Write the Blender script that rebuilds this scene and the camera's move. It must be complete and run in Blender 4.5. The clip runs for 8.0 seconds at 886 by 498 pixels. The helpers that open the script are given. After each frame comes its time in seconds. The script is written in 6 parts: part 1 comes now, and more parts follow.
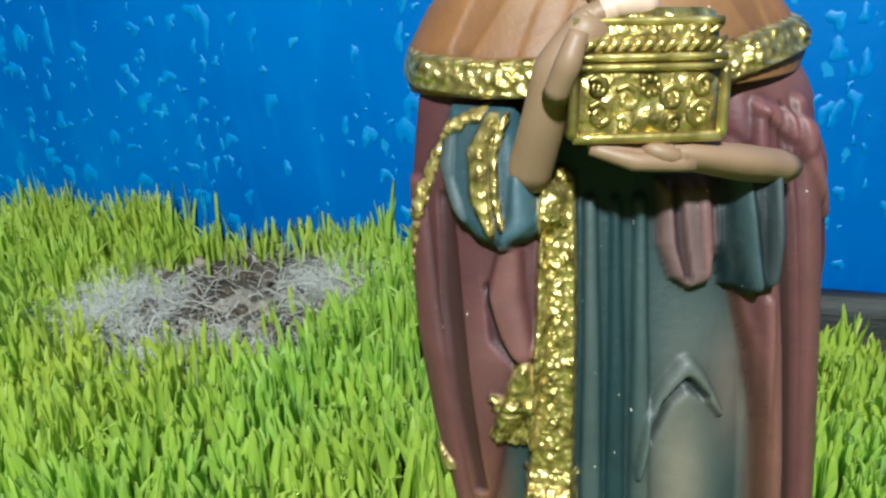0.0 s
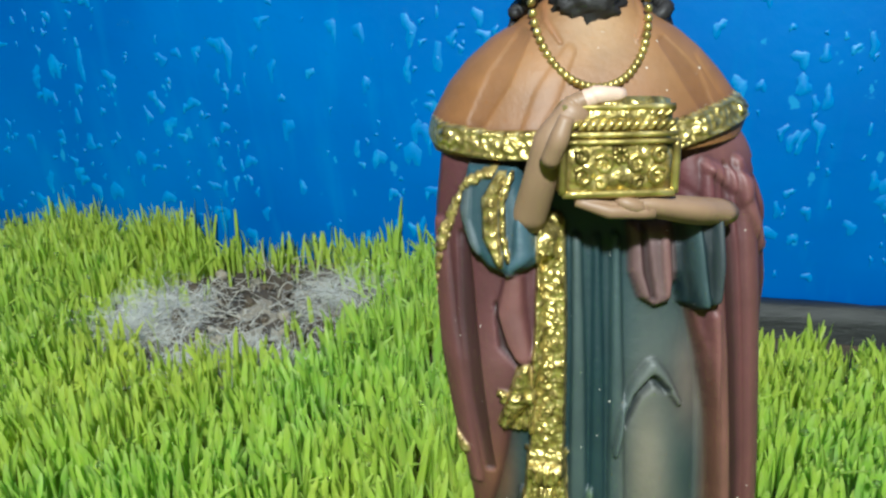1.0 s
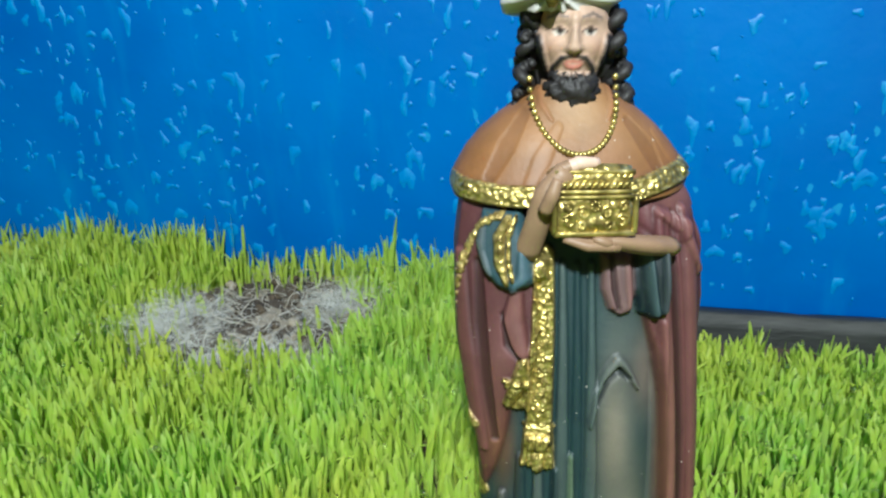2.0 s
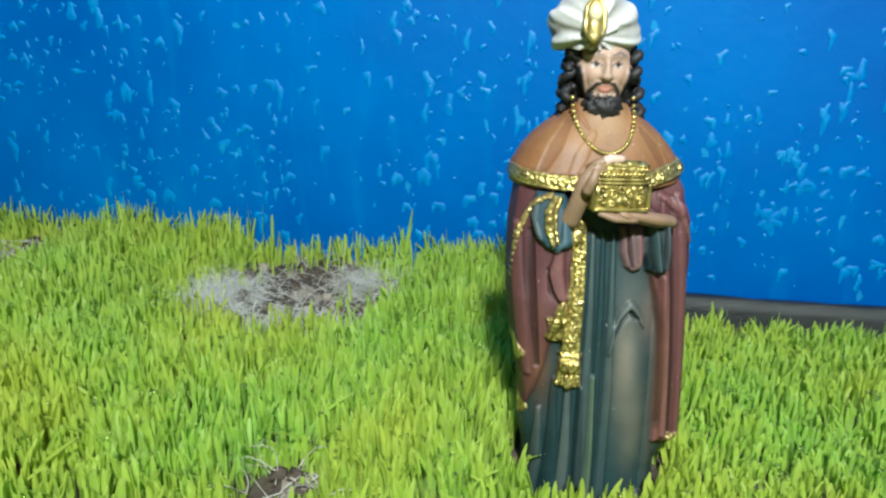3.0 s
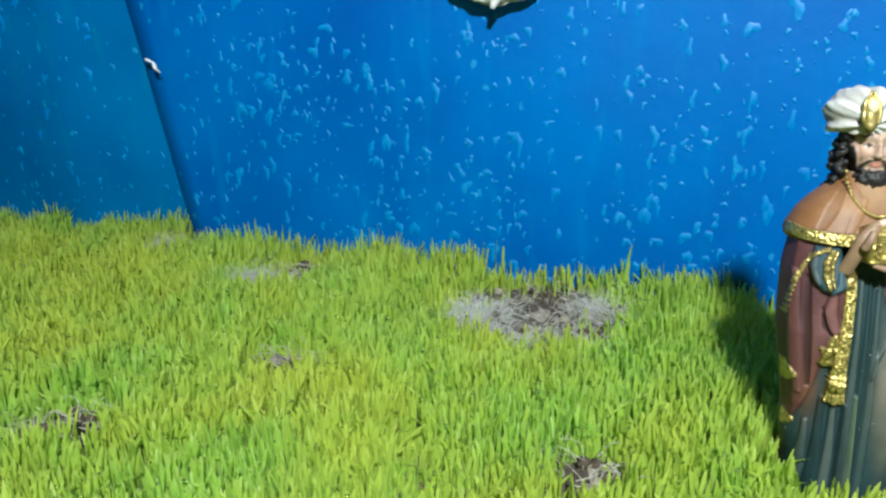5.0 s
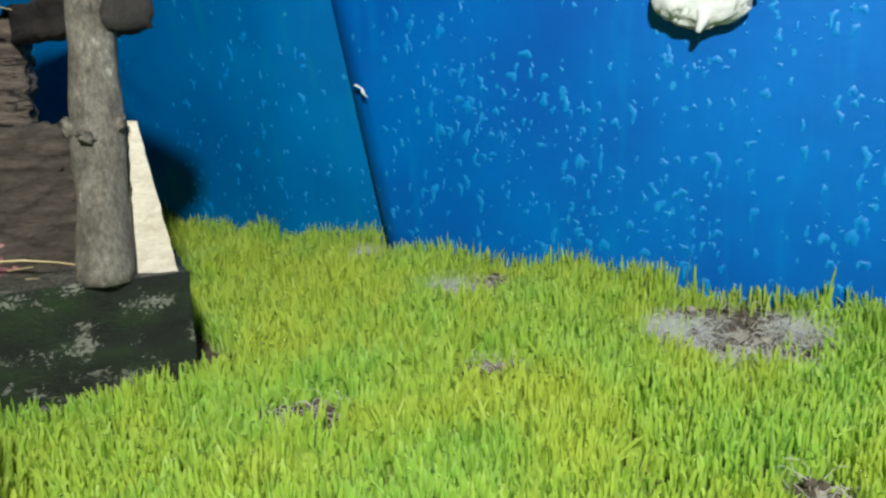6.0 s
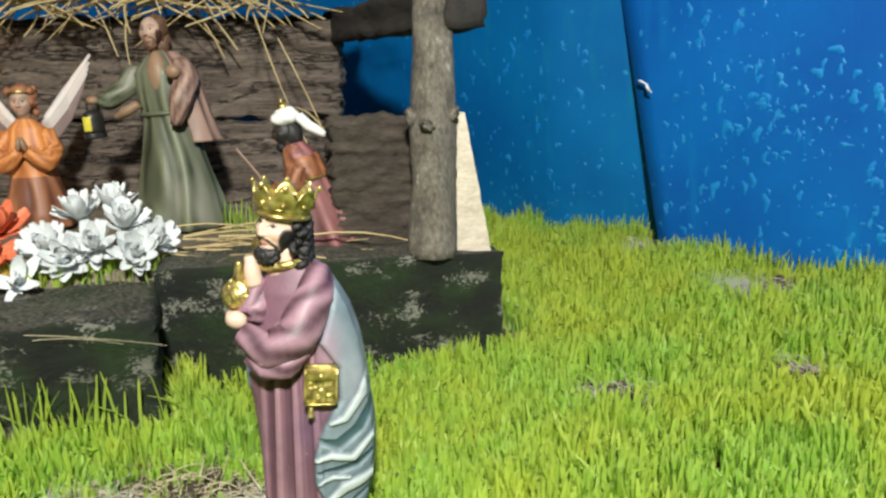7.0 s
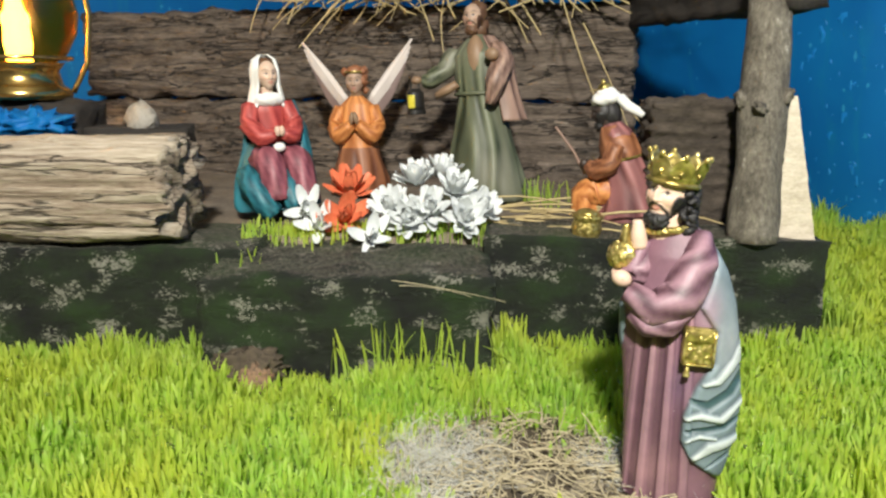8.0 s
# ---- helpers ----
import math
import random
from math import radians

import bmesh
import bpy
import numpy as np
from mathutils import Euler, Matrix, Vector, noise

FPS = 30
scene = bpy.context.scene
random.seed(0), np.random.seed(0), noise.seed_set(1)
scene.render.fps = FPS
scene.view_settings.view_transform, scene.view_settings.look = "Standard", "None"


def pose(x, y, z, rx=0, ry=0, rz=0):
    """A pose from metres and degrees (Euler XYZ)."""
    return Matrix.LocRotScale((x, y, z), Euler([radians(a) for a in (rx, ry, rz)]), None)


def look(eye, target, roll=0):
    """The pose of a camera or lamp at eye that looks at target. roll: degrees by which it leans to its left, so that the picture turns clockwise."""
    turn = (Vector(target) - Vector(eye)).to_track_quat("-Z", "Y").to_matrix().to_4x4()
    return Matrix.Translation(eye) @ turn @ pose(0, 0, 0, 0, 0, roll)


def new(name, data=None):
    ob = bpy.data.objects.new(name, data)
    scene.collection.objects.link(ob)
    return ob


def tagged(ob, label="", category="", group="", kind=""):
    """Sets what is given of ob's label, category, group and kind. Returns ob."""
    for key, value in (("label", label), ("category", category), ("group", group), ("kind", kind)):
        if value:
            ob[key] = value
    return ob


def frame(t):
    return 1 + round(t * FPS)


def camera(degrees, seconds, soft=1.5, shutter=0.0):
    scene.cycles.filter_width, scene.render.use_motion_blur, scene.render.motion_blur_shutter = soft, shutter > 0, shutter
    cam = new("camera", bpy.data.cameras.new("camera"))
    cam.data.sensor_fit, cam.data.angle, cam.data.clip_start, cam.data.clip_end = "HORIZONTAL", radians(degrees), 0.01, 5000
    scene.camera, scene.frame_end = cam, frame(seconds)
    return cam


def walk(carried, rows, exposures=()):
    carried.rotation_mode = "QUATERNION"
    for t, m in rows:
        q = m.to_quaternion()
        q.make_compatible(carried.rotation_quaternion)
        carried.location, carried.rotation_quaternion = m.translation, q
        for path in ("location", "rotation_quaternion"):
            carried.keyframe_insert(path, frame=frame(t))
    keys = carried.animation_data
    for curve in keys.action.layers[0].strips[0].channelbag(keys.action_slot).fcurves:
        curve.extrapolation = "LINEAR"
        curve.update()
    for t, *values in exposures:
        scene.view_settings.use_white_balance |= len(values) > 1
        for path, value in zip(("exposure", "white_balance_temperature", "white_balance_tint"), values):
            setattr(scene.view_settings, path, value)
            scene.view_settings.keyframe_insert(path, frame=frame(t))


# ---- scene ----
cam = camera(62.1, 8.0, 2.5, 0.05)
METRES, EYE, TILT, LEAN, TURN = 0.55, 0.14, -16.0, 2.5, 0.0
ROWS = [
    (0.0, 0.0, 0.0, 0.0, 0.0, 0.0, -0.0),
    (0.5, -0.0056, -0.0251, 0.0003, -0.13, 0.13, 0.02),
    (1.0, -0.0088, -0.0601, 0.0076, -0.36, 0.46, 0.02),
    (2.5, -0.0699, -0.2091, 0.0038, -4.84, 1.39, -0.8),
    (3.0, -0.1167, -0.2739, -0.0158, -6.67, 1.87, -1.51),
    (3.5, -0.15, -0.3265, -0.025, -7.51, 2.41, -1.74),
    (4.0, -0.1774, -0.3697, -0.0285, -6.67, 2.75, -1.54),
    (4.5, -0.2401, -0.3963, -0.0163, -2.71, 2.74, -2.2),
    (6.0, -0.3811, -0.4881, -0.0106, 12.11, 2.86, -4.86),
    (6.5, -0.4515, -0.5337, -0.0214, 18.85, 2.51, -6.82),
    (7.0, -0.5151, -0.5865, -0.044, 26.65, 0.78, -9.01),
    (7.5, -0.5679, -0.6462, -0.0715, 36.25, -1.43, -11.29),
    (8.0, -0.6126, -0.7093, -0.0983, 42.88, -3.01, -13.03),
]
EXPOSURES = [(0.0, 0.16, 5700, 2), (4.5, 0.16, 5700, 2), (6.0, 0.17, 6000, 4), (8.0, 0.27, 6650, 8)]
AMBIENT = 0.0
LAMP_AT, LAMP_POWER = (-0.07, -0.65, 0.73), 82.0
SPROUTS = 105000
CROWNED_TURN = -31.0
LANTERN_AT = (-1.09, -0.166, 0.192)
walk(cam, [(t, pose(0, 0, EYE, TILT, LEAN, TURN) @ pose(METRES * x, METRES * y, METRES * z, 90 + pitch, roll, yaw)) for t, x, y, z, yaw, pitch, roll in ROWS], EXPOSURES)

# ---- world and lamps ----
world = bpy.data.worlds.new("dim_room")
scene.world = world
world.use_nodes = True
world.node_tree.nodes["Background"].inputs[0].default_value = (0.75, 0.88, 1.0, 1)
world.node_tree.nodes["Background"].inputs[1].default_value = AMBIENT


def lamp(name, kind, place, aim, energy, size, colour):
    data = bpy.data.lights.new(name, kind)
    data.energy, data.color = energy, colour
    if kind == "AREA":
        data.shape, data.size = "DISK", size
    else:
        data.shadow_soft_size = size
    ob = new(name, data)
    ob.matrix_world = look(place, aim)
    return ob


lamp("desk_lamp_light", "POINT", LAMP_AT, (-0.35, 0.15, 0.05), LAMP_POWER, 0.04, (1.0, 0.97, 0.9))
lamp("lantern_light", "POINT", (LANTERN_AT[0], LANTERN_AT[1], LANTERN_AT[2] + 0.07), (-0.9, 0.1, 0.1), 2.0, 0.012, (1.0, 0.68, 0.32))

# ---- materials ----


def material(name):
    m = bpy.data.materials.new(name)
    m.use_nodes = True
    t = m.node_tree
    return m, t, t.nodes["Principled BSDF"]


def node(t, kind, links=(), **values):
    n = t.nodes.new(kind)
    for key, value in values.items():
        if key == "blend_type":
            n.blend_type = value
        elif key == "data_type":
            n.data_type = value
        elif key == "operation":
            n.operation = value
        elif key == "attribute_name":
            n.attribute_name = value
        elif key == "feature":
            n.feature = value
    for i, s in links:
        if hasattr(s, "is_linked"):
            t.links.new(s, n.inputs[i])
        else:
            n.inputs[i].default_value = s
    return n


def coords(t, stretch):
    c = node(t, "ShaderNodeTexCoord")
    return node(t, "ShaderNodeMapping", [(0, c.outputs["Object"]), (3, stretch)]).outputs[0]


def noise_of(t, where, scale, detail=5.0, rough=0.6):
    return node(t, "ShaderNodeTexNoise", [(0, where), (2, scale), (3, detail), (4, rough)]).outputs[0]


def ramp(t, fac, *stops):
    r = t.nodes.new("ShaderNodeValToRGB")
    t.links.new(fac, r.inputs[0])
    e = r.color_ramp.elements
    while len(e) < len(stops):
        e.new(0.5)
    for el, (p, c) in zip(e, stops):
        el.position, el.color = p, (*c, 1)
    return r.outputs[0]


def mix(t, fac, a, b, how="MIX"):
    n = t.nodes.new("ShaderNodeMix")
    n.data_type, n.blend_type = "RGBA", how
    for i, s in ((0, fac), (6, a), (7, b)):
        if hasattr(s, "is_linked"):
            t.links.new(s, n.inputs[i])
        else:
            n.inputs[i].default_value = s if i == 0 else (*s, 1)
    return n.outputs[2]


def bump(t, bsdf, height, strength, distance):
    b = node(t, "ShaderNodeBump", [(0, strength), (1, distance), ("Height", height)])
    t.links.new(b.outputs[0], bsdf.inputs["Normal"])
    return b


def rough_surface(name, stops, scale, stretch=(1, 1, 1), rough=0.8, relief=0.6, depth=0.002, fine=6.0, metal=0.0, cracks=0.0):
    """Two scales of noise: a ramp of colours and a relief."""
    m, t, b = material(name)
    at = coords(t, stretch)
    big, small = noise_of(t, at, scale), noise_of(t, at, scale * fine, 6.0, 0.7)
    both = node(t, "ShaderNodeMath", [(0, big), (1, small)], operation="ADD").outputs[0]
    half = node(t, "ShaderNodeMath", [(0, both), (1, 0.5)], operation="MULTIPLY").outputs[0]
    colour = ramp(t, half, *stops)
    if cracks:
        split = node(t, "ShaderNodeMath", [(0, noise_of(t, at, scale * cracks, 4.0, 0.55)), (1, -0.5)], operation="ADD").outputs[0]
        split = node(t, "ShaderNodeMath", [(0, split)], operation="ABSOLUTE").outputs[0]
        open_ = ramp(t, split, (0.0, (0, 0, 0)), (0.022, (1, 1, 1)))
        colour = mix(t, 0.85, colour, open_, "MULTIPLY")
        half = node(t, "ShaderNodeMath", [(0, half), (1, open_)], operation="MULTIPLY").outputs[0]
    t.links.new(colour, b.inputs["Base Color"])
    b.inputs["Roughness"].default_value, b.inputs["Metallic"].default_value = rough, metal
    bump(t, b, half, relief, depth)
    return m


def crusted_wood(name):
    """Charred wood: black, flecked with pale crust, green film low down in patches, dust settled on what faces up."""
    m, t, b = material(name)
    at = coords(t, (0.8, 1.2, 1.2))
    big, small = noise_of(t, at, 26.0), noise_of(t, at, 420.0, 6.0, 0.75)
    c = ramp(t, big, (0.35, (0.006, 0.007, 0.006)), (0.5, (0.013, 0.02, 0.009)), (0.66, (0.018, 0.04, 0.008)))
    fleck = node(t, "ShaderNodeMath", [(0, small), (1, noise_of(t, at, 46.0, 2.0))], operation="MULTIPLY").outputs[0]
    c = mix(t, ramp(t, fleck, (0.31, (0, 0, 0)), (0.345, (0.85, 0.85, 0.85))), c, (0.3, 0.29, 0.24))
    up = node(t, "ShaderNodeSeparateXYZ", [(0, node(t, "ShaderNodeNewGeometry").outputs["Normal"])]).outputs[2]
    lie = node(t, "ShaderNodeMath", [(0, up), (1, small)], operation="MULTIPLY").outputs[0]
    c = mix(t, ramp(t, lie, (0.46, (0, 0, 0)), (0.6, (0.85, 0.85, 0.85))), c, (0.19, 0.165, 0.13))
    t.links.new(c, b.inputs["Base Color"])
    b.inputs["Roughness"].default_value = 0.62
    h = node(t, "ShaderNodeMath", [(0, big), (1, small)], operation="ADD").outputs[0]
    bump(t, b, h, 1.0, 0.004)
    return m


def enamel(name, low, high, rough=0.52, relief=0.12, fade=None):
    """Paint in two tones: low in the hollows of the folds, high on their ridges, broken up by noise."""
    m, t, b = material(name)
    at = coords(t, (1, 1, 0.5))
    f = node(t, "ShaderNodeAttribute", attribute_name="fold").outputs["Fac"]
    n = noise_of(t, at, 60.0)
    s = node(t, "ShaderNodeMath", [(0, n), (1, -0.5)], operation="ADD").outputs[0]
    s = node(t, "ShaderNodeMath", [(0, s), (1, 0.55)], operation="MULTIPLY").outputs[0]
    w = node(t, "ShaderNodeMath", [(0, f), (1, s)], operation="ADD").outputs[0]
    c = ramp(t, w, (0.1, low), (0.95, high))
    if fade:  # soft sprayed patches of a second tint
        cloud = noise_of(t, at, 26.0, 1.0)
        c = mix(t, ramp(t, cloud, (0.5, (0, 0, 0)), (0.7, (0.75, 0.75, 0.75))), c, fade)
    grime = noise_of(t, at, 420.0, 4.0)
    c2 = mix(t, ramp(t, grime, (0.72, (0, 0, 0)), (0.78, (0.4, 0.4, 0.4))), c, (0.75, 0.70, 0.62))
    t.links.new(c2, b.inputs["Base Color"])
    b.inputs["Roughness"].default_value = rough
    bump(t, b, noise_of(t, at, 500.0), relief, 0.0006)
    return m


def gilt(name, scale=420.0, relief=0.9):
    m, t, b = material(name)
    at = coords(t, (1, 1, 1))
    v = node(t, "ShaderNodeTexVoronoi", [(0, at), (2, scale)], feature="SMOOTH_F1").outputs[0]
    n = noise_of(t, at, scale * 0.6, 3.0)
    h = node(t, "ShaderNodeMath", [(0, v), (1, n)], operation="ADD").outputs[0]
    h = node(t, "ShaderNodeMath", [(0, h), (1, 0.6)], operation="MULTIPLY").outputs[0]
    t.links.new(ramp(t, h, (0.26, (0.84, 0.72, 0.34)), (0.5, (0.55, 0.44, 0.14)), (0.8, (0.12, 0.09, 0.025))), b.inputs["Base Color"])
    b.inputs["Metallic"].default_value, b.inputs["Roughness"].default_value = 0.8, 0.33
    bump(t, b, h, relief, 0.002)
    return m


M = {
    "soil": rough_surface("soil", [(0.3, (0.025, 0.019, 0.012)), (0.55, (0.085, 0.064, 0.04)), (0.8, (0.22, 0.175, 0.12))], 45, relief=1.0, depth=0.004),
    "stable_earth": rough_surface("stable_earth", [(0.3, (0.09, 0.07, 0.05)), (0.55, (0.2, 0.16, 0.12)), (0.8, (0.32, 0.27, 0.21))], 40, relief=0.9, depth=0.003),
    "dust": rough_surface("dust", [(0.3, (0.1, 0.08, 0.05)), (0.5, (0.3, 0.26, 0.19)), (0.75, (0.52, 0.47, 0.37))], 60, relief=1.0, depth=0.004),
    "plank": rough_surface("weathered_plank", [(0.36, (0.014, 0.01, 0.008)), (0.44, (0.085, 0.065, 0.05)), (0.56, (0.18, 0.142, 0.112)), (0.7, (0.32, 0.265, 0.215))], 14, (0.5, 4, 5), 0.85, 1.0, 0.006, cracks=0.8),
    "log": rough_surface("split_log", [(0.36, (0.03, 0.02, 0.014)), (0.43, (0.24, 0.18, 0.125)), (0.55, (0.44, 0.37, 0.28)), (0.7, (0.68, 0.6, 0.49))], 12, (0.45, 4, 6), 0.85, 1.0, 0.006, cracks=1.0),
    "char": crusted_wood("charred_wood"),
    "beam": rough_surface("dark_beam", [(0.35, (0.008, 0.007, 0.006)), (0.65, (0.035, 0.028, 0.022))], 20, (0.5, 3, 3), 0.8, 1.0, 0.004),
    "bark": rough_surface("grey_bark", [(0.34, (0.03, 0.026, 0.02)), (0.47, (0.095, 0.083, 0.064)), (0.58, (0.17, 0.152, 0.12)), (0.68, (0.42, 0.4, 0.34))], 60, (1, 1, 0.55), 0.85, 1.0, 0.003),
    "cork": rough_surface("rough_bark", [(0.3, (0.014, 0.01, 0.008)), (0.5, (0.062, 0.048, 0.036)), (0.75, (0.14, 0.11, 0.083))], 35, (1, 1, 3), 0.9, 1.0, 0.006),
    "cut": rough_surface("sawn_wood", [(0.3, (0.3, 0.25, 0.18)), (0.55, (0.52, 0.46, 0.36)), (0.8, (0.66, 0.6, 0.5))], 25, (2, 2, 6), 0.75, 0.5, 0.001),
    "straw": rough_surface("straw", [(0.3, (0.28, 0.2, 0.09)), (0.6, (0.52, 0.42, 0.21)), (0.85, (0.68, 0.58, 0.36))], 30, rough=0.6, relief=0.1, depth=0.0005),
    "fibre": rough_surface("dry_fibre", [(0.3, (0.24, 0.2, 0.12)), (0.6, (0.46, 0.4, 0.26)), (0.85, (0.66, 0.6, 0.46))], 60, rough=0.8, relief=0.1, depth=0.0005),
    "pale_fibre": rough_surface("pale_fibre", [(0.3, (0.3, 0.28, 0.22)), (0.6, (0.52, 0.5, 0.43)), (0.85, (0.7, 0.68, 0.62))], 60, rough=0.8, relief=0.1, depth=0.0005),
    "clay_crumb": rough_surface("reddish_clay", [(0.3, (0.09, 0.06, 0.04)), (0.55, (0.22, 0.14, 0.085)), (0.75, (0.42, 0.18, 0.06))], 60, rough=0.9, relief=0.9, depth=0.003),
    "rim": rough_surface("black_board", [(0.35, (0.01, 0.012, 0.012)), (0.6, (0.028, 0.032, 0.03)), (0.85, (0.08, 0.09, 0.085))], 30, (0.5, 2, 3), 0.55, 0.6, 0.002),
    "stone": rough_surface("pale_stone", [(0.3, (0.2, 0.18, 0.15)), (0.7, (0.42, 0.39, 0.34))], 40, rough=0.85),
    "room": rough_surface("room_plaster", [(0.3, (0.2, 0.19, 0.18)), (0.7, (0.28, 0.27, 0.25))], 3, rough=0.9, relief=0.2),
    "skin": enamel("painted_skin", (0.17, 0.1, 0.055), (0.29, 0.19, 0.115)),
    "skin_pale": enamel("pale_painted_skin", (0.48, 0.31, 0.23), (0.62, 0.46, 0.36)),
    "skin_dark": enamel("dark_painted_skin", (0.012, 0.008, 0.006), (0.05, 0.032, 0.024)),
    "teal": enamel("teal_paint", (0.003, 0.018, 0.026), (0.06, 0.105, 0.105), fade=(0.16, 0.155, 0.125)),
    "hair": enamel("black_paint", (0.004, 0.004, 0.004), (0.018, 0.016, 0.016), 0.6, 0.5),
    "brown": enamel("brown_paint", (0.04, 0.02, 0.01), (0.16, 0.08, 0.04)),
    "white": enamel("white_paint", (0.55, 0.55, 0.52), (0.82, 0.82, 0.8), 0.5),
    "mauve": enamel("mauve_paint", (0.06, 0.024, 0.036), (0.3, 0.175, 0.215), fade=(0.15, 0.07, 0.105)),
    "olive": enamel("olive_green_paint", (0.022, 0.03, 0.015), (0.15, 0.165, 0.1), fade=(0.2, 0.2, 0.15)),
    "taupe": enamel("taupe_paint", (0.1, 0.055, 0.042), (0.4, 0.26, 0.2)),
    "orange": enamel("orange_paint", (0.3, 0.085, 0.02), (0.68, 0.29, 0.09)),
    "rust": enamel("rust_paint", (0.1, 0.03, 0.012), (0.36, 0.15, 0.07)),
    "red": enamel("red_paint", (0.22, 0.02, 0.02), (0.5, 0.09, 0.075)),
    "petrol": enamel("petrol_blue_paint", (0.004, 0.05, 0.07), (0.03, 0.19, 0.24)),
    "petal": rough_surface("white_petal", [(0.3, (0.56, 0.6, 0.6)), (0.7, (0.74, 0.76, 0.76))], 80, rough=0.6, relief=0.3, depth=0.001),
    "petal_orange": rough_surface("orange_petal", [(0.3, (0.55, 0.1, 0.04)), (0.7, (0.78, 0.25, 0.12))], 80, rough=0.6, relief=0.3, depth=0.001),
    "cotton": rough_surface("cotton", [(0.3, (0.55, 0.55, 0.53)), (0.7, (0.74, 0.74, 0.72))], 90, rough=0.95, relief=0.5, depth=0.002),
    "iron": rough_surface("black_iron", [(0.3, (0.01, 0.01, 0.01)), (0.7, (0.03, 0.028, 0.025))], 200, rough=0.4, relief=0.2, depth=0.0005),
    "gold": gilt("gold_paint"),
    "gold_plain": gilt("plain_gold_paint", 220.0, 0.35),
    "brass": rough_surface("polished_brass", [(0.3, (0.5, 0.34, 0.1)), (0.7, (0.72, 0.52, 0.2))], 60, rough=0.22, relief=0.06, depth=0.0005, metal=1.0),
}


def grass_material():
    m, t, b = material("sprout_green")
    along = node(t, "ShaderNodeAttribute", attribute_name="along").outputs["Fac"]
    geo = node(t, "ShaderNodeNewGeometry")
    c = ramp(t, along, (0.0, (0.5, 0.64, 0.32)), (0.3, (0.38, 0.61, 0.16)), (0.8, (0.38, 0.62, 0.09)), (1.0, (0.52, 0.69, 0.2)))
    island = geo.outputs["Random Per Island"]
    c = mix(t, ramp(t, island, (0.0, (0.0, 0.0, 0.0)), (1.0, (0.55, 0.55, 0.55))), c, (0.45, 0.6, 0.055))
    patch = ramp(t, noise_of(t, coords(t, (1, 1, 1)), 9.0), (0.4, (0, 0, 0)), (0.62, (0.85, 0.85, 0.85)))
    c = mix(t, patch, c, (0.58, 0.65, 0.085))
    t.links.new(c, b.inputs["Base Color"])
    b.inputs["Roughness"].default_value = 0.5
    tr = node(t, "ShaderNodeBsdfTranslucent", [(0, c)])
    mx = node(t, "ShaderNodeMixShader", [(0, 0.56), (1, b.outputs[0]), (2, tr.outputs[0])])
    t.links.new(mx.outputs[0], t.nodes["Material Output"].inputs[0])
    return m


def sheet_material(name, deep, light, greenish):
    """Painted plastic sheet: soft clouds of tone, runs down the sheet and small freckles."""
    m, t, b = material(name)
    at = coords(t, (1, 1, 1))
    runs = noise_of(t, coords(t, (26, 26, 2.2)), 2.0, 4.0)
    cloud = noise_of(t, at, 5.0, 3.0)
    c = mix(t, ramp(t, cloud, (0.35, (0, 0, 0)), (0.7, (1, 1, 1))), deep, light)
    c = mix(t, ramp(t, runs, (0.55, (0, 0, 0)), (0.78, (0.5, 0.5, 0.5))), c, greenish)
    v = node(t, "ShaderNodeTexVoronoi", [(0, coords(t, (1, 1, 0.55))), (2, 95.0)])
    warp = node(t, "ShaderNodeMath", [(0, v.outputs[0]), (1, noise_of(t, at, 200.0))], operation="ADD").outputs[0]
    pick = node(t, "ShaderNodeMath", [(0, noise_of(t, at, 11.0, 2.0)), (1, v.outputs["Color"])], operation="MULTIPLY").outputs[0]
    dot = node(t, "ShaderNodeMath", [(0, warp), (1, 0.66)], operation="LESS_THAN").outputs[0]
    few = node(t, "ShaderNodeMath", [(0, pick), (1, 0.33)], operation="GREATER_THAN").outputs[0]
    fac = node(t, "ShaderNodeMath", [(0, dot), (1, few)], operation="MULTIPLY").outputs[0]
    fac = node(t, "ShaderNodeMath", [(0, fac), (1, 0.35)], operation="MULTIPLY").outputs[0]
    c = mix(t, fac, c, (0.05, 0.42, 0.68))
    t.links.new(c, b.inputs["Base Color"])
    b.inputs["Roughness"].default_value, b.inputs["Specular IOR Level"].default_value = 0.6, 0.25
    bump(t, b, noise_of(t, at, 60.0, 4.0), 0.25, 0.002)
    return m


M["grass"] = grass_material()
M["blue"] = sheet_material("blue_sheet", (0.001, 0.077, 0.345), (0.0015, 0.128, 0.45), (0.004, 0.172, 0.46))
M["blue_green"] = sheet_material("teal_blue_sheet", (0.0, 0.095, 0.31), (0.001, 0.14, 0.39), (0.006, 0.18, 0.29))
M["spot"] = rough_surface("pale_blue_flake", [(0.3, (0.001, 0.135, 0.46)), (0.52, (0.003, 0.175, 0.5)), (0.72, (0.03, 0.3, 0.6))], 70, rough=0.5, relief=0.3, depth=0.001)


def clear(name, colour, rough=0.02):
    m, t, b = material(name)
    b.inputs["Base Color"].default_value = (*colour, 1)
    b.inputs["Roughness"].default_value = rough
    b.inputs["Transmission Weight"].default_value = 1.0
    b.inputs["IOR"].default_value = 1.33
    return m


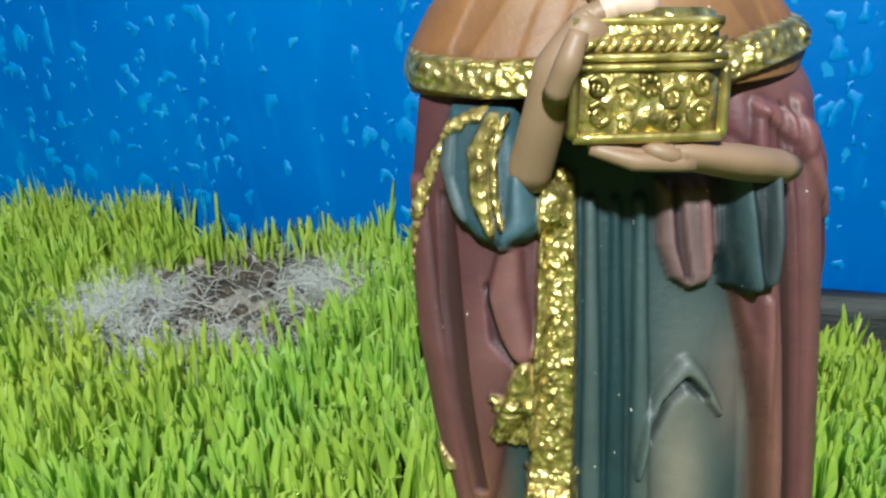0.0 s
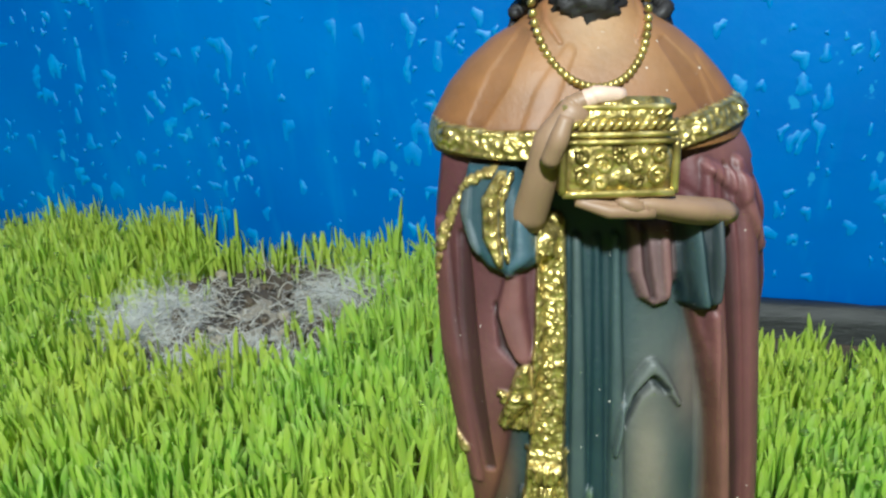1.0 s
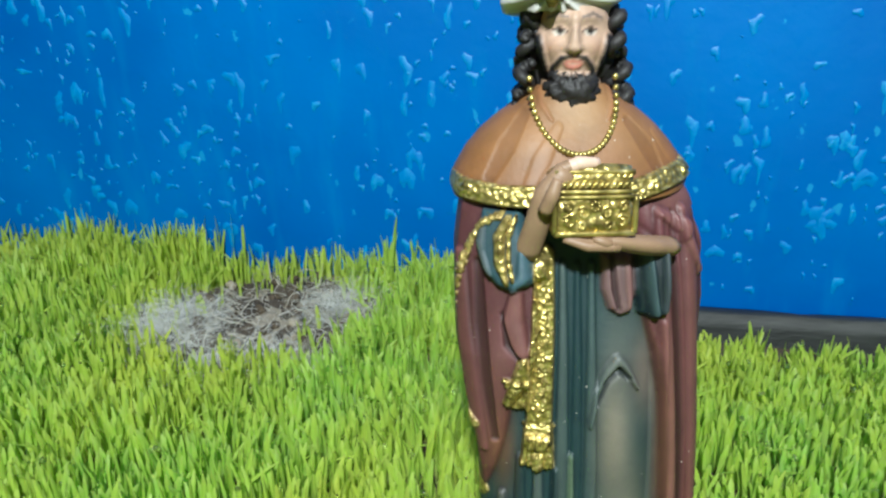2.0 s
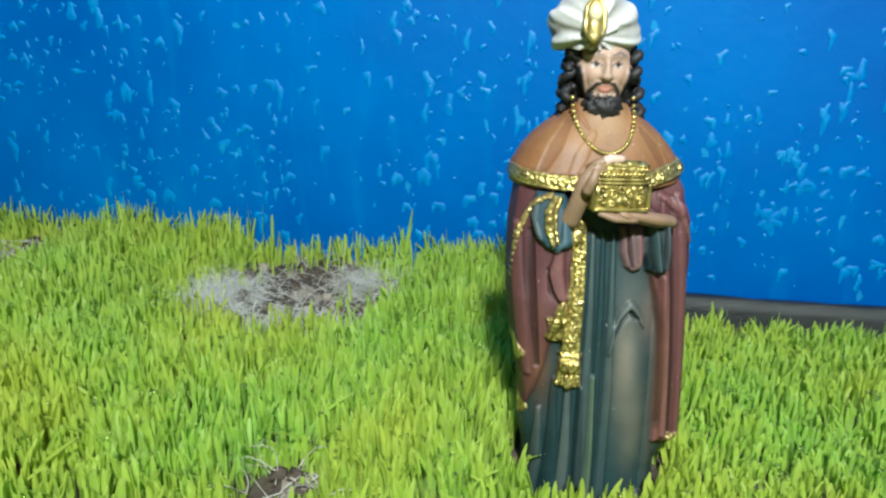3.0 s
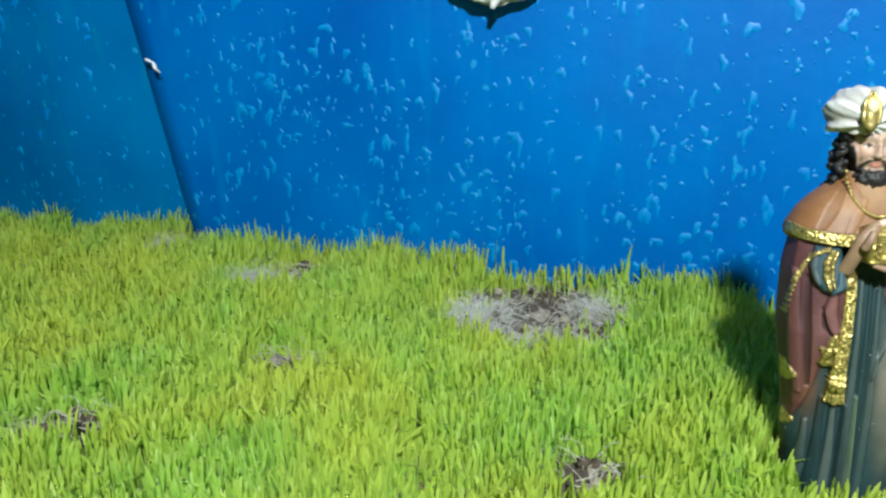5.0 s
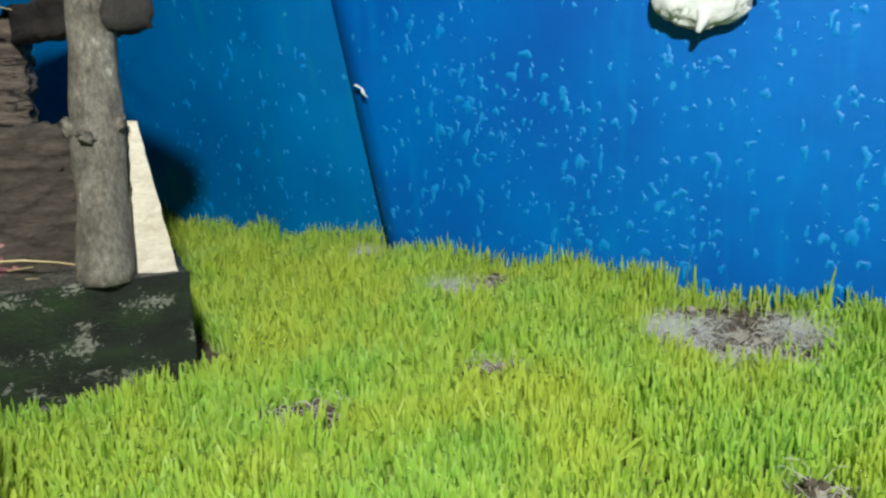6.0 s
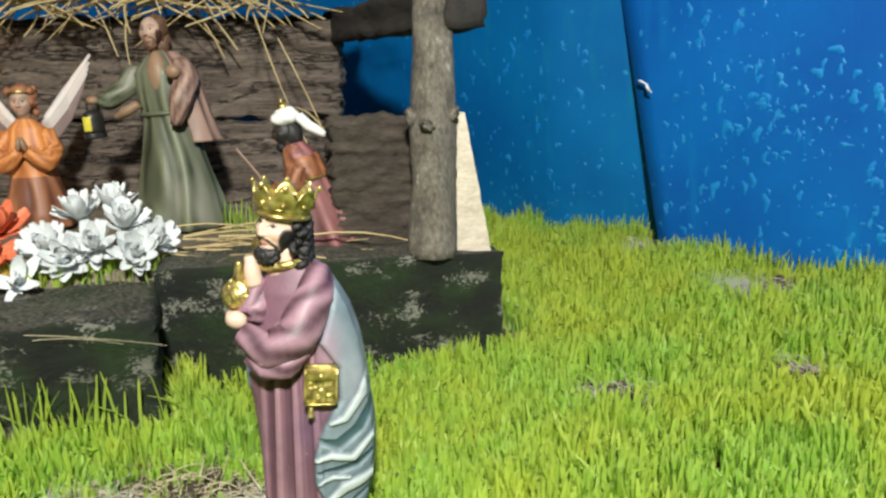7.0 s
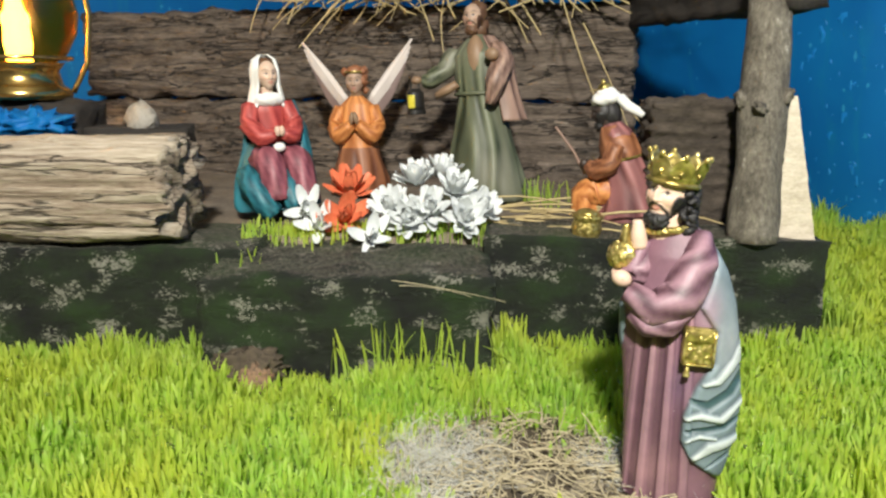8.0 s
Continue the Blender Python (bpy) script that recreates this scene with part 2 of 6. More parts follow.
m, t, b = material("white_mould")
tone = ramp(t, noise_of(t, coords(t, (1, 1, 1)), 60.0), (0.3, (0.66, 0.67, 0.6)), (0.7, (0.85, 0.85, 0.79)))
t.links.new(tone, b.inputs["Base Color"])
b.inputs["Roughness"].default_value, b.inputs["Alpha"].default_value = 0.95, 0.5
M["mould"] = m
M["water"] = clear("water_drop", (1, 1, 1), 0.28)
M["amber"] = clear("amber_glass", (1.0, 0.5, 0.1), 0.08)
m, t, b = material("flame_light")
b.inputs["Emission Color"].default_value, b.inputs["Emission Strength"].default_value = (1, 0.66, 0.24, 1), 20.0
M["flame"] = m

def resin_material():
    """Painted resin: sprayed paint in soft fades with fold shade painted in, gilded bands with chased scrolls, specks
    of chipped paint.
    """
    m, t, b = material("painted_resin")
    at = coords(t, (1, 1, 1))
    tint = node(t, "ShaderNodeAttribute", attribute_name="paint").outputs["Color"]
    g = node(t, "ShaderNodeAttribute", attribute_name="gilt").outputs["Fac"]
    mottle = ramp(t, noise_of(t, at, 90.0, 4.0), (0.3, (0.8, 0.8, 0.8)), (0.7, (1.1, 1.08, 1.06)))
    c = mix(t, 1.0, tint, mottle, "MULTIPLY")
    speck = ramp(t, noise_of(t, at, 520.0, 3.0), (0.735, (0, 0, 0)), (0.76, (0.8, 0.8, 0.8)))
    c = mix(t, speck, c, (0.72, 0.68, 0.6))
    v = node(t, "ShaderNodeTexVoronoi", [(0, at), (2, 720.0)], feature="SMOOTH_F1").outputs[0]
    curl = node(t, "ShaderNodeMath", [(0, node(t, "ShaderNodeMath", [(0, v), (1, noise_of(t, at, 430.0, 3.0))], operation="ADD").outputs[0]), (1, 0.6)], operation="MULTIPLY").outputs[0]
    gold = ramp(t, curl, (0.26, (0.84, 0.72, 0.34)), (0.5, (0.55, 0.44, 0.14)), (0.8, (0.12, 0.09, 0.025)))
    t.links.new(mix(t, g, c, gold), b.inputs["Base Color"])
    t.links.new(node(t, "ShaderNodeMath", [(0, g), (1, 0.8)], operation="MULTIPLY").outputs[0], b.inputs["Metallic"])
    t.links.new(node(t, "ShaderNodeMath", [(0, node(t, "ShaderNodeMath", [(0, g), (1, -0.22)], operation="MULTIPLY").outputs[0]), (1, 0.55)], operation="ADD").outputs[0], b.inputs["Roughness"])
    h = node(t, "ShaderNodeMath", [(0, curl), (1, g)], operation="MULTIPLY").outputs[0]
    fine = node(t, "ShaderNodeMath", [(0, noise_of(t, at, 600.0)), (1, 0.12)], operation="MULTIPLY").outputs[0]
    bump(t, b, node(t, "ShaderNodeMath", [(0, h), (1, fine)], operation="ADD").outputs[0], 0.9, 0.0012)
    return m


M["resin"] = resin_material()

# ---- building helpers ----


def mesh_of(name, verts, faces, mats, index=None, fold=None, smooth=True):
    me = bpy.data.meshes.new(name)
    me.from_pydata([tuple(v) for v in verts], [], faces)
    for one in mats:
        me.materials.append(one)
    if index is not None:
        me.polygons.foreach_set("material_index", index)
    if smooth:
        me.polygons.foreach_set("use_smooth", [True] * len(me.polygons))
    if fold is not None:
        a = me.attributes.new("fold", "FLOAT", "POINT")
        a.data.foreach_set("value", fold)
    me.update()
    return me


def finish(name, bm, mats, smooth=True):
    me = bpy.data.meshes.new(name)
    bm.to_mesh(me)
    bm.free()
    for one in mats if isinstance(mats, (list, tuple)) else [mats]:
        me.materials.append(one)
    if smooth:
        me.polygons.foreach_set("use_smooth", [True] * len(me.polygons))
    return me


def thing(name, me, m, label, category, group="", kind=""):
    ob = new(name, me)
    ob.matrix_world = m
    return tagged(ob, label, category, group, kind)


def part(name, me, parent, label="", m=None):
    ob = new(name, me)
    ob.parent = parent
    if m is not None:
        ob.matrix_basis = m
    return tagged(ob, label) if label else ob


def ground_height(x, y):
    """Sloping earth, and the raised floor of the stable behind its front blocks."""
    z = 0.09 * max(y - 0.1, 0) * min(1, max(0.1, 1 - (x - 0.01) / 0.12)) + 0.022 * min(x, 0) + 0.001
    s = -0.73 * (x + 0.7) + 0.68 * (y - 0.05)
    u = 0.68 * (x + 0.7) + 0.73 * (y - 0.05)
    step = min(max((s - 0.005) / 0.03, 0), 1) * min(max((0.25 - u) / 0.03, 0), 1)
    return z + (0.083 - z) * step


def at_front(u, s, z):
    """A place by the stable's front: u along the row of blocks, s into the stable."""
    return Vector((-0.7 + 0.68 * u - 0.73 * s, 0.05 + 0.73 * u + 0.68 * s, z))


FRONT_TURN = math.degrees(math.atan2(0.73, 0.68))


def craggy_box(lx, ly, lz, step, amount, scale, seed, round_=0.15):
    """A rough block: a box cut into a grid, its corners eased and its faces broken by noise; x long, base at z 0."""
    bm = bmesh.new()
    nx, ny, nz = (max(2, round(v / step)) for v in (lx, ly, lz))
    made = {}

    def corner(i, j, k):
        if (i, j, k) not in made:
            p = Vector((i / nx - 0.5, j / ny - 0.5, k / nz - 0.5)) * 2
            far = sorted(abs(c) for c in p)[1]
            q = Vector((p.x * lx / 2, p.y * ly / 2, p.z * lz / 2 + lz / 2))
            way = Vector((p.x if abs(p.x) > 0.99 else 0, p.y if abs(p.y) > 0.99 else 0, p.z if abs(p.z) > 0.99 else 0))
            if way.length > 0:
                way.normalize()
            off = Vector((seed * 7.3, seed * 3.1, seed))
            f = noise.fractal(Vector((q.x * scale * 0.45, q.y * scale, q.z * scale * 1.8)) + off, 0.8, 2.1, 5)
            made[i, j, k] = bm.verts.new(q + way * (f * amount - round_ * amount * (far > 0.98) * 2))
        return made[i, j, k]

    for i in range(nx):
        for j in range(ny):
            for k in (0, nz):
                bm.faces.new([corner(i, j, k), corner(i + 1, j, k), corner(i + 1, j + 1, k), corner(i, j + 1, k)])
        for k in range(nz):
            for j in (0, ny):
                bm.faces.new([corner(i, j, k), corner(i + 1, j, k), corner(i + 1, j, k + 1), corner(i, j, k + 1)])
    for j in range(ny):
        for k in range(nz):
            for i in (0, nx):
                bm.faces.new([corner(i, j, k), corner(i, j + 1, k), corner(i, j + 1, k + 1), corner(i, j, k + 1)])
    bmesh.ops.recalc_face_normals(bm, faces=bm.faces)
    return bm


class Layers:
    """The modelling of a relief: what is laid on at (x, z), its height d, its paint c and its gilding g."""

    def __init__(self, x, z):
        self.x, self.z = x, z
        self.d, self.g = np.zeros_like(x), np.zeros_like(x)
        self.c = np.zeros((*x.shape, 3))

    def coat(self, colour, k=1.0):
        k = np.broadcast_to(np.asarray(k, float), self.x.shape)[..., None]
        self.c = self.c * (1 - k) + np.array(colour) * k

    def near(self, path, widths):
        """How far each place lies from a path, and the path's width there."""
        best, wide = np.full_like(self.x, 9.0), np.full_like(self.x, widths[0])
        for (ax, az), (bx, bz), wa, wb in zip(path, path[1:], widths, widths[1:]):
            dx, dz = bx - ax, bz - az
            k = np.clip(((self.x - ax) * dx + (self.z - az) * dz) / (dx * dx + dz * dz), 0, 1)
            d = np.hypot(self.x - ax - k * dx, self.z - az - k * dz)
            hit = d < best
            best, wide = np.where(hit, d, best), np.where(hit, wa + (wb - wa) * k, wide)
        return best, wide

    def ridge(self, path, widths, lift, colour=None, gold=0.0, strength=1.0, within=1.0, flat=False):
        """A rounded (or flat) roll along a path; widths are half widths."""
        d, w = self.near(path, widths)
        e = np.clip(1 - d / w, 0, 1)
        k = np.clip(e * 5, 0, 1) if flat else np.sqrt(1 - (1 - e) ** 2) * np.clip(e * 3, 0, 1) ** 0.5
        self.d = self.d + lift * k * within
        cover = np.clip(e * (6 if gold else 1.8), 0, 1) * strength * within
        if colour is not None:
            self.coat(colour, cover)
            self.g = self.g * (1 - cover)
        if gold:
            self.g = np.maximum(self.g, np.clip(e * 6, 0, 1) * gold)

    def shape(self, poly, lift, soft, colour=None, blend=0.0006, strength=1.0):
        """A raised piece of cloth inside a closed outline, with a rounded edge. Returns where it lies."""
        inside = np.zeros(self.x.shape, bool)
        for (ax, az), (bx, bz) in zip(poly, poly[1:] + poly[:1]):
            cross = (az > self.z) != (bz > self.z)
            inside ^= cross & (self.x < (bx - ax) * (self.z - az) / ((bz - az) or 1e-9) + ax)
        d, _ = self.near(poly + poly[:1], [1.0] * (len(poly) + 1))
        sd = np.where(inside, d, -d)
        e = np.clip(sd / soft, 0, 1)
        self.d = self.d + lift * np.sqrt(1 - (1 - e) ** 2)
        cover = np.clip(sd / blend + 0.5, 0, 1)
        if colour is not None:
            self.coat(colour, cover * strength)
            self.g = self.g * (1 - cover)
        return cover

    def blot(self, x, z, rx, rz, colour, strength=0.7, lift=0.0):
        """A soft sprayed spot of paint, or a soft swelling."""
        k = np.exp(-((self.x - x) / rx) ** 2 - ((self.z - z) / rz) ** 2)
        self.d = self.d + lift * k
        if colour is not None:
            self.coat(colour, k * strength)

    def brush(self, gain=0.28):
        """Fold shade put into the paint: hollows are darkened, crests lightened, by how the relief stands to what lies
        round it.
        """
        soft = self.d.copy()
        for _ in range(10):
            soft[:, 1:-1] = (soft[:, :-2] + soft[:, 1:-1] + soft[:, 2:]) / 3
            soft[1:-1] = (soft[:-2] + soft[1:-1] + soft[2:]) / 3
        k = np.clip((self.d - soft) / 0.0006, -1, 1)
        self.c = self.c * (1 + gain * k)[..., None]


class Clay:
    """Gathers lofts, balls and rolls into the one mesh of a moulded figurine. It faces -y, stands on z 0."""

    def __init__(self):
        self.v, self.f, self.i, self.fold, self.mats, self.tints = [], [], [], [], [], []

    def slot(self, key):
        if key not in self.mats:
            self.mats.append(key)
        return self.mats.index(key)

    def grid(self, rows, folds, key, closed=True, caps=True):
        base, n = len(self.v), len(rows[0])
        for row, fo in zip(rows, folds):
            self.v.extend(row)
            self.fold.extend(fo)
        s = self.slot(key) if isinstance(key, str) else None
        for r in range(len(rows) - 1):
            for c in range(n if closed else n - 1):
                d = (c + 1) % n
                self.f.append((base + r * n + c, base + r * n + d, base + (r + 1) * n + d, base + (r + 1) * n + c))
                self.i.append(s if s is not None else self.slot(key(r / (len(rows) - 1), c / n)))
        if caps and closed:
            for r in (0, len(rows) - 1):
                ids = [base + r * n + c for c in range(n)]
                self.f.append(tuple(ids if r else ids[::-1]))
                self.i.append(s if s is not None else self.slot(key(r / (len(rows) - 1), 0)))

    def loft(self, rings, key, folds=9, depth=0.06, n=64, steps=4, twist=0.0, arc=None, wall=0.004, seed=0.0):
        """rings: (z, x, y, half width, half depth). arc: (from, to) degrees round, 270 is the front; then the loft is a cloak with a wall."""
        rows, fo = [], []
        for a, b in zip(rings, rings[1:]):
            for k in range(steps):
                w = k / steps
                rows.append([p + (q - p) * w for p, q in zip(a, b)])
        rows.append(list(rings[-1]))
        out, shade = [], []
        top, low = rings[-1][0], rings[0][0]
        for z, x, y, rx, ry in rows:
            h = (z - low) / (top - low + 1e-9)
            pts, sh = [], []
            angles = [2 * math.pi * c / n for c in range(n)] if arc is None else [radians(arc[0] + (arc[1] - arc[0]) * c / (n - 1)) for c in range(n)]
            for ang in angles:
                drift = ang + 0.42 * noise.noise(Vector((math.cos(ang) * 1.3, math.sin(ang) * 1.3 + seed, h * 1.6)))
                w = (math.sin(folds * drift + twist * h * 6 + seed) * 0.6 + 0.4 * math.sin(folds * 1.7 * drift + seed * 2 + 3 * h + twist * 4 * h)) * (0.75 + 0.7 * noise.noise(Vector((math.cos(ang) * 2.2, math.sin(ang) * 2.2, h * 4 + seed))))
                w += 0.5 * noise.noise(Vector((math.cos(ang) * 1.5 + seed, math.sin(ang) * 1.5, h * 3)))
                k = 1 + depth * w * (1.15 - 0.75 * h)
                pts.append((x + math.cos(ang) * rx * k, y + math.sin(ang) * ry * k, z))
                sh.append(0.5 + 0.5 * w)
            if arc is not None:
                pts += [(x + (px - x) * (1 - wall / rx), y + (py - y) * (1 - wall / ry), z) for px, py, _ in reversed(pts)]
                sh += [0.2] * n
            out.append(pts)
            shade.append(sh)
        self.grid(out, shade, key)

    def ball(self, place, radii, key, tilt=(0, 0, 0), n=16, rough=0.0, seed=0.0, ridges=0, fold=0.6):
        turn = Euler([radians(a) for a in tilt]).to_matrix()
        rows, fo = [], []
        for r in range(n // 2 + 1):
            la = -math.pi / 2 + math.pi * (r + 0.02) / (n // 2 + 0.04)
            row, sh = [], []
            for c in range(n):
                lo = 2 * math.pi * c / n
                k = 1.0
                if rough:
                    k += rough * noise.noise(Vector((math.cos(lo) * 2, math.sin(lo) * 2, la * 2 + seed)) * 1.7)
                if ridges:
                    k += 0.06 * math.sin(ridges * lo + la * 3)
                p = turn @ Vector((math.cos(la) * math.cos(lo) * radii[0] * k, math.cos(la) * math.sin(lo) * radii[1] * k, math.sin(la) * radii[2] * k))
                row.append((place[0] + p.x, place[1] + p.y, place[2] + p.z))
                sh.append(fold + 0.8 * (k - 1))
            rows.append(row)
            fo.append(sh)
        self.grid(rows, fo, key)

    def roll(self, path, radii, key, n=14, folds=0, depth=0.1, flat=1.0):
        """A tapering roll along a path: sleeves, arms, staffs, rims."""
        pts, rad = [], []
        for a in range(len(path) - 1):
            for k in range(4):
                w = k / 4
                pts.append(Vector(path[a]).lerp(Vector(path[a + 1]), w))
                rad.append(radii[a] + (radii[a + 1] - radii[a]) * w)
        pts.append(Vector(path[-1]))
        rad.append(radii[-1])
        rows, fo = [], []
        whole = (pts[-1] - pts[0]).normalized()
        other = Vector((0.1, -1, 0.15)) if abs(whole.z) > 0.7 else Vector((0.13, 0.2, 1))
        for i, (p, r) in enumerate(zip(pts, rad)):
            d = (pts[min(i + 1, len(pts) - 1)] - pts[max(i - 1, 0)]).normalized()
            side = d.cross(other).normalized()
            up = side.cross(d)
            row, sh = [], []
            for c in range(n):
                ang = 2 * math.pi * c / n
                w = math.sin(folds * ang + i * 0.9) if folds else 0.2
                k = r * (1 + (depth * w if folds else 0))
                q = p + side * math.cos(ang) * k + up * math.sin(ang) * k * flat
                row.append(tuple(q))
                sh.append(0.5 + 0.4 * w)
            rows.append(row)
            fo.append(sh)
        self.grid(rows, fo, key)

    def slab(self, place, size, key, turn=(0, 0, 0), ease=0.18):
        """A box with eased edges."""
        rows, fo = [], []
        m = Euler([radians(a) for a in turn]).to_matrix()
        for zz, k in ((-0.5, 1 - ease), (-0.42, 1), (0, 1.02), (0.42, 1), (0.5, 1 - ease)):
            row = []
            for c in range(24):
                ang = 2 * math.pi * (c + 0.5) / 24
                x, y = math.cos(ang), math.sin(ang)
                q = (abs(x) ** 6 + abs(y) ** 6) ** (-1 / 6)
                p = m @ Vector((x * q * size[0] * 0.5 * k, y * q * size[1] * 0.5 * k, zz * size[2]))
                row.append((place[0] + p.x, place[1] + p.y, place[2] + p.z))
            rows.append(row)
            fo.append([0.6] * 24)
        self.grid(rows, fo, key)

    def relief(self, zs, left, right, front, back, model, back_paint, cols=230, behind=70, hem=None, lean=None):
        """A moulded body: upright outline left and right, depth in front and behind, and a low relief modelled on its front.
        left, right, front, back: (heights, values); hem: lifts a row by (x, share of height)."""
        zs = np.asarray(zs)

        def prof(p):
            v = np.interp(zs, p[0], p[1])
            for _ in range(3):
                v[1:-1] = (v[:-2] + 2 * v[1:-1] + v[2:]) / 4
            return v[:, None]

        l, r, f, b = prof(left), prof(right), prof(front), prof(back)
        mid, half = (l + r) / 2, (r - l) / 2
        s = -np.cos(np.linspace(0, np.pi, cols))[None, :]
        bow = np.maximum(1 - np.abs(s) ** 2.3, 0) ** (1 / 2.3)
        x, z = mid + half * s, np.repeat(zs[:, None], cols, 1)
        if hem is not None:
            z = z + hem(x, (z - zs[0]) / (zs[-1] - zs[0]))
        lay = Layers(x, z)
        model(lay)
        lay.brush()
        fade = np.clip((1 - np.abs(s)) * 14, 0, 1)
        d = lay.d * fade
        px, py = x + s * 0.55 * d, -f * bow - d * (0.3 + 0.7 * bow)
        sb = np.cos(np.linspace(0, np.pi, behind + 2)[1:-1])[None, :]
        w = np.sin(sb * 9 + zs[:, None] * 30) * 0.0009
        bx, by = mid + half * sb, b * np.sqrt(1 - sb ** 2) + w
        bz = np.repeat(zs[:, None], behind, 1)
        if hem is not None:
            bz = bz + hem(bx, (bz - zs[0]) / (zs[-1] - zs[0]))
        vx, vy, vz = (np.concatenate(p, 1) for p in ((px, bx), (py, by), (z, bz)))
        if lean is not None:
            vx = vx + lean(vz)
        n, m = vx.shape
        base = len(self.v)
        self.v.extend(map(tuple, np.stack([vx, vy, vz], -1).reshape(-1, 3).tolist()))
        self.fold.extend([0.6] * (n * m))
        tint = np.concatenate([lay.c, np.broadcast_to(np.array(back_paint), (n, behind, 3))], 1)
        gilt_ = np.concatenate([lay.g, np.zeros((n, behind))], 1)
        self.tints.append((base, tint.reshape(-1, 3), gilt_.reshape(-1)))
        q = (np.arange(n - 1)[:, None] * m + np.arange(m)[None, :]).reshape(-1) + base
        e = (np.arange(n - 1)[:, None] * m + (np.arange(m)[None, :] + 1) % m).reshape(-1) + base
        self.f.extend(map(tuple, np.stack([q, e, e + m, q + m], -1).tolist()))
        self.f.append(tuple(range(base + m - 1, base - 1, -1)))
        self.f.append(tuple(range(base + (n - 1) * m, base + n * m)))
        self.i.extend([self.slot("resin")] * ((n - 1) * m + 2))

    def move_from(self, start, m):
        """Moves all that was added since start."""
        for i in range(start, len(self.v)):
            self.v[i] = tuple(m @ Vector(self.v[i]))

    def painted(self, me):
        """Writes the paint and the gilding of the modelled parts on the mesh."""
        n = len(self.v)
        tint, gilt_ = np.zeros((n, 4)), np.zeros(n)
        tint[:, 3] = 1
        for base, c, g in self.tints:
            tint[base:base + len(c), :3], gilt_[base:base + len(c)] = c, g
        me.attributes.new("paint", "FLOAT_COLOR", "POINT").data.foreach_set("color", tint.reshape(-1))
        me.attributes.new("gilt", "FLOAT", "POINT").data.foreach_set("value", gilt_)

    def beads(self, places, r, key):
        for p in places:
            self.ball(p, (r, r, r), key, n=8)

    def make(self, name, m, label, category="figurine", group="nativity figurines"):
        me = mesh_of(name, self.v, self.f, [M[k] for k in self.mats], self.i, self.fold)
        if self.tints:
            self.painted(me)
        return thing(name, me, m, label, category, group)


# ---- the setting ----


def grid_mesh(name, xs, ys, height, mats, pick=None):
    verts = [(x, y, height(x, y)) for y in ys for x in xs]
    n = len(xs)
    faces = [(r * n + c, r * n + c + 1, (r + 1) * n + c + 1, (r + 1) * n + c) for r in range(len(ys) - 1) for c in range(n - 1)]
    index = [pick(*verts[f[0]][:2]) for f in faces] if pick else None
    return mesh_of(name, verts, faces, mats, index)


# bare patches in the sprouts: x, y, half sizes, height of the mound
PATCHES = [
    (-0.108, 0.325, 0.076, 0.066, 0.004), (-0.342, 0.395, 0.042, 0.032, 0.008), (-0.097, 0.118, 0.022, 0.018, 0.005),
    (-0.404, 0.160, 0.032, 0.025, 0.008), (-0.282, 0.24, 0.026, 0.016, 0.010), (-0.465, 0.474, 0.026, 0.018, 0.016),
    (-0.315, 0.425, 0.014, 0.014, 0.006), (-0.558, -0.095, 0.09, 0.072, 0.004),
]


def bare(x, y, grow=1.0):
    """How deep a place lies in a bare patch: 1 in its middle, under 0 outside."""
    w = 0.25 * noise.noise(Vector((x * 60, y * 60, 0))) + 0.2 * noise.noise(Vector((x * 170, y * 170, 3)))
    return max(1 + w - math.hypot((x - px) / (rx * grow), (y - py) / (ry * grow)) for px, py, rx, ry, h in PATCHES)


def earth(x, y):
    z = ground_height(x, y)
    for px, py, rx, ry, h in PATCHES:
        d = math.hypot((x - px) / rx, (y - py) / ry)
        if d < 1.6:
            z += h * (1 - d / 1.6) ** 0.6
    z += 0.0025 * noise.fractal(Vector((x * 38, y * 38, 1)), 0.7, 2.1, 4)
    if bare(x, y) > 0:
        z += 0.005 * noise.fractal(Vector((x * 120, y * 120, 5)), 0.7, 2.2, 3)
    return z


def earth_kind(x, y):
    if ground_height(x, y) > 0.05:
        return 1
    return 2 if bare(x, y, 0.9) > 0.25 and noise.noise(Vector((x * 70, y * 70, 9))) > 0.05 else 0


xs = [-1.75 + 0.007 * i for i in range(370)]
ys = [-0.62 + 0.007 * i for i in range(206)]
tagged(new("ground", grid_mesh("ground", xs, ys, earth, [M["soil"], M["stable_earth"], M["dust"]], earth_kind)), "dark moist soil bed with dusty grey bare patches", "soil", kind="structure")


def plain_box(name, lo, hi, mat, label, category):
    bm = bmesh.new()
    bmesh.ops.create_cube(bm, size=1.0)
    bmesh.ops.scale(bm, vec=[b - a for a, b in zip(lo, hi)], verts=bm.verts)
    bmesh.ops.translate(bm, vec=[(a + b) / 2 for a, b in zip(lo, hi)], verts=bm.verts)
    return tagged(new(name, finish(name, bm, mat, False)), label, category, kind="structure")


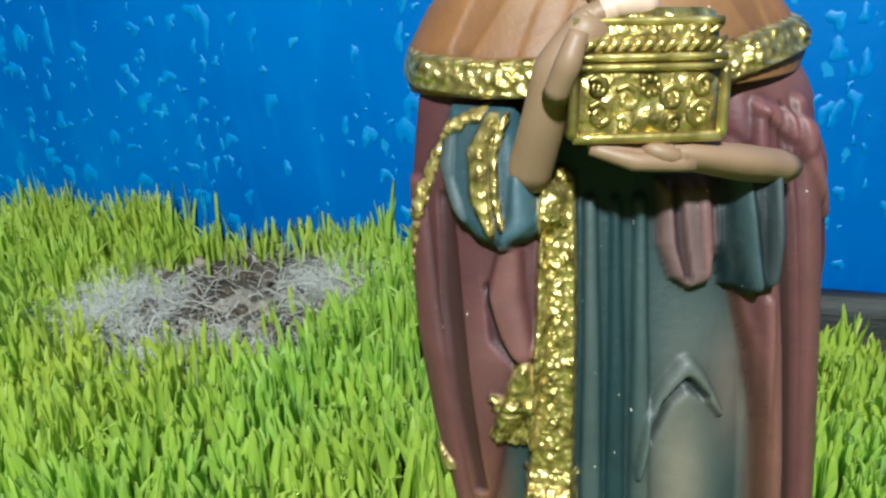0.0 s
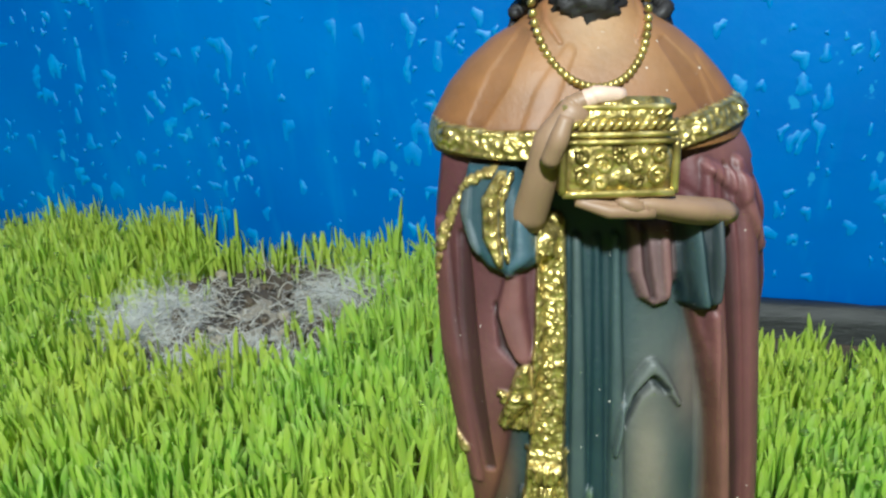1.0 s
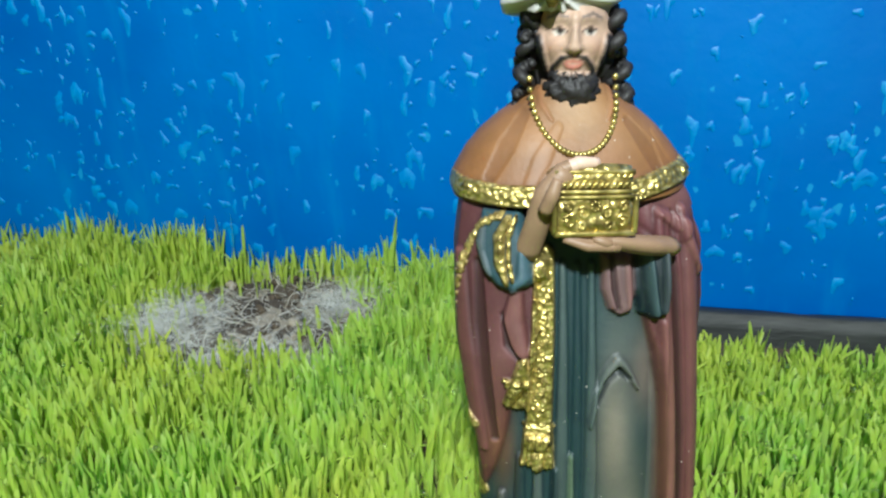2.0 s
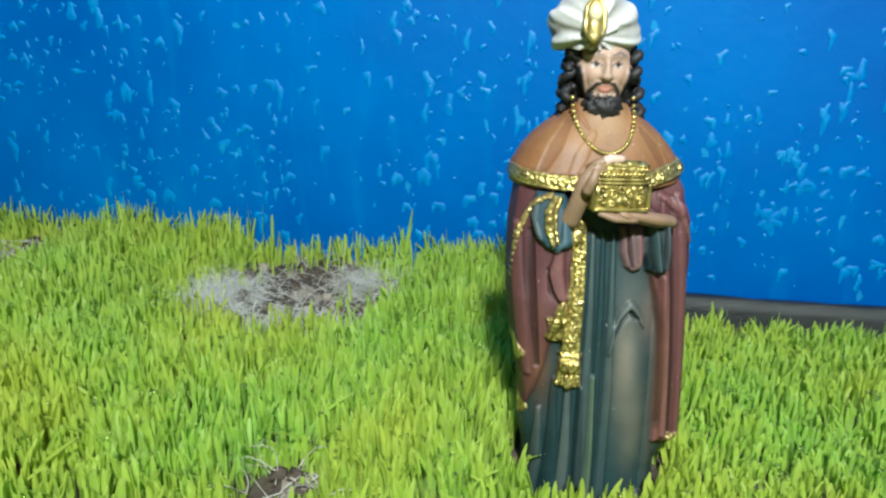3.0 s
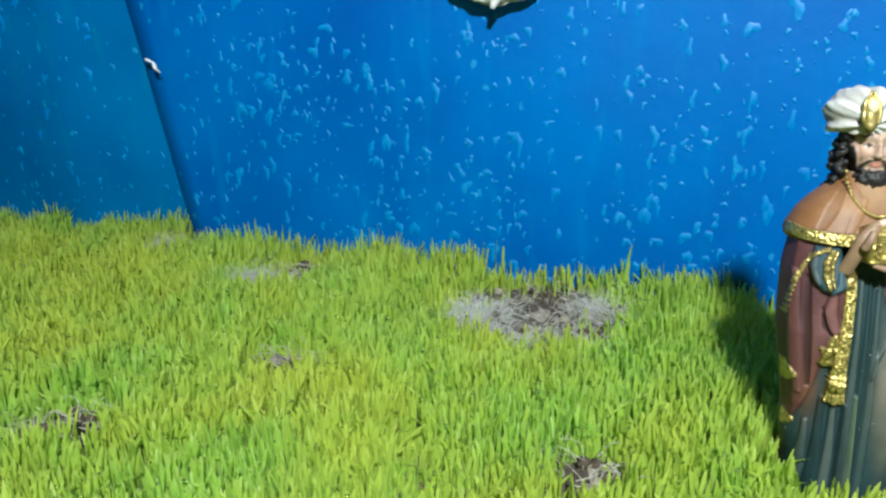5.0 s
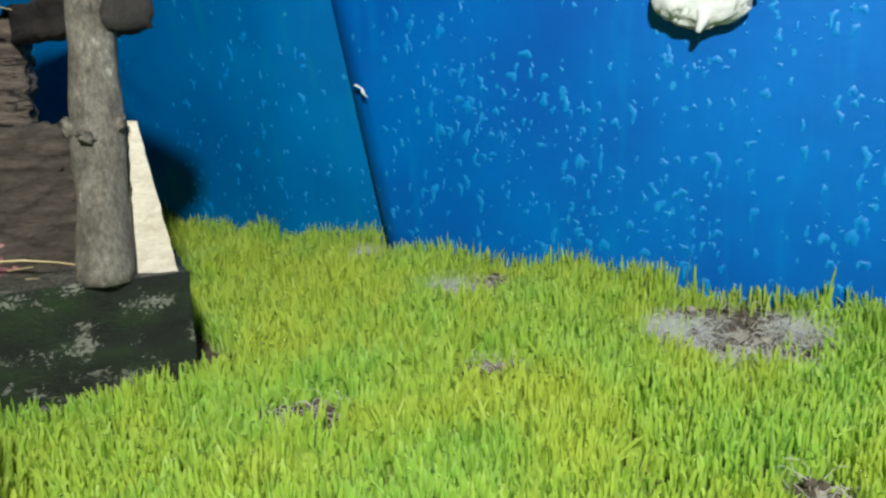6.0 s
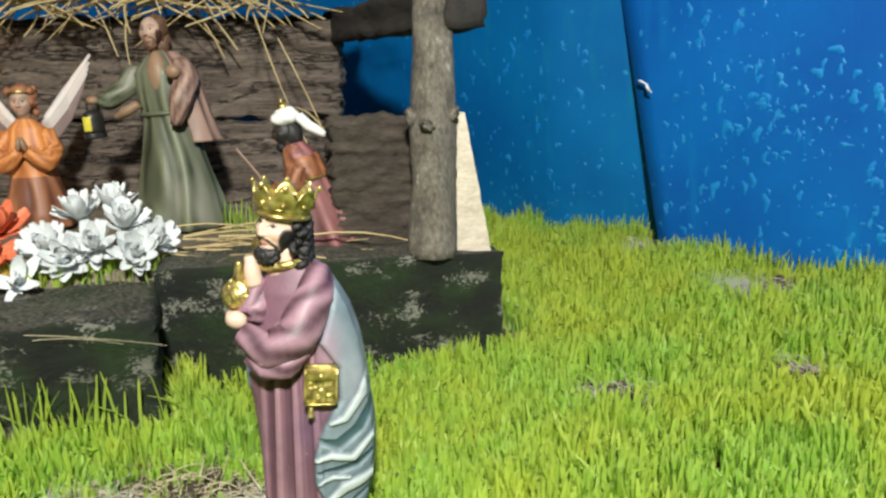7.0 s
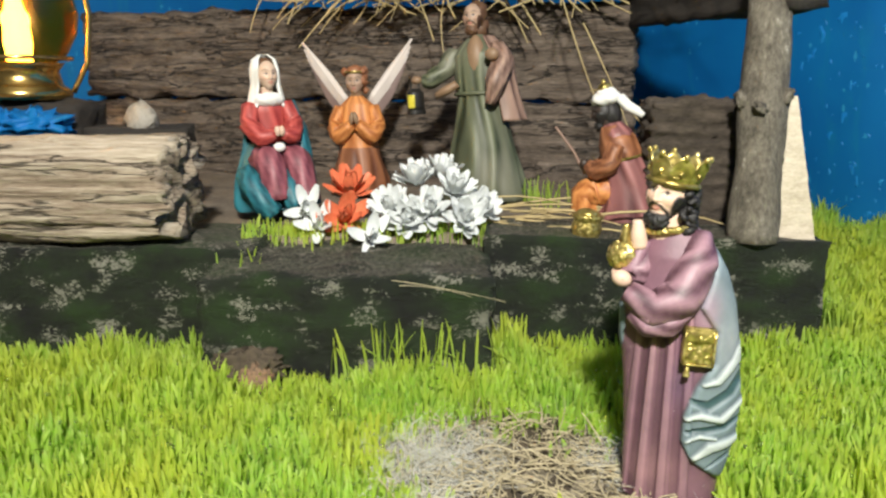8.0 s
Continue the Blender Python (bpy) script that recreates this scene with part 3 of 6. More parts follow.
plain_box("table_top", (-1.8, -0.7, -0.12), (0.9, 0.9, -0.055), M["rim"], "dark table under the soil bed", "table top")
# unseen room shell, added so the lamp's light bounces back as fill
plain_box("floor", (-3.4, -3.2, -0.9), (3.0, 2.6, -0.8), M["room"], "plain grey room floor", "floor")
plain_box("ceiling", (-3.4, -3.2, 1.8), (3.0, 2.6, 1.9), M["room"], "plain plaster ceiling", "ceiling")
plain_box("wall_south", (-3.4, -3.3, -0.8), (3.0, -3.2, 1.8), M["room"], "plain plaster wall", "wall")
plain_box("wall_north", (-3.4, 2.6, -0.8), (3.0, 2.7, 1.8), M["room"], "plain plaster wall", "wall")
plain_box("wall_east", (3.0, -3.2, -0.8), (3.1, 2.6, 1.8), M["room"], "plain plaster wall", "wall")
plain_box("wall_west", (-3.5, -3.2, -0.8), (-3.4, 2.6, 1.8), M["room"], "plain plaster wall", "wall")


def main_sheet_y(x, z):
    return 0.379 - 0.302 * x - 0.139 * z


def side_sheet_y(x, z):
    return 0.391 - 0.29 * x - 0.214 * z + 0.24 * max(0, x + 0.58)


def sheet(name, where, x0, x1, slant, mat, label):
    """A standing painted sheet, 3 mm thick, gently wavy."""
    cols, rows = 70, 40
    verts, faces = [], []
    for side in (0, 1):
        for r in range(rows + 1):
            z = -0.05 + 0.75 * r / rows
            for c in range(cols + 1):
                x = x0 + slant * (z - 0.05) * (1 - c / cols) + (x1 - x0) * c / cols
                wave = 0.0015 * noise.noise(Vector((x * 9, z * 9, 4))) + 0.003 * noise.noise(Vector((x * 3, z * 3, 8)))
                verts.append((x, where(x, z) + wave + 0.003 * side, z))
    n, half = cols + 1, (cols + 1) * (rows + 1)
    for r in range(rows):
        for c in range(cols):
            a = r * n + c
            faces += [(a, a + 1, a + n + 1, a + n), (half + a, half + a + n, half + a + n + 1, half + a + 1)]
        for c in (0, cols):
            a = r * n + c
            faces.append((a, a + n, half + a + n, half + a) if c == 0 else (a, half + a, half + a + n, a + n))
    for r in (0, rows):
        for c in range(cols):
            a = r * n + c
            faces.append((a, half + a, half + a + 1, a + 1) if r == 0 else (a, a + 1, half + a + 1, half + a))
    return tagged(new(name, mesh_of(name, verts, faces, [mat])), label, "backdrop sheet", kind="structure")


sheet("backdrop", main_sheet_y, -0.447, 0.85, -0.18, M["blue"], "bright blue painted backdrop sheet with pale flaked spots")
sheet("backdrop_side", side_sheet_y, -1.6, -0.40, 0.0, M["blue_green"], "teal blue painted backdrop sheet behind the stable")


plain_box("backdrop_west", (-1.612, -0.62, -0.05), (-1.606, 0.86, 0.7), M["blue_green"], "teal blue painted backdrop sheet beside the stable", "backdrop sheet")


def flakes(name, where, spots, label):
    """Pale flakes of paint, thin and irregular, each with an eased edge."""
    verts, faces = [], []
    for x, z, w, h, drip in spots:
        k, base = 11, len(verts)
        turn = random.uniform(0, 6.28)
        for shrink, lift in ((1.0, 0.0002), (0.82, 0.0005)):
            for c in range(k):
                ang = 2 * math.pi * c / k
                r = (0.75 + 0.25 * math.sin(2 * ang + turn) + 0.22 * math.sin(3 * ang + 2 * turn)) * shrink
                dz = math.sin(ang) * h / 2 * r
                if dz < 0:
                    dz *= 1 + drip
                px = x + math.cos(ang) * w / 2 * r * (1 - 0.35 * drip * (dz < 0))
                wave = 0.0015 * noise.noise(Vector((px * 9, (z + dz) * 9, 4))) + 0.003 * noise.noise(Vector((px * 3, (z + dz) * 3, 8)))
                verts.append((px, where(px, z + dz) + wave - lift, z + dz))
        faces += [(base + c, base + (c + 1) % k, base + k + (c + 1) % k, base + k + c) for c in range(k)]
        faces.append(tuple(base + k + c for c in range(k)))
    return tagged(new(name, mesh_of(name, verts, faces, [M["spot"]])), label, "paint flakes", kind="stuff")


def scatter(count, x0, x1, z0, z1, seed):
    random.seed(seed)
    out = []
    while len(out) < count:
        x, z = random.uniform(x0, x1), random.uniform(z0, z1)
        thick = noise.noise(Vector((x * 7, z * 9, seed))) + 0.9 - 2.6 * max(z - 0.12, 0)
        if random.random() < thick:
            w = random.choice((0.002, 0.0025, 0.003, 0.004, 0.005, 0.006, 0.008)) * random.uniform(0.8, 1.5)
            out.append((x, z, w, w * random.uniform(0.7, 1.9), random.choice((0, 0, 0.2, 0.4, 0.8))))
    return out


BIG_SPOTS = [
    (0.170, 0.108, 0.007, 0.011, 1.4), (0.205, 0.075, 0.015, 0.012, 0), (0.19, 0.06, 0.008, 0.009, 0), (-0.021, 0.142, 0.008, 0.012, 0.5),
    (-0.005, 0.148, 0.010, 0.013, 0.6), (0.045, 0.19, 0.006, 0.02, 0.4), (-0.273, 0.165, 0.017, 0.004, 0), (-0.288, 0.248, 0.014, 0.011, 0),
    (-0.441, 0.178, 0.009, 0.01, 0), (-0.375, 0.176, 0.01, 0.009, 0), (-0.06, 0.165, 0.007, 0.012, 1.0), (-0.1, 0.17, 0.012, 0.006, 0.8),
    (0.04, 0.14, 0.008, 0.016, 0.9), (-0.17, 0.125, 0.008, 0.008, 0.3),
]
flakes("backdrop_flakes", main_sheet_y, BIG_SPOTS + scatter(1300, -0.44, 0.42, 0.03, 0.34, 3), "pale cyan flaked paint spots on blue sheet")
flakes("side_backdrop_flakes", side_sheet_y, scatter(130, -0.74, -0.47, 0.05, 0.28, 5), "pale flaked paint spots on teal sheet")

bm = craggy_box(0.75, 0.012, 0.075, 0.01, 0.0015, 60, 2)
edge = thing("board", finish("board", bm, M["rim"]), pose(0.455, main_sheet_y(0.455, 0) - 0.012, -0.0535, 0, 0, math.degrees(math.atan(-0.302))),
             "black wooden edging board along the soil bed", "edging board")

# ---- the stable ----


def block(name, u0, u1, s0, s1, z0, z1, mat, label, category, seed, amount=0.005, step=0.006, scale=40, tip=0.0, group=""):
    bm = craggy_box(u1 - u0, s1 - s0, z1 - z0, step, amount, scale, seed)
    at = at_front((u0 + u1) / 2, (s0 + s1) / 2, z0)
    return thing(name, finish(name, bm, mat), pose(*at, tip, 0, FRONT_TURN), label, category, group)


bm = craggy_box(0.262, 0.085, 0.122, 0.006, 0.003, 40, 11)
thing("charred_block", finish("charred_block", bm, M["char"]), pose(-0.632, 0.153, -0.03, 0, 0, 39.2), "blackened rough wooden block under the stable post", "wood block", "stable base blocks")
block("charred_block", -0.222, -0.012, -0.06, 0.045, -0.004, 0.077, M["char"], "charred crusty wooden block with dusty top", "wood block", 12, 0.006, tip=3, group="stable base blocks")
block("charred_block", -0.62, -0.19, -0.012, 0.09, -0.03, 0.086, M["char"], "blackened mossy wooden block under the split log", "wood block", 13, 0.004, group="stable base blocks")


def split_log():
    """A split log: flat broken front with long cracks, ragged end."""
    n, rings = 110, 90
    verts, faces = [], []
    for i in range(rings + 1):
        x = -0.2 + 0.4 * i / rings
        for c in range(n):
            ang = 2 * math.pi * c / n
            y, z = math.cos(ang), math.sin(ang)
            q = (abs(y) ** 3.2 + abs(z) ** 3.2) ** (-1 / 3.2)
            p = Vector((x, y * q * 0.042, z * q * 0.0405 + 0.0405))
            crack = noise.fractal(Vector((p.x * 9, p.y * 60, p.z * 75)), 0.8, 2.2, 5)
            deep = max(0, math.sin(p.z * 420 + 3.5 * noise.noise(Vector((x * 14, p.z * 40, 2))))) ** 8 * (0.6 + noise.noise(Vector((x * 20, p.z * 90, 6))))
            k = 1 + 0.1 * crack - 0.13 * deep
            end = x + (0.012 * noise.noise(Vector((p.y * 90, p.z * 110, 1))) + 0.008 * noise.noise(Vector((p.y * 300, p.z * 300, 1))) if i in (0, rings) else 0)
            verts.append((end, p.y * k, 0.0405 + (p.z - 0.0405) * k))
    for i in range(rings):
        for c in range(n):
            d = (c + 1) % n
            faces.append((i * n + c, i * n + d, (i + 1) * n + d, (i + 1) * n + c))
    for i in (0, rings):
        base = len(verts)
        ring = [verts[i * n + c] for c in range(n)]
        mid = Vector([sum(v[a] for v in ring) / n for a in range(3)])
        for s in (0.66, 0.33):
            for v in ring:
                p = mid.lerp(Vector(v), s)
                p.x += 0.012 * noise.noise(Vector((p.y * 120, p.z * 160, 2)))
                verts.append(tuple(p))
        verts.append(tuple(mid))
        for c in range(n):
            d = (c + 1) % n
            faces += [(i * n + c, i * n + d, base + d, base + c), (base + c, base + d, base + n + d, base + n + c), (base + n + c, base + n + d, base + 2 * n)]
    bm = bmesh.new()
    me = mesh_of("log", verts, faces, [M["log"]])
    bm.from_mesh(me)
    bmesh.ops.recalc_face_normals(bm, faces=bm.faces)
    bm.to_mesh(me)
    bm.free()
    return me


c = Clay()
c.ball((0, 0, 0.008), (0.026, 0.012, 0.013), "soil", n=36, rough=0.55, seed=6)
c.ball((0.008, -0.008, 0.001), (0.013, 0.009, 0.012), "clay_crumb", n=24, rough=0.6, seed=2)
c.make("earth_clod", pose(*at_front(-0.19, -0.068, 0.002), 0, 0, FRONT_TURN), "rough brown clod of earth under the charred block", "earth clod", "earth clods")

thing("split_log", split_log(), pose(*at_front(-0.452, 0.03, 0.087), 0, 0, FRONT_TURN - 4), "weathered grey split log with long cracks lying on the block", "log")

WALL_TURN = 29.5
wall_mid = Vector((-1.11, 0.204))


def stable_wall():
    holder = tagged(new("stable_wall"), "back wall of two rough weathered grey-brown planks", "plank wall")
    holder.matrix_world = pose(wall_mid.x, wall_mid.y, 0.07, 0, 0, WALL_TURN)
    for i, (z0, h, off, shift) in enumerate(((0.0, 0.112, 0.0, 0.0), (0.117, 0.111, 0.004, -0.004))):
        bm = craggy_box(0.75, 0.04, h, 0.005, 0.008, 60, 20 + i)
        part("plank", finish("plank", bm, M["plank"]), holder, "", pose(shift, 0.02 + off, z0))
    return holder


stable_wall()


def tapered_branch(path, radii, n, mat, lumps, name):
    c = Clay()
    pts, rad = [], []
    for a in range(len(path) - 1):
        for k in range(8):
            w = k / 8
            pts.append(Vector(path[a]).lerp(Vector(path[a + 1]), w))
            rad.append(radii[a] + (radii[a + 1] - radii[a]) * w)
    pts.append(Vector(path[-1]))
    rad.append(radii[-1])
    rows = []
    for p, r in zip(pts, rad):
        row = []
        for k in range(n):
            ang = 2 * math.pi * k / n
            way = Vector((math.cos(ang), math.sin(ang), 0))
            f = 1 + lumps * noise.fractal(Vector((way.x * 1.6, way.y * 1.6, p.z * 28)), 0.8, 2.1, 4)
            row.append(tuple(p + way * r * f))
        rows.append(row)
    c.grid(rows, [[0.5] * n] * len(rows), "bark")
    return mesh_of(name, c.v, c.f, [mat])


post = tagged(new("stable_post"), "grey branch post with bark and knots", "post")
post.matrix_world = pose(-0.553, 0.178, 0.09)
part("trunk", tapered_branch([(0, 0, 0), (-0.006, 0.012, 0.06), (-0.010, 0.02, 0.1), (-0.018, 0.036, 0.18), (-0.024, 0.048, 0.225)], [0.0195, 0.0172, 0.018, 0.016, 0.0155], 40, M["bark"], 0.09, "trunk"), post)
k = Clay()
k.ball((0, 0, 0), (0.0055, 0.0045, 0.0065), "bark", rough=0.8, seed=2)
knot = mesh_of("knot", k.v, k.f, [M["bark"]])
part("knot", knot, post, "", pose(0.006, 0.022, 0.108, 0, 35, 0))
part("knot", knot, post, "", pose(-0.02, 0.004, 0.106, 0, -20, 0))
part("knot", knot, post, "", pose(-0.004, 0.0, 0.1, 60, 0, 0))


def wedge():
    """A wedge of sawn wood with one strip of bark: wide at the foot, narrow at the top."""
    holder = tagged(new("wood_wedge"), "pale sawn wood wedge with bark edge, leaning on the post", "wood piece")
    holder.matrix_world = pose(-0.54, 0.194, 0.0905, 0, 0, 34)
    for name, x0, x1, t0, t1, mat in (("sawn_face", 0.0, 0.027, 0.003, 0.0095, M["cut"]), ("bark_strip", -0.0125, -0.0008, -0.004, 0.0022, M["bark"])):
        rows = []
        for i in range(19):
            w = i / 18
            a, b = x0 + (t0 - x0) * w, x1 + (t1 - x1) * w
            row = []
            for px, py in ((a, 0.0), ((a + b) / 2, -0.0005), (b, 0.0), (b, 0.014), ((a + b) / 2, 0.015), (a, 0.014)):
                j = 0.0012 * noise.noise(Vector((px * 200, py * 200, i * 1.3)))
                row.append((px + j, py + j + 0.022 * w, 0.109 * w + (0.002 * noise.noise(Vector((px * 300, 0, 1))) if i in (0, 18) else 0)))
            rows.append(row)
        c = Clay()
        c.grid(rows, [[0.5] * 6] * len(rows), "cut")
        part(name, mesh_of(name, c.v, c.f, [mat], None, None, False), holder)


wedge()
bm = craggy_box(0.1, 0.05, 0.113, 0.003, 0.006, 90, 31)
thing("bark_block", finish("bark_block", bm, M["cork"]), pose(-0.619, 0.219, 0.081, 0, 0, 42), "thick dark brown furrowed bark block behind the post", "bark block")

bm = craggy_box(0.335, 0.035, 0.035, 0.006, 0.006, 30, 41)
thing("roof_beam", finish("roof_beam", bm, M["beam"]), pose(-0.678, 0.319, 0.268, 0, -1.5, 144), "dark blackened roof beam resting on the post", "beam")
bm = craggy_box(0.5, 0.1, 0.014, 0.01, 0.003, 40, 42)
thing("roof_board", finish("roof_board", bm, M["beam"]), pose(-0.985, 0.27, 0.318, 6, 0, WALL_TURN), "dark board under the straw thatch", "board")


def strands(name, lines, mat, label, category, n=4, kind="stuff"):
    """Thin stalks, each a bent tapering roll."""
    verts, faces = [], []
    for pts, r in lines:
        base = len(verts)
        for i, p in enumerate(pts):
            d = (Vector(pts[min(i + 1, len(pts) - 1)]) - Vector(pts[max(i - 1, 0)])).normalized()
            side = d.cross(Vector((0.3, 0.2, 1))).normalized()
            up = side.cross(d)
            rr = r * (1 - 0.45 * i / (len(pts) - 1))
            for c in range(n):
                ang = 2 * math.pi * c / n
                verts.append(tuple(Vector(p) + (side * math.cos(ang) + up * math.sin(ang)) * rr))
        for i in range(len(pts) - 1):
            for c in range(n):
                d = (c + 1) % n
                faces.append((base + i * n + c, base + i * n + d, base + (i + 1) * n + d, base + (i + 1) * n + c))
    return tagged(new(name, mesh_of(name, verts, faces, [mat])), label, category, kind=kind)


def bent(p, way, length, sag, wob=0.1, seg=5):
    w = Vector(way).normalized()
    side = Vector((random.uniform(-1, 1), random.uniform(-1, 1), random.uniform(-1, 1))) * wob * length
    return [tuple(Vector(p) + w * length * k / seg + side * math.sin(3.1 * k / seg) + Vector((0, 0, -sag * (k / seg) ** 2))) for k in range(seg + 1)]


random.seed(21)
along_wall = Vector((math.cos(radians(WALL_TURN)), math.sin(radians(WALL_TURN)), 0))
out_wall = Vector((along_wall.y, -along_wall.x, 0))
lines = []
for i in range(420):
    u = random.gauss(-0.02, 0.11)
    p = Vector((-0.98, 0.272, 0.342)) + along_wall * u + out_wall * random.uniform(-0.02, 0.055) + Vector((0, 0, random.uniform(-0.004, 0.025)))
    way = along_wall * random.uniform(-1, 1) + out_wall * random.uniform(-0.3, 0.5) + Vector((0, 0, random.uniform(-0.25, 0.2)))
    lines.append((bent(p, way, random.uniform(0.05, 0.13), random.uniform(0.0, 0.02)), random.uniform(0.0007, 0.0016)))
for i in range(110):
    u = random.uniform(-0.17, 0.17)
    p = Vector((-0.98, 0.272, 0.313)) + along_wall * u + out_wall * random.uniform(0.03, 0.062)
    way = along_wall * random.uniform(-1, 1) + out_wall * random.uniform(0.0, 0.4) + Vector((0, 0, random.uniform(-0.25, 0.1)))
    lines.append((bent(p, way, random.uniform(0.03, 0.09), random.uniform(0.0, 0.02)), random.uniform(0.0009, 0.002)))
strands("thatch", lines, M["straw"], "loose golden straw thatch hanging over the stable wall", "straw")

lines = [(bent((-0.82, 0.285, 0.30), (0.1, 0.0, -0.2), 0.19, 0.0, 0.06), 0.0011), (bent((-0.80, 0.3, 0.27), (0.12, -0.02, -0.2), 0.17, 0.0, 0.08), 0.001),
         (bent((-0.78, 0.29, 0.2), (0.2, -0.12, -0.02), 0.11, 0.02, 0.05), 0.0015), (bent((-0.72, 0.24, 0.1), (-0.06, 0.05, 0.04), 0.07, 0.0, 0.1), 0.0009),
         (bent((-0.95, 0.24, 0.3), (0.03, -0.03, -0.2), 0.06, 0.0, 0.05), 0.0012)]
for i in range(46):
    p = at_front(random.uniform(-0.06, 0.1), random.uniform(0.03, 0.1), 0.0)
    p.z = 0.088 + random.uniform(0, 0.012)
    lines.append((bent(p, (0.7 + random.uniform(-0.5, 0.5), 0.7 + random.uniform(-0.5, 0.5), random.uniform(-0.05, 0.12)), random.uniform(0.05, 0.13), 0.006, 0.08), random.uniform(0.0007, 0.0014)))
strands("stable_straw", lines, M["straw"], "loose straw stalks strewn over the stable floor", "straw")

# ---- sprouts, straw and fibres on the soil ----


def blades(name, spots, mat, label):
    """Sprouts: each a bent, tapering, slightly folded leaf. spots: rows of x, y, z, height, width."""
    a = np.array(spots)
    n = len(a)
    rng = np.random.default_rng(7)
    turn, lean_to = rng.uniform(0, 2 * np.pi, n), rng.uniform(0, 2 * np.pi, n)
    lean = np.abs(rng.normal(0.0, 0.15, n)) + 0.03
    lean[rng.random(n) < 0.05] += 0.6
    levels = np.array([0.0, 0.35, 0.65, 0.87, 1.0])
    wide = np.array([0.75, 1.0, 1.0, 0.75, 0.2])
    verts = np.zeros((n, 5, 3, 3))
    for i, (h, w) in enumerate(zip(levels, wide)):
        off = a[:, 3] * lean * h ** 1.8
        mid = np.stack([a[:, 0] + off * np.cos(lean_to), a[:, 1] + off * np.sin(lean_to), a[:, 2] + a[:, 3] * h * (1 - 0.25 * lean * h)], 1)
        side = np.stack([np.cos(turn), np.sin(turn), np.zeros(n)], 1) * (a[:, 4] * w / 2)[:, None]
        back = np.stack([-np.sin(turn), np.cos(turn), np.zeros(n)], 1) * (a[:, 4] * w * 0.22)[:, None]
        verts[:, i, 0], verts[:, i, 1], verts[:, i, 2] = mid - side, mid + back, mid + side
    quads = np.array([(i * 3 + j, i * 3 + j + 1, i * 3 + j + 4, i * 3 + j + 3) for i in range(4) for j in (0, 1)])
    faces = (quads[None] + (np.arange(n) * 15)[:, None, None]).reshape(-1)
    count = n * 8
    me = bpy.data.meshes.new(name)
    me.vertices.add(n * 15)
    me.vertices.foreach_set("co", verts.reshape(-1))
    me.loops.add(count * 4)
    me.loops.foreach_set("vertex_index", faces.astype(np.int32))
    me.polygons.add(count)
    me.polygons.foreach_set("loop_start", np.arange(count, dtype=np.int32) * 4)
    me.polygons.foreach_set("use_smooth", np.ones(count, dtype=bool))
    me.materials.append(mat)
    me.update(calc_edges=True)
    at = me.attributes.new("along", "FLOAT", "POINT")
    at.data.foreach_set("value", np.tile(np.repeat(levels, 3), n))
    tips = verts[:, 3, 1]
    return tagged(new(name, me), label, "grass", kind="stuff"), tips


def no_sprouts(x, y):
    u = 0.68 * (x + 0.7) + 0.73 * (y - 0.05)
    s = -0.73 * (x + 0.7) + 0.68 * (y - 0.05)
    if s > -0.006 - 0.12 * max(u, 0) and u < 0.275:
        return True
    if -0.225 < u < -0.005 and s > -0.066:
        return True
    if x < -0.44 and y > side_sheet_y(x, 0.02) - 0.006 or x >= -0.46 and y > main_sheet_y(x, 0.03) - 0.005:
        return True
    if x > 0.09 and y > main_sheet_y(x, 0.0) - 0.05 - 0.012 * noise.noise(Vector((x * 40, 0, 0))):
        return True
    if ((x - 0.031) / 0.034) ** 2 + ((y - 0.132) / 0.031) ** 2 < 1 or ((x + 0.494) / 0.028) ** 2 + ((y + 0.059) / 0.028) ** 2 < 1:
        return True
    return False


random.seed(5)
spots = []
while len(spots) < SPROUTS:
    x, y = random.uniform(-1.05, 0.5), random.uniform(-0.34, 0.62)
    if no_sprouts(x, y):
        continue
    if random.random() < 0.93 and bare(x, y) > 0.02 or bare(x, y) > 0.45:
        continue
    big = noise.noise(Vector((x * 11, y * 11, 2)))
    tall = 0.027 + 0.008 * big + 0.008 * noise.noise(Vector((x * 35, y * 35, 6)))
    tall += (0.007 + 0.014 * noise.noise(Vector((x * 22, 3, 1)))) * max(0, min(1, (y - 0.25) / 0.15)) - 0.008 * max(0, min(1, (0.2 - y) / 0.1)) * (x > -0.2)
    tall -= 0.006 * (x > 0.08)
    tall += 0.011 * max(0, min(1, (-0.75 - x) / 0.05))
    tall = max(0.010, tall * random.uniform(0.72, 1.12)) * (0.62 if bare(x, y - 0.012, 1.2) > 0 else 1)
    back = max(0, min(1, (y - main_sheet_y(x, 0) + 0.1) / 0.09))
    spots.append((x, y, ground_height(x, y) - 0.001, tall * (1 + 0.18 * back * random.uniform(-1, 1.4)), random.uniform(0.0018, 0.0031) * (1 - 0.3 * back)))
grass, tips = blades("sprouted_grass", spots, M["grass"], "dense fresh yellow-green wheat sprouts with water drops")

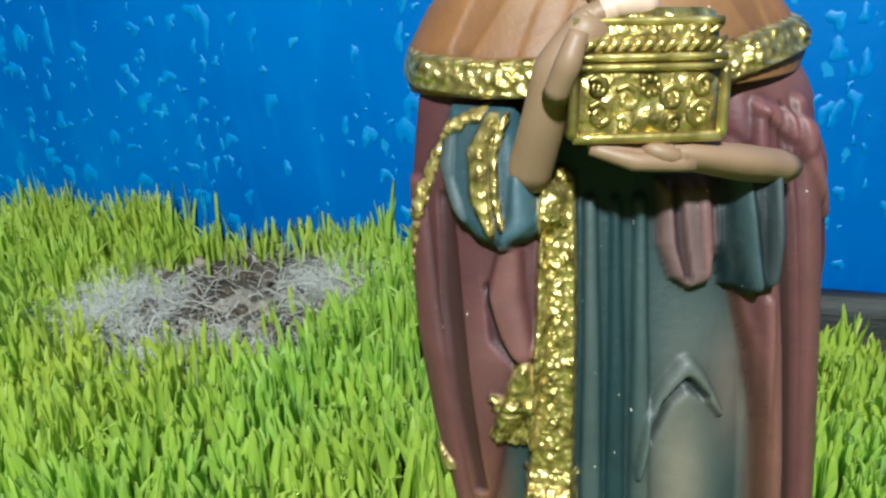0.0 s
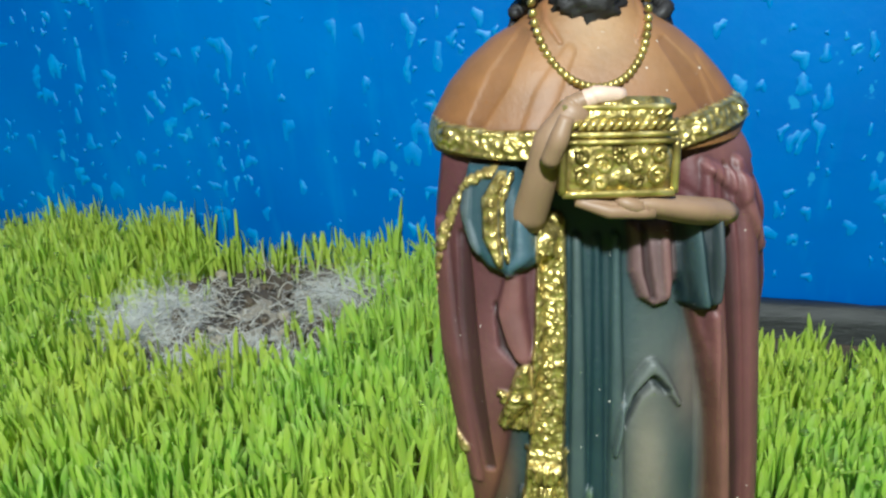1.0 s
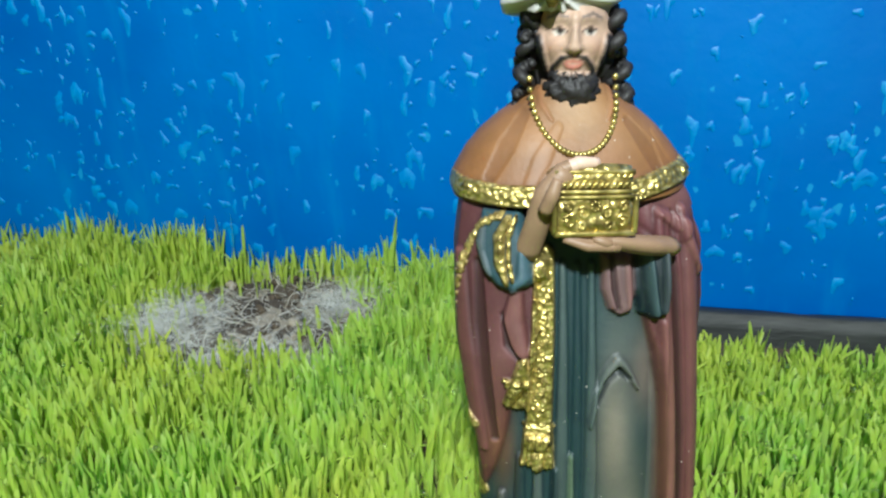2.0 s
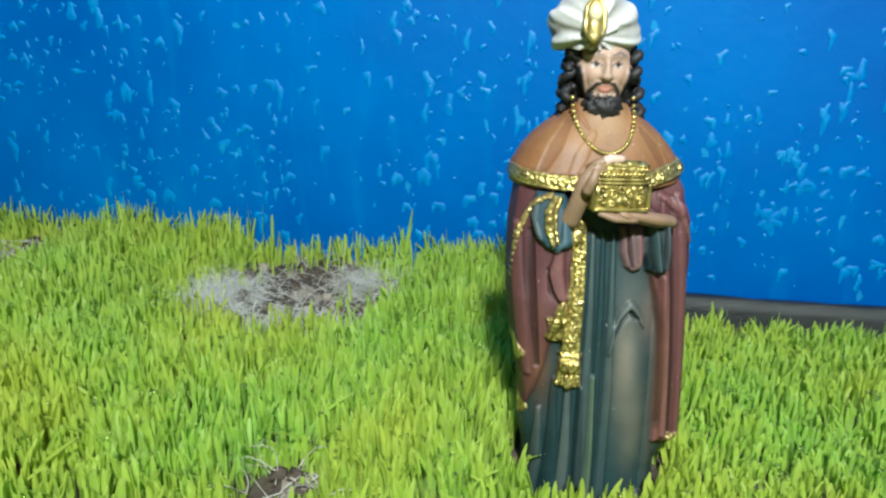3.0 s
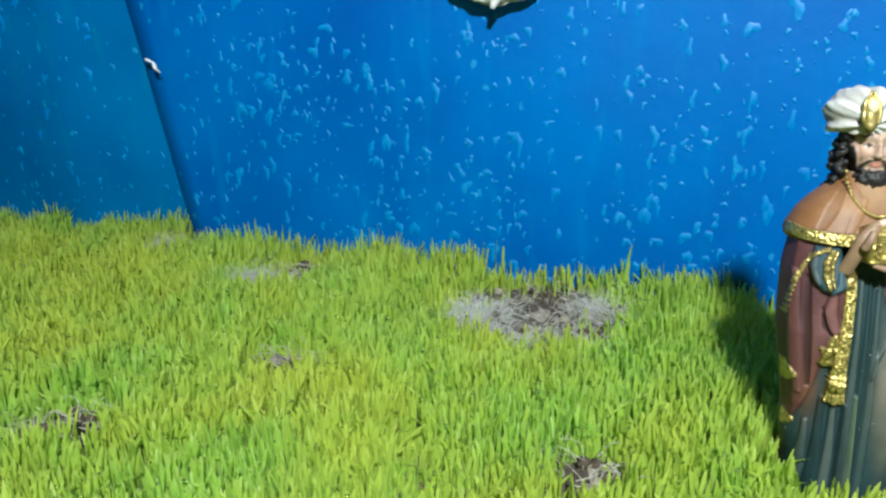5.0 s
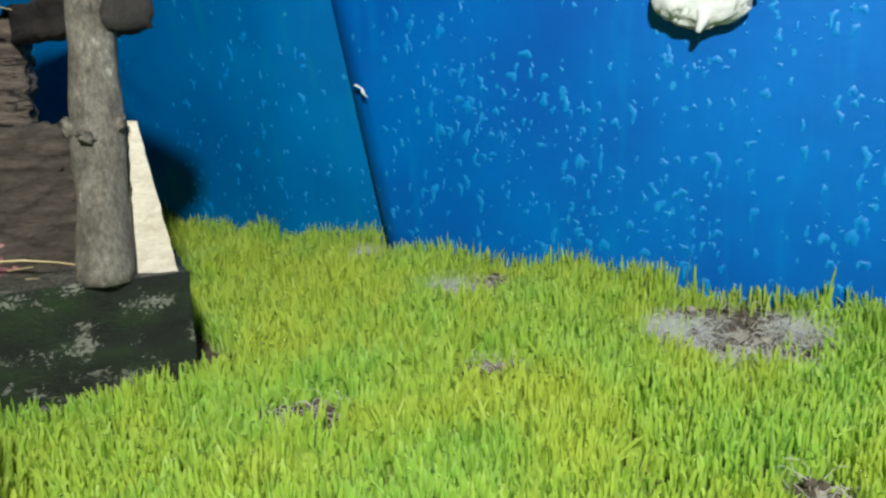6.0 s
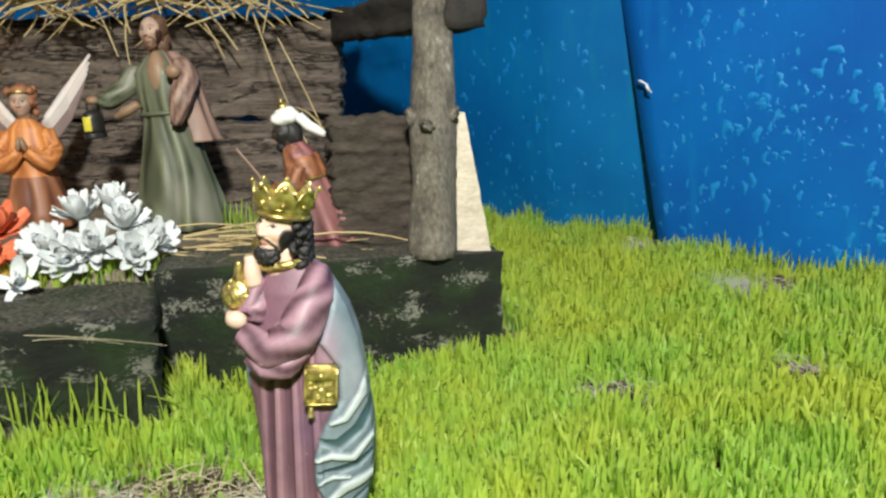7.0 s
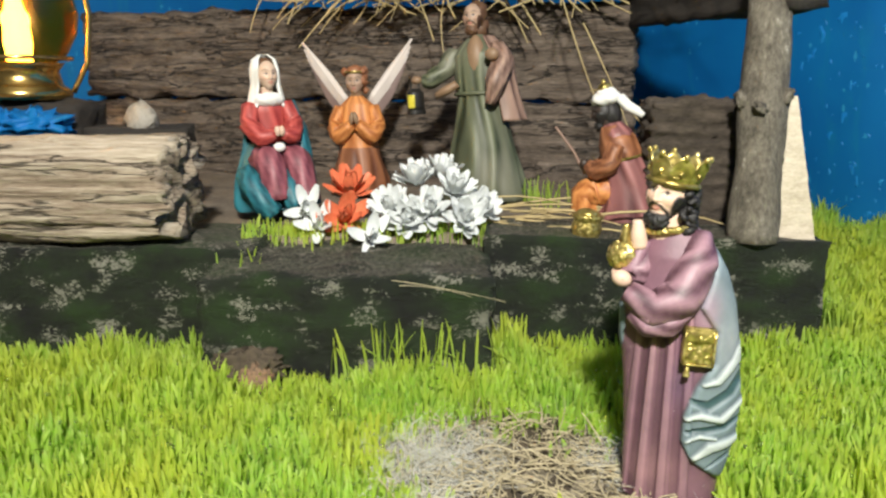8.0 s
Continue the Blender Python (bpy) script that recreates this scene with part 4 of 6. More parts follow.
spots = []
for i in range(90):
    p = at_front(random.gauss(0.004, 0.006), random.uniform(-0.06, -0.005), 0)
    spots.append((p.x, p.y, -0.005, random.uniform(0.02, 0.042), random.uniform(0.0015, 0.0026)))
for i in range(760):
    p = at_front(random.uniform(-0.21, 0.0), random.gauss(0.046, 0.011), 0)
    spots.append((p.x, p.y, 0.076, random.uniform(0.009, 0.022), random.uniform(0.0012, 0.0022)))
for i in range(70):
    spots.append((random.gauss(-0.80, 0.018), random.gauss(0.225, 0.012), 0.08, random.uniform(0.01, 0.035), random.uniform(0.001, 0.002)))
for i in range(60):
    p = at_front(random.gauss(-0.205, 0.01), random.gauss(0.01, 0.02), 0)
    spots.append((p.x, p.y, 0.055, random.uniform(0.012, 0.035), random.uniform(0.0012, 0.002)))
for i in range(42):
    p = at_front(random.gauss(-0.06, 0.03), -0.067 + random.uniform(-0.006, 0.002), 0)
    spots.append((p.x, p.y, -0.004, random.uniform(0.026, 0.052), random.uniform(0.0012, 0.0022)))
blades("stable_sprouts", spots, M["grass"], "sparse short sprouts growing round the stable floor")

drops = Clay()
rng = np.random.default_rng(11)
for i in rng.choice(len(tips), 2400, replace=False):
    r = rng.uniform(0.0006, 0.0014)
    p = tips[i]
    drops.ball((p[0], p[1], p[2] + r * 0.4), (r, r, r), "water", n=8)
tagged(new("water_drops", mesh_of("water_drops", drops.v, drops.f, [M["water"]])), "clear water drops clinging to the sprouts", "water drops", kind="stuff")

random.seed(33)
lines = []
for px, py, rx, ry, h in PATCHES[:7]:
    for i in range(int(60000 * rx * ry) + 24):
        ang, d = random.uniform(0, 6.28), math.sqrt(random.random())
        x, y = px + rx * d * math.cos(ang), py + ry * d * math.sin(ang)
        lines.append((bent((x, y, earth(x, y) + random.uniform(-0.001, 0.003)), (random.uniform(-1, 1), random.uniform(-1, 1), random.uniform(-0.1, 0.9)), random.uniform(0.008, 0.022), 0.003, 0.3), random.uniform(0.0002, 0.0005)))
strands("dry_fibres", lines, M["pale_fibre"], "matted pale dry root fibres on bare soil", "fibres", 3)
lines = []
px, py, rx, ry, h = PATCHES[7]
for i in range(900):
    ang, d = random.uniform(0, 6.28), math.sqrt(random.random())
    x, y = px + rx * d * math.cos(ang), py + ry * d * math.sin(ang)
    lines.append((bent((x, y, earth(x, y) + random.uniform(0, 0.006)), (random.uniform(-1, 1), random.uniform(-0.5, 1), random.uniform(-0.1, 0.25)), random.uniform(0.01, 0.034), 0.004, 0.12), random.uniform(0.00025, 0.0007)))
strands("dry_straw", lines, M["fibre"], "dry tangled straw heap on bare dusty soil", "straw", 4)
lines = [(bent(at_front(-0.085, -0.075, 0.075), (0.7, 0.72, -0.05), 0.08, 0.012, 0.035, 9), 0.00035), (bent(at_front(-0.08, -0.078, 0.072), (0.7, 0.7, 0.08), 0.05, 0.012, 0.04, 9), 0.0003)]
strands("twig", lines, M["fibre"], "thin pale twig lying across the charred block", "twig", 4, "")

random.seed(61)
lines = []
# where the white mould grows: x, y, half sizes, threads
for px, py, rx, ry, many in ((-0.16, 0.318, 0.034, 0.036, 1200), (-0.105, 0.265, 0.04, 0.022, 800), (-0.06, 0.33, 0.03, 0.03, 500), (-0.362, 0.392, 0.04, 0.028, 900), (-0.462, 0.474, 0.026, 0.02, 500), (-0.61, -0.12, 0.045, 0.05, 1300), (-0.545, -0.17, 0.07, 0.03, 1500), (-0.52, -0.04, 0.04, 0.025, 500)):
    for i in range(many):
        ang, d = random.uniform(0, 6.28), random.random() ** 0.7
        x, y = px + rx * d * math.cos(ang), py + ry * d * math.sin(ang)
        lines.append((bent((x, y, earth(x, y) + random.uniform(0.001, 0.012) * (1 - 0.6 * d)), (random.uniform(-1, 1), random.uniform(-1, 1), random.uniform(-0.2, 0.7)), random.uniform(0.01, 0.026), 0.003, 0.3, 4), random.uniform(0.00008, 0.00017)))
strands("white_mould", lines, M["mould"], "fluffy white mould threads spread over damp bare soil", "mould", 3)

random.seed(8)
lumps = Clay()
for px, py, rx, ry, h in PATCHES[:7]:
    for i in range(int(16000 * rx * ry) + 9):
        ang, d = random.uniform(0, 6.28), math.sqrt(random.random())
        x, y = px + rx * d * math.cos(ang), py + ry * d * math.sin(ang)
        r = random.uniform(0.0015, 0.0048)
        lumps.ball((x, y, earth(x, y) + r * 0.4), (r, r * random.uniform(0.7, 1.2), r * 0.8), random.choice(("soil", "soil", "soil", "soil", "dust")), n=8, rough=0.7, seed=i)
tagged(new("soil_crumbs", mesh_of("soil_crumbs", lumps.v, lumps.f, [M[k] for k in lumps.mats], lumps.i)), "dark and dusty crumbs of earth in bare patches", "soil crumbs", kind="stuff")

# ---- figurines ----


SKIN = {"skin": (0.41, 0.285, 0.21), "skin_pale": (0.58, 0.42, 0.32), "skin_dark": (0.03, 0.02, 0.015)}
HAIR = {"hair": (0.012, 0.011, 0.012), "brown": (0.075, 0.035, 0.018), "rust": (0.16, 0.06, 0.025)}


def head(c, place, k, skin, hair, beard):
    """A modelled head that looks along -y: brows, eyes, nose, mouth, moustache and beard, painted."""
    rows, cols = 72, 110
    la = np.linspace(-1.54, 1.54, rows)[:, None]
    lo = np.linspace(0, 2 * np.pi, cols, endpoint=False)[None, :]
    ux, uy, uz = np.cos(la) * np.cos(lo), np.cos(la) * np.sin(lo), np.sin(la) + 0 * lo
    x, z = ux * 10.2, uz * 14.5
    x = x * (1 - 0.3 * np.clip((-z - 1) / 12, 0, 1) ** 1.2)
    front = np.clip(-uy * 3, 0, 1)
    lay = Layers(x, z)
    lay.coat(SKIN[skin])
    ink, lips = HAIR[hair], (0.42, 0.13, 0.1) if skin != "skin_dark" else (0.06, 0.03, 0.025)
    lay.blot(0, 9, 7, 5, None, 0, 0.3)
    for sx in (-1, 1):
        lay.blot(sx * 5.8, -2.4, 2.6, 2.4, (SKIN[skin][0] * 1.05, SKIN[skin][1] * 0.85, SKIN[skin][2] * 0.8), 0.5, 0.7)
        lay.blot(sx * 4.1, 2.0, 2.6, 1.9, None, 0, -1.5)
        lay.blot(sx * 4.1, 4.9, 3.0, 1.0, None, 0, 0.7)
        lay.ridge([(sx * 2.2, 1.6), (sx * 4.1, 2.5), (sx * 6.2, 1.7)], [0.5, 1.3, 0.5], 0.5)
        white = np.clip(1.4 - np.hypot((lay.x - sx * 4.1) / 2.0, (lay.z - 1.6) / 1.1) * 1.4, 0, 1) * 2
        lay.coat((0.55, 0.5, 0.45) if skin != "skin_dark" else (0.3, 0.28, 0.25), np.clip(white, 0, 1))
        lay.coat((0.012, 0.008, 0.006), np.clip(2.6 - 2.4 * np.hypot(lay.x - sx * 4.1 - 0.2, lay.z - 1.7), 0, 1))
        lay.ridge([(sx * 2.1, 1.7), (sx * 4.1, 2.75), (sx * 6.1, 1.9)], [0.35, 0.5, 0.35], 0.15, (0.05, 0.025, 0.02), 0, 0.9)
        lay.ridge([(sx * 1.9, 5.0), (sx * 4.4, 6.0), (sx * 7.0, 4.9)], [0.5, 0.75, 0.4], 0.25, tuple(0.5 * a + 0.04 for a in ink), 0, 0.75)
        lay.blot(sx * 1.75, -2.6, 0.9, 0.8, None, 0, 0.9)
    lay.ridge([(0, 5.0), (0, 1.0), (0, -2.2)], [1.5, 1.7, 2.3], 1.2)
    lay.ridge([(0, 2.0), (0, -2.4)], [0.9, 1.7], 1.5)
    lay.ridge([(-2.3, -6.2), (0, -5.7), (2.3, -6.2)], [0.4, 0.75, 0.4], 0.6, lips, 0, 0.9)
    lay.ridge([(-1.9, -7.1), (0, -7.4), (1.9, -7.1)], [0.4, 0.85, 0.4], 0.7, lips, 0, 0.9)
    lay.blot(0, -10.6, 3.2, 2.2, None, 0, 1.0)
    if beard:
        wave = 0.35 * np.sin(lay.x * 3.4 + 1.2 * np.sin(lay.z * 1.1))
        jaw = np.clip((-lay.z - 8.6 + 0.5 * wave) * 1.6, 0, 1) * (lay.z < -6)
        side = np.clip((np.abs(lay.x) - 5.6 - 0.25 * (lay.z + 8)) * 1.3, 0, 1) * np.clip((2.0 - lay.z) * 0.8, 0, 1)
        hairy = np.maximum(jaw, side)
        lay.coat(ink, hairy)
        lay.d += hairy * (1.7 + wave + 0.25 * np.sin(lay.z * 4.5 + lay.x))
        for sx in (-1, 1):
            lay.ridge([(sx * 0.5, -4.3), (sx * 3.0, -5.0), (sx * 5.0, -7.4), (sx * 5.4, -10.0)], [0.6, 0.95, 1.0, 1.1], 0.9, ink, 0, 1.0)
    if beard:
        c.ball((place[0], place[1] - 0.0068 * k, place[2] - 0.0132 * k), (0.0068 * k, 0.0052 * k, 0.0052 * k), hair, (25, 0, 0), n=40, rough=0.35, ridges=15)
    d = np.where(uy < 0, lay.d * front, 0) / 1000 * k
    y = uy * 11.6
    back = np.broadcast_to((uy > -0.18)[..., None], lay.c.shape) & np.broadcast_to((lay.z > -11)[..., None], lay.c.shape)
    lay.c = np.where(back, np.array(ink), lay.c)
    s = k / 1000
    px, py, pz = x * s + ux * 0.4 * d, y * s - np.clip(-uy, 0, 1) ** 0.5 * d, z * s + uz * 0.3 * d
    base = len(c.v)
    c.v.extend(map(tuple, (np.stack([px, py, pz], -1) + np.array(place)).reshape(-1, 3).tolist()))
    c.fold.extend([0.6] * (rows * cols))
    c.tints.append((base, lay.c.reshape(-1, 3), np.zeros(rows * cols)))
    q = (np.arange(rows - 1)[:, None] * cols + np.arange(cols)[None, :]).reshape(-1) + base
    e = (np.arange(rows - 1)[:, None] * cols + (np.arange(cols)[None, :] + 1) % cols).reshape(-1) + base
    c.f.extend(map(tuple, np.stack([q, e, e + cols, q + cols], -1).tolist()))
    c.f.append(tuple(range(base + (rows - 1) * cols, base + rows * cols)))
    c.i.extend([c.slot("resin")] * ((rows - 1) * cols + 1))


def curl(c, p, way, r, thick, hair, seed):
    """One moulded lock: a short roll that winds round as it hangs."""
    random.seed(seed)
    a0, hand = random.uniform(0, 6.28), random.choice((-1, 1))
    path = [Vector(p) + Vector(way) * (i / 6) + Vector((math.cos(a0 + hand * i * 1.15), math.sin(a0 + hand * i * 1.15), 0.3 * math.sin(i))) * r for i in range(7)]
    c.roll(path, [thick * 0.6, thick, thick * 1.1, thick * 1.1, thick, thick * 0.9, thick * 0.4], hair, n=8)


def beard_and_hair(c, z, y=0.0, x=0.0, k=1.0, hair="hair", skin="skin", beard=True, curls=True):
    """A head whose middle stands at height z, with long curled hair at its sides where curls is set."""
    head(c, (x, y, z), k, skin, hair, beard)
    if curls:
        for sx in (-1, 1):
            for i in range(15):
                h = i / 14
                random.seed(i * 7 + (sx > 0) + int(z * 1e4))
                p = (x + sx * (0.0102 + 0.0042 * h + random.uniform(-0.0012, 0.0012)) * k, y + random.uniform(-0.0045, 0.006) * k, z + (0.0085 - 0.026 * h) * k)
                curl(c, p, (sx * 0.0008 * k, 0, -0.0052 * k), 0.0016 * k, 0.00165 * k, hair, i * 3 + sx)
        c.ball((x, y + 0.0055 * k, z - 0.004 * k), (0.0122 * k, 0.009 * k, 0.018 * k), hair, n=30, rough=0.3, ridges=9)


def mm2(*points):
    """Heights and values in metres, from millimetres."""
    return [a / 1000 for a, b in points], [b / 1000 for a, b in points]


def turban(c, z, y=0.0, x=0.0, k=1.0):
    """A wound white turban, fuller on one side, its folds gathered under a gold jewel in front."""
    n, rings = 140, 40
    la = np.linspace(-0.75, 1.5, rings)[:, None]
    lo = np.linspace(0, 2 * np.pi, n, endpoint=False)[None, :]
    rad = 0.0178 * np.cos(la * 0.94 - 0.08) ** 0.62
    ux, uy, uz = rad * np.cos(lo), rad * 0.95 * np.sin(lo), 0.0125 * np.sin(la) * np.ones_like(lo)
    # folds fan out from the jewel and wind round to the back
    fan = np.arctan2(ux, uz + 0.004 + 0 * ux)
    w = np.sin(fan * 10.0 + 2.2 * np.sin(lo) + 0.6 * np.sin(fan * 3)) * np.clip(1.2 - 0.4 * np.sin(la), 0, 1)
    crease = -np.abs(np.sin(fan * 5.0 + 1.1 * np.sin(lo))) ** 6
    g = 1 + 0.04 * w + 0.05 * crease + 0.012 * np.sin(fan * 23 + 4 * np.sin(lo * 2))
    px = ux * g * (1 + 0.08 * (ux > 0) * np.clip(ux / 0.016, 0, 1)) + 0.0008
    py, pz = uy * g, uz * g - 0.10 * ux * (ux > 0) + 0.0022 * np.exp(-((ux - 0.001) / 0.008) ** 2) * (uz > 0)
    rows = (np.stack([px, py, pz], -1) * k + np.array((x, y, z))).tolist()
    c.grid([[tuple(p) for p in row] for row in rows], (0.62 + 0.3 * w + 0.3 * crease).tolist(), "linen")
    c.ball((x - 0.001 * k, y - 0.0172 * k, z + 0.0022 * k), (0.0039 * k, 0.0024 * k, 0.0092 * k), "gold_plain", (-16, 0, 0), n=22)
    c.ball((x - 0.001 * k, y - 0.0182 * k, z + 0.0052 * k), (0.0027 * k, 0.0022 * k, 0.0036 * k), "jewel", (-16, 0, 0), n=16)
    for sx in (-1, 1):
        c.roll([(x - 0.001 * k, y - 0.0186 * k, z - 0.0075 * k), (x + (sx * 0.0036 - 0.001) * k, y - 0.0186 * k, z - 0.001 * k), (x + (sx * 0.0034 - 0.001) * k, y - 0.0172 * k, z + 0.0068 * k), (x - 0.001 * k, y - 0.0152 * k, z + 0.0122 * k)], [0.0009 * k, 0.0011 * k, 0.001 * k, 0.0006 * k], "gold_plain", n=8)


M["linen"] = enamel("turban_paint", (0.26, 0.25, 0.22), (0.6, 0.59, 0.56), 0.6, 0.5)
M["jewel"] = enamel("pale_gold_jewel", (0.5, 0.42, 0.2), (0.75, 0.68, 0.42), 0.3)
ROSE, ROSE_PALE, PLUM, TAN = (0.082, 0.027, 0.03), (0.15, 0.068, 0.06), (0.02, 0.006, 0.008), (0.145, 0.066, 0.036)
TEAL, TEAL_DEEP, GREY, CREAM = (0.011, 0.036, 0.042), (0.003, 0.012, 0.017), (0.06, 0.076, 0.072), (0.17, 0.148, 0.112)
PEACH, PEACH_PALE = (0.185, 0.083, 0.026), (0.245, 0.128, 0.05)


def mm(*points):
    return [(a / 1000, b / 1000) for a, b in points]


def gown_and_mantle(lay):
    """Teal gown with hanging folds, rose mantle open in front, sleeves, gold sash and trimmings."""
    lay.coat(TEAL)
    # gown: hanging folds, crests and hollows painted with their shade, the knee and the crease over it
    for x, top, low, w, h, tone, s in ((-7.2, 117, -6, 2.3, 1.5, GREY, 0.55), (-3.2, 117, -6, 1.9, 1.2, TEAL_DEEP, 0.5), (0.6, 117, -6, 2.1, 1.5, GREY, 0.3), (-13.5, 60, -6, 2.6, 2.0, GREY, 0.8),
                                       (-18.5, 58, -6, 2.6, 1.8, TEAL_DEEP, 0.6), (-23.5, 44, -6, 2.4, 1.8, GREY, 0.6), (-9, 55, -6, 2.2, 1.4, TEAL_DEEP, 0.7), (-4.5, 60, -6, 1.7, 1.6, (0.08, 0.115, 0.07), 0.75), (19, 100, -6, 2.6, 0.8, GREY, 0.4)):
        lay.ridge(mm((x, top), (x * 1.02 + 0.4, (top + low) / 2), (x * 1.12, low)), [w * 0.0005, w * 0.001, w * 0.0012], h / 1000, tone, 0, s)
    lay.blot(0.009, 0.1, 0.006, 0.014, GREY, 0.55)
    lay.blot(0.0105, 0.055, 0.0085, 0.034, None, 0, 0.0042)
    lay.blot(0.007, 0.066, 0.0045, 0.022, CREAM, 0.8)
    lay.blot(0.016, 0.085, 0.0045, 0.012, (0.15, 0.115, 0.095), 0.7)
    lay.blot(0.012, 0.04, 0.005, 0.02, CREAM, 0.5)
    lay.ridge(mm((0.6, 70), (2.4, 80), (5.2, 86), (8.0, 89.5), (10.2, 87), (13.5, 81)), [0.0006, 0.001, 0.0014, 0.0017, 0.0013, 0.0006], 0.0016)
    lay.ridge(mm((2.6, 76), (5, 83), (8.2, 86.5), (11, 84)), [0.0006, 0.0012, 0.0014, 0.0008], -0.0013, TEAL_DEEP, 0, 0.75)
    # mantle on the right arm's side of the gown
    far = lay.shape(mm((12, 132), (13.5, 118), (14.5, 104), (17.5, 92), (19.5, 78), (21, 58), (22, 40), (21, 31), (27, 28.5), (32, 25), (45, 27), (45, 150), (10, 150)), 0.0038, 0.0035, ROSE)
    lay.blot(0.0225, 0.06, 0.0035, 0.03, TAN, 0.75)
    lay.blot(0.034, 0.045, 0.004, 0.03, (0.15, 0.06, 0.038), 0.5)
    # PLUM hollows and the dark inner edge below are shade put into the paint
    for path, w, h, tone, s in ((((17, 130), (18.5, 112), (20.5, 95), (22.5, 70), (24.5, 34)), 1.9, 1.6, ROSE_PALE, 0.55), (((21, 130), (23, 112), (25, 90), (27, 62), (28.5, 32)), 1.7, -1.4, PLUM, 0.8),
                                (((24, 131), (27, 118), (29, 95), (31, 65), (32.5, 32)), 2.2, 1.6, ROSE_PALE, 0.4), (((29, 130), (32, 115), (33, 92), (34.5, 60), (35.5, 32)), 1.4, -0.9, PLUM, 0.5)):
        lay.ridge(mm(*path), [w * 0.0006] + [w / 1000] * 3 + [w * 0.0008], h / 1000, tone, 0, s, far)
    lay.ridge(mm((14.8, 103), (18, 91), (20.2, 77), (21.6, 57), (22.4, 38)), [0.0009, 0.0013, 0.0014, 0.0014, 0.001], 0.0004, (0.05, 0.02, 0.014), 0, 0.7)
    lay.ridge(mm((29, 31), (34, 29), (39, 31)), [0.0016, 0.0024, 0.0016], 0.0012, None, 0.9)
    # hanging sleeve of the arm below the casket: rose lobe, dark teal lobe
    lay.shape(mm((3, 120), (3.2, 110), (5, 104.5), (8, 102.4), (11.2, 103.2), (12.4, 108), (12, 120)), 0.003, 0.0022, (0.1, 0.06, 0.06))
    lay.ridge(mm((5.6, 119), (6.4, 110), (7.6, 104.5)), [0.0009, 0.0011, 0.0007], -0.0011, PLUM, 0, 0.8)
    lay.ridge(mm((9.6, 119), (10, 111), (10.4, 105)), [0.001, 0.0012, 0.0007], 0.0008, ROSE_PALE, 0, 0.5)
    lay.shape(mm((11.5, 122), (11.8, 110), (13.2, 103), (16.5, 101.4), (18.8, 104), (19.2, 112), (18.5, 124)), 0.004, 0.0022, TEAL_DEEP)
    lay.ridge(mm((13.8, 121), (14.6, 111), (15.8, 103.5)), [0.0009, 0.0012, 0.0008], 0.0011, (0.03, 0.055, 0.06), 0, 0.8)
    lay.ridge(mm((17.2, 123), (17.5, 112), (17.6, 104)), [0.0008, 0.001, 0.0006], 0.001, (0.045, 0.055, 0.06), 0, 0.6)
    lay.shape(mm((16, 125), (20, 120), (24, 121), (29, 127), (45, 131), (45, 145), (8, 145), (10, 130)), 0.0012, 0.004, ROSE, 0.003)
    lay.blot(0.024, 0.134, 0.008, 0.004, ROSE_PALE, 0.8)
    lay.ridge(mm((17, 131), (25, 126), (32, 112)), [0.0014, 0.0024, 0.0016], 0.0014, (0.16, 0.07, 0.065), 0, 0.5)
    # mantle on the other side, drawn back towards the hem
    near = lay.shape(mm((-45, 150), (-17, 150), (-15, 120), (-13.5, 108), (-13.8, 92), (-16, 83), (-20.5, 76), (-22.5, 64), (-25, 52), (-27.5, 44), (-45, 42)), 0.0042, 0.0035, ROSE)
    lay.blot(-0.0235, 0.06, 0.0035, 0.014, TAN, 0.7)
    # PLUM on the outer side and in the creases is painted shade
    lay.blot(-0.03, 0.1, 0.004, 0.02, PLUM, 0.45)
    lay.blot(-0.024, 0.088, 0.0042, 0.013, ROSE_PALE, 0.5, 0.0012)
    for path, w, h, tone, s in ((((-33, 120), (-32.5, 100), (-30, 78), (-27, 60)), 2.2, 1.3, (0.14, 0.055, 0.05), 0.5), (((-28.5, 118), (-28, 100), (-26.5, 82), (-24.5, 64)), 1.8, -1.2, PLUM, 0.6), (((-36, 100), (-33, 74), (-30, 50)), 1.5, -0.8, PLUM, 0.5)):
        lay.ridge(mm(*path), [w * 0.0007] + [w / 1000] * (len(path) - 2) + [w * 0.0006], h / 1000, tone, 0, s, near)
    for x, z, w in ((-31.5, 68, 3.4), (-30.5, 42, 3.2)):
        lay.ridge(mm((x - 1, z + 4), (x + 0.4, z), (x - 0.6, z - 4.5)), [w * 0.0005, w * 0.001, w * 0.0006], 0.0018, (0.2, 0.13, 0.05), 0.85)
    # the sleeve's lining and its drooping point
    lay.shape(mm((-26.5, 133), (-17, 133), (-15, 124), (-10.5, 119), (-11.5, 114.5), (-16, 112), (-20, 110.5), (-23.5, 112), (-27, 116.5), (-28.5, 124)), 0.0038, 0.0028, (0.022, 0.055, 0.07))
    lay.ridge(mm((-26, 130), (-27, 122), (-25, 115.5)), [0.001, 0.0013, 0.0009], 0.0008, (0.1, 0.11, 0.11), 0, 0.6)
    lay.ridge(mm((-16.5, 122), (-16.5, 116), (-19, 112.5)), [0.0016, 0.0022, 0.001], 0.001, (0.045, 0.085, 0.11), 0, 0.6)
    lay.ridge(mm((-20, 131), (-22.2, 126), (-22.2, 119), (-20.8, 113.5)), [0.0009, 0.0014, 0.0014, 0.0006], 0.0012, (0.3, 0.2, 0.06), 0.9)
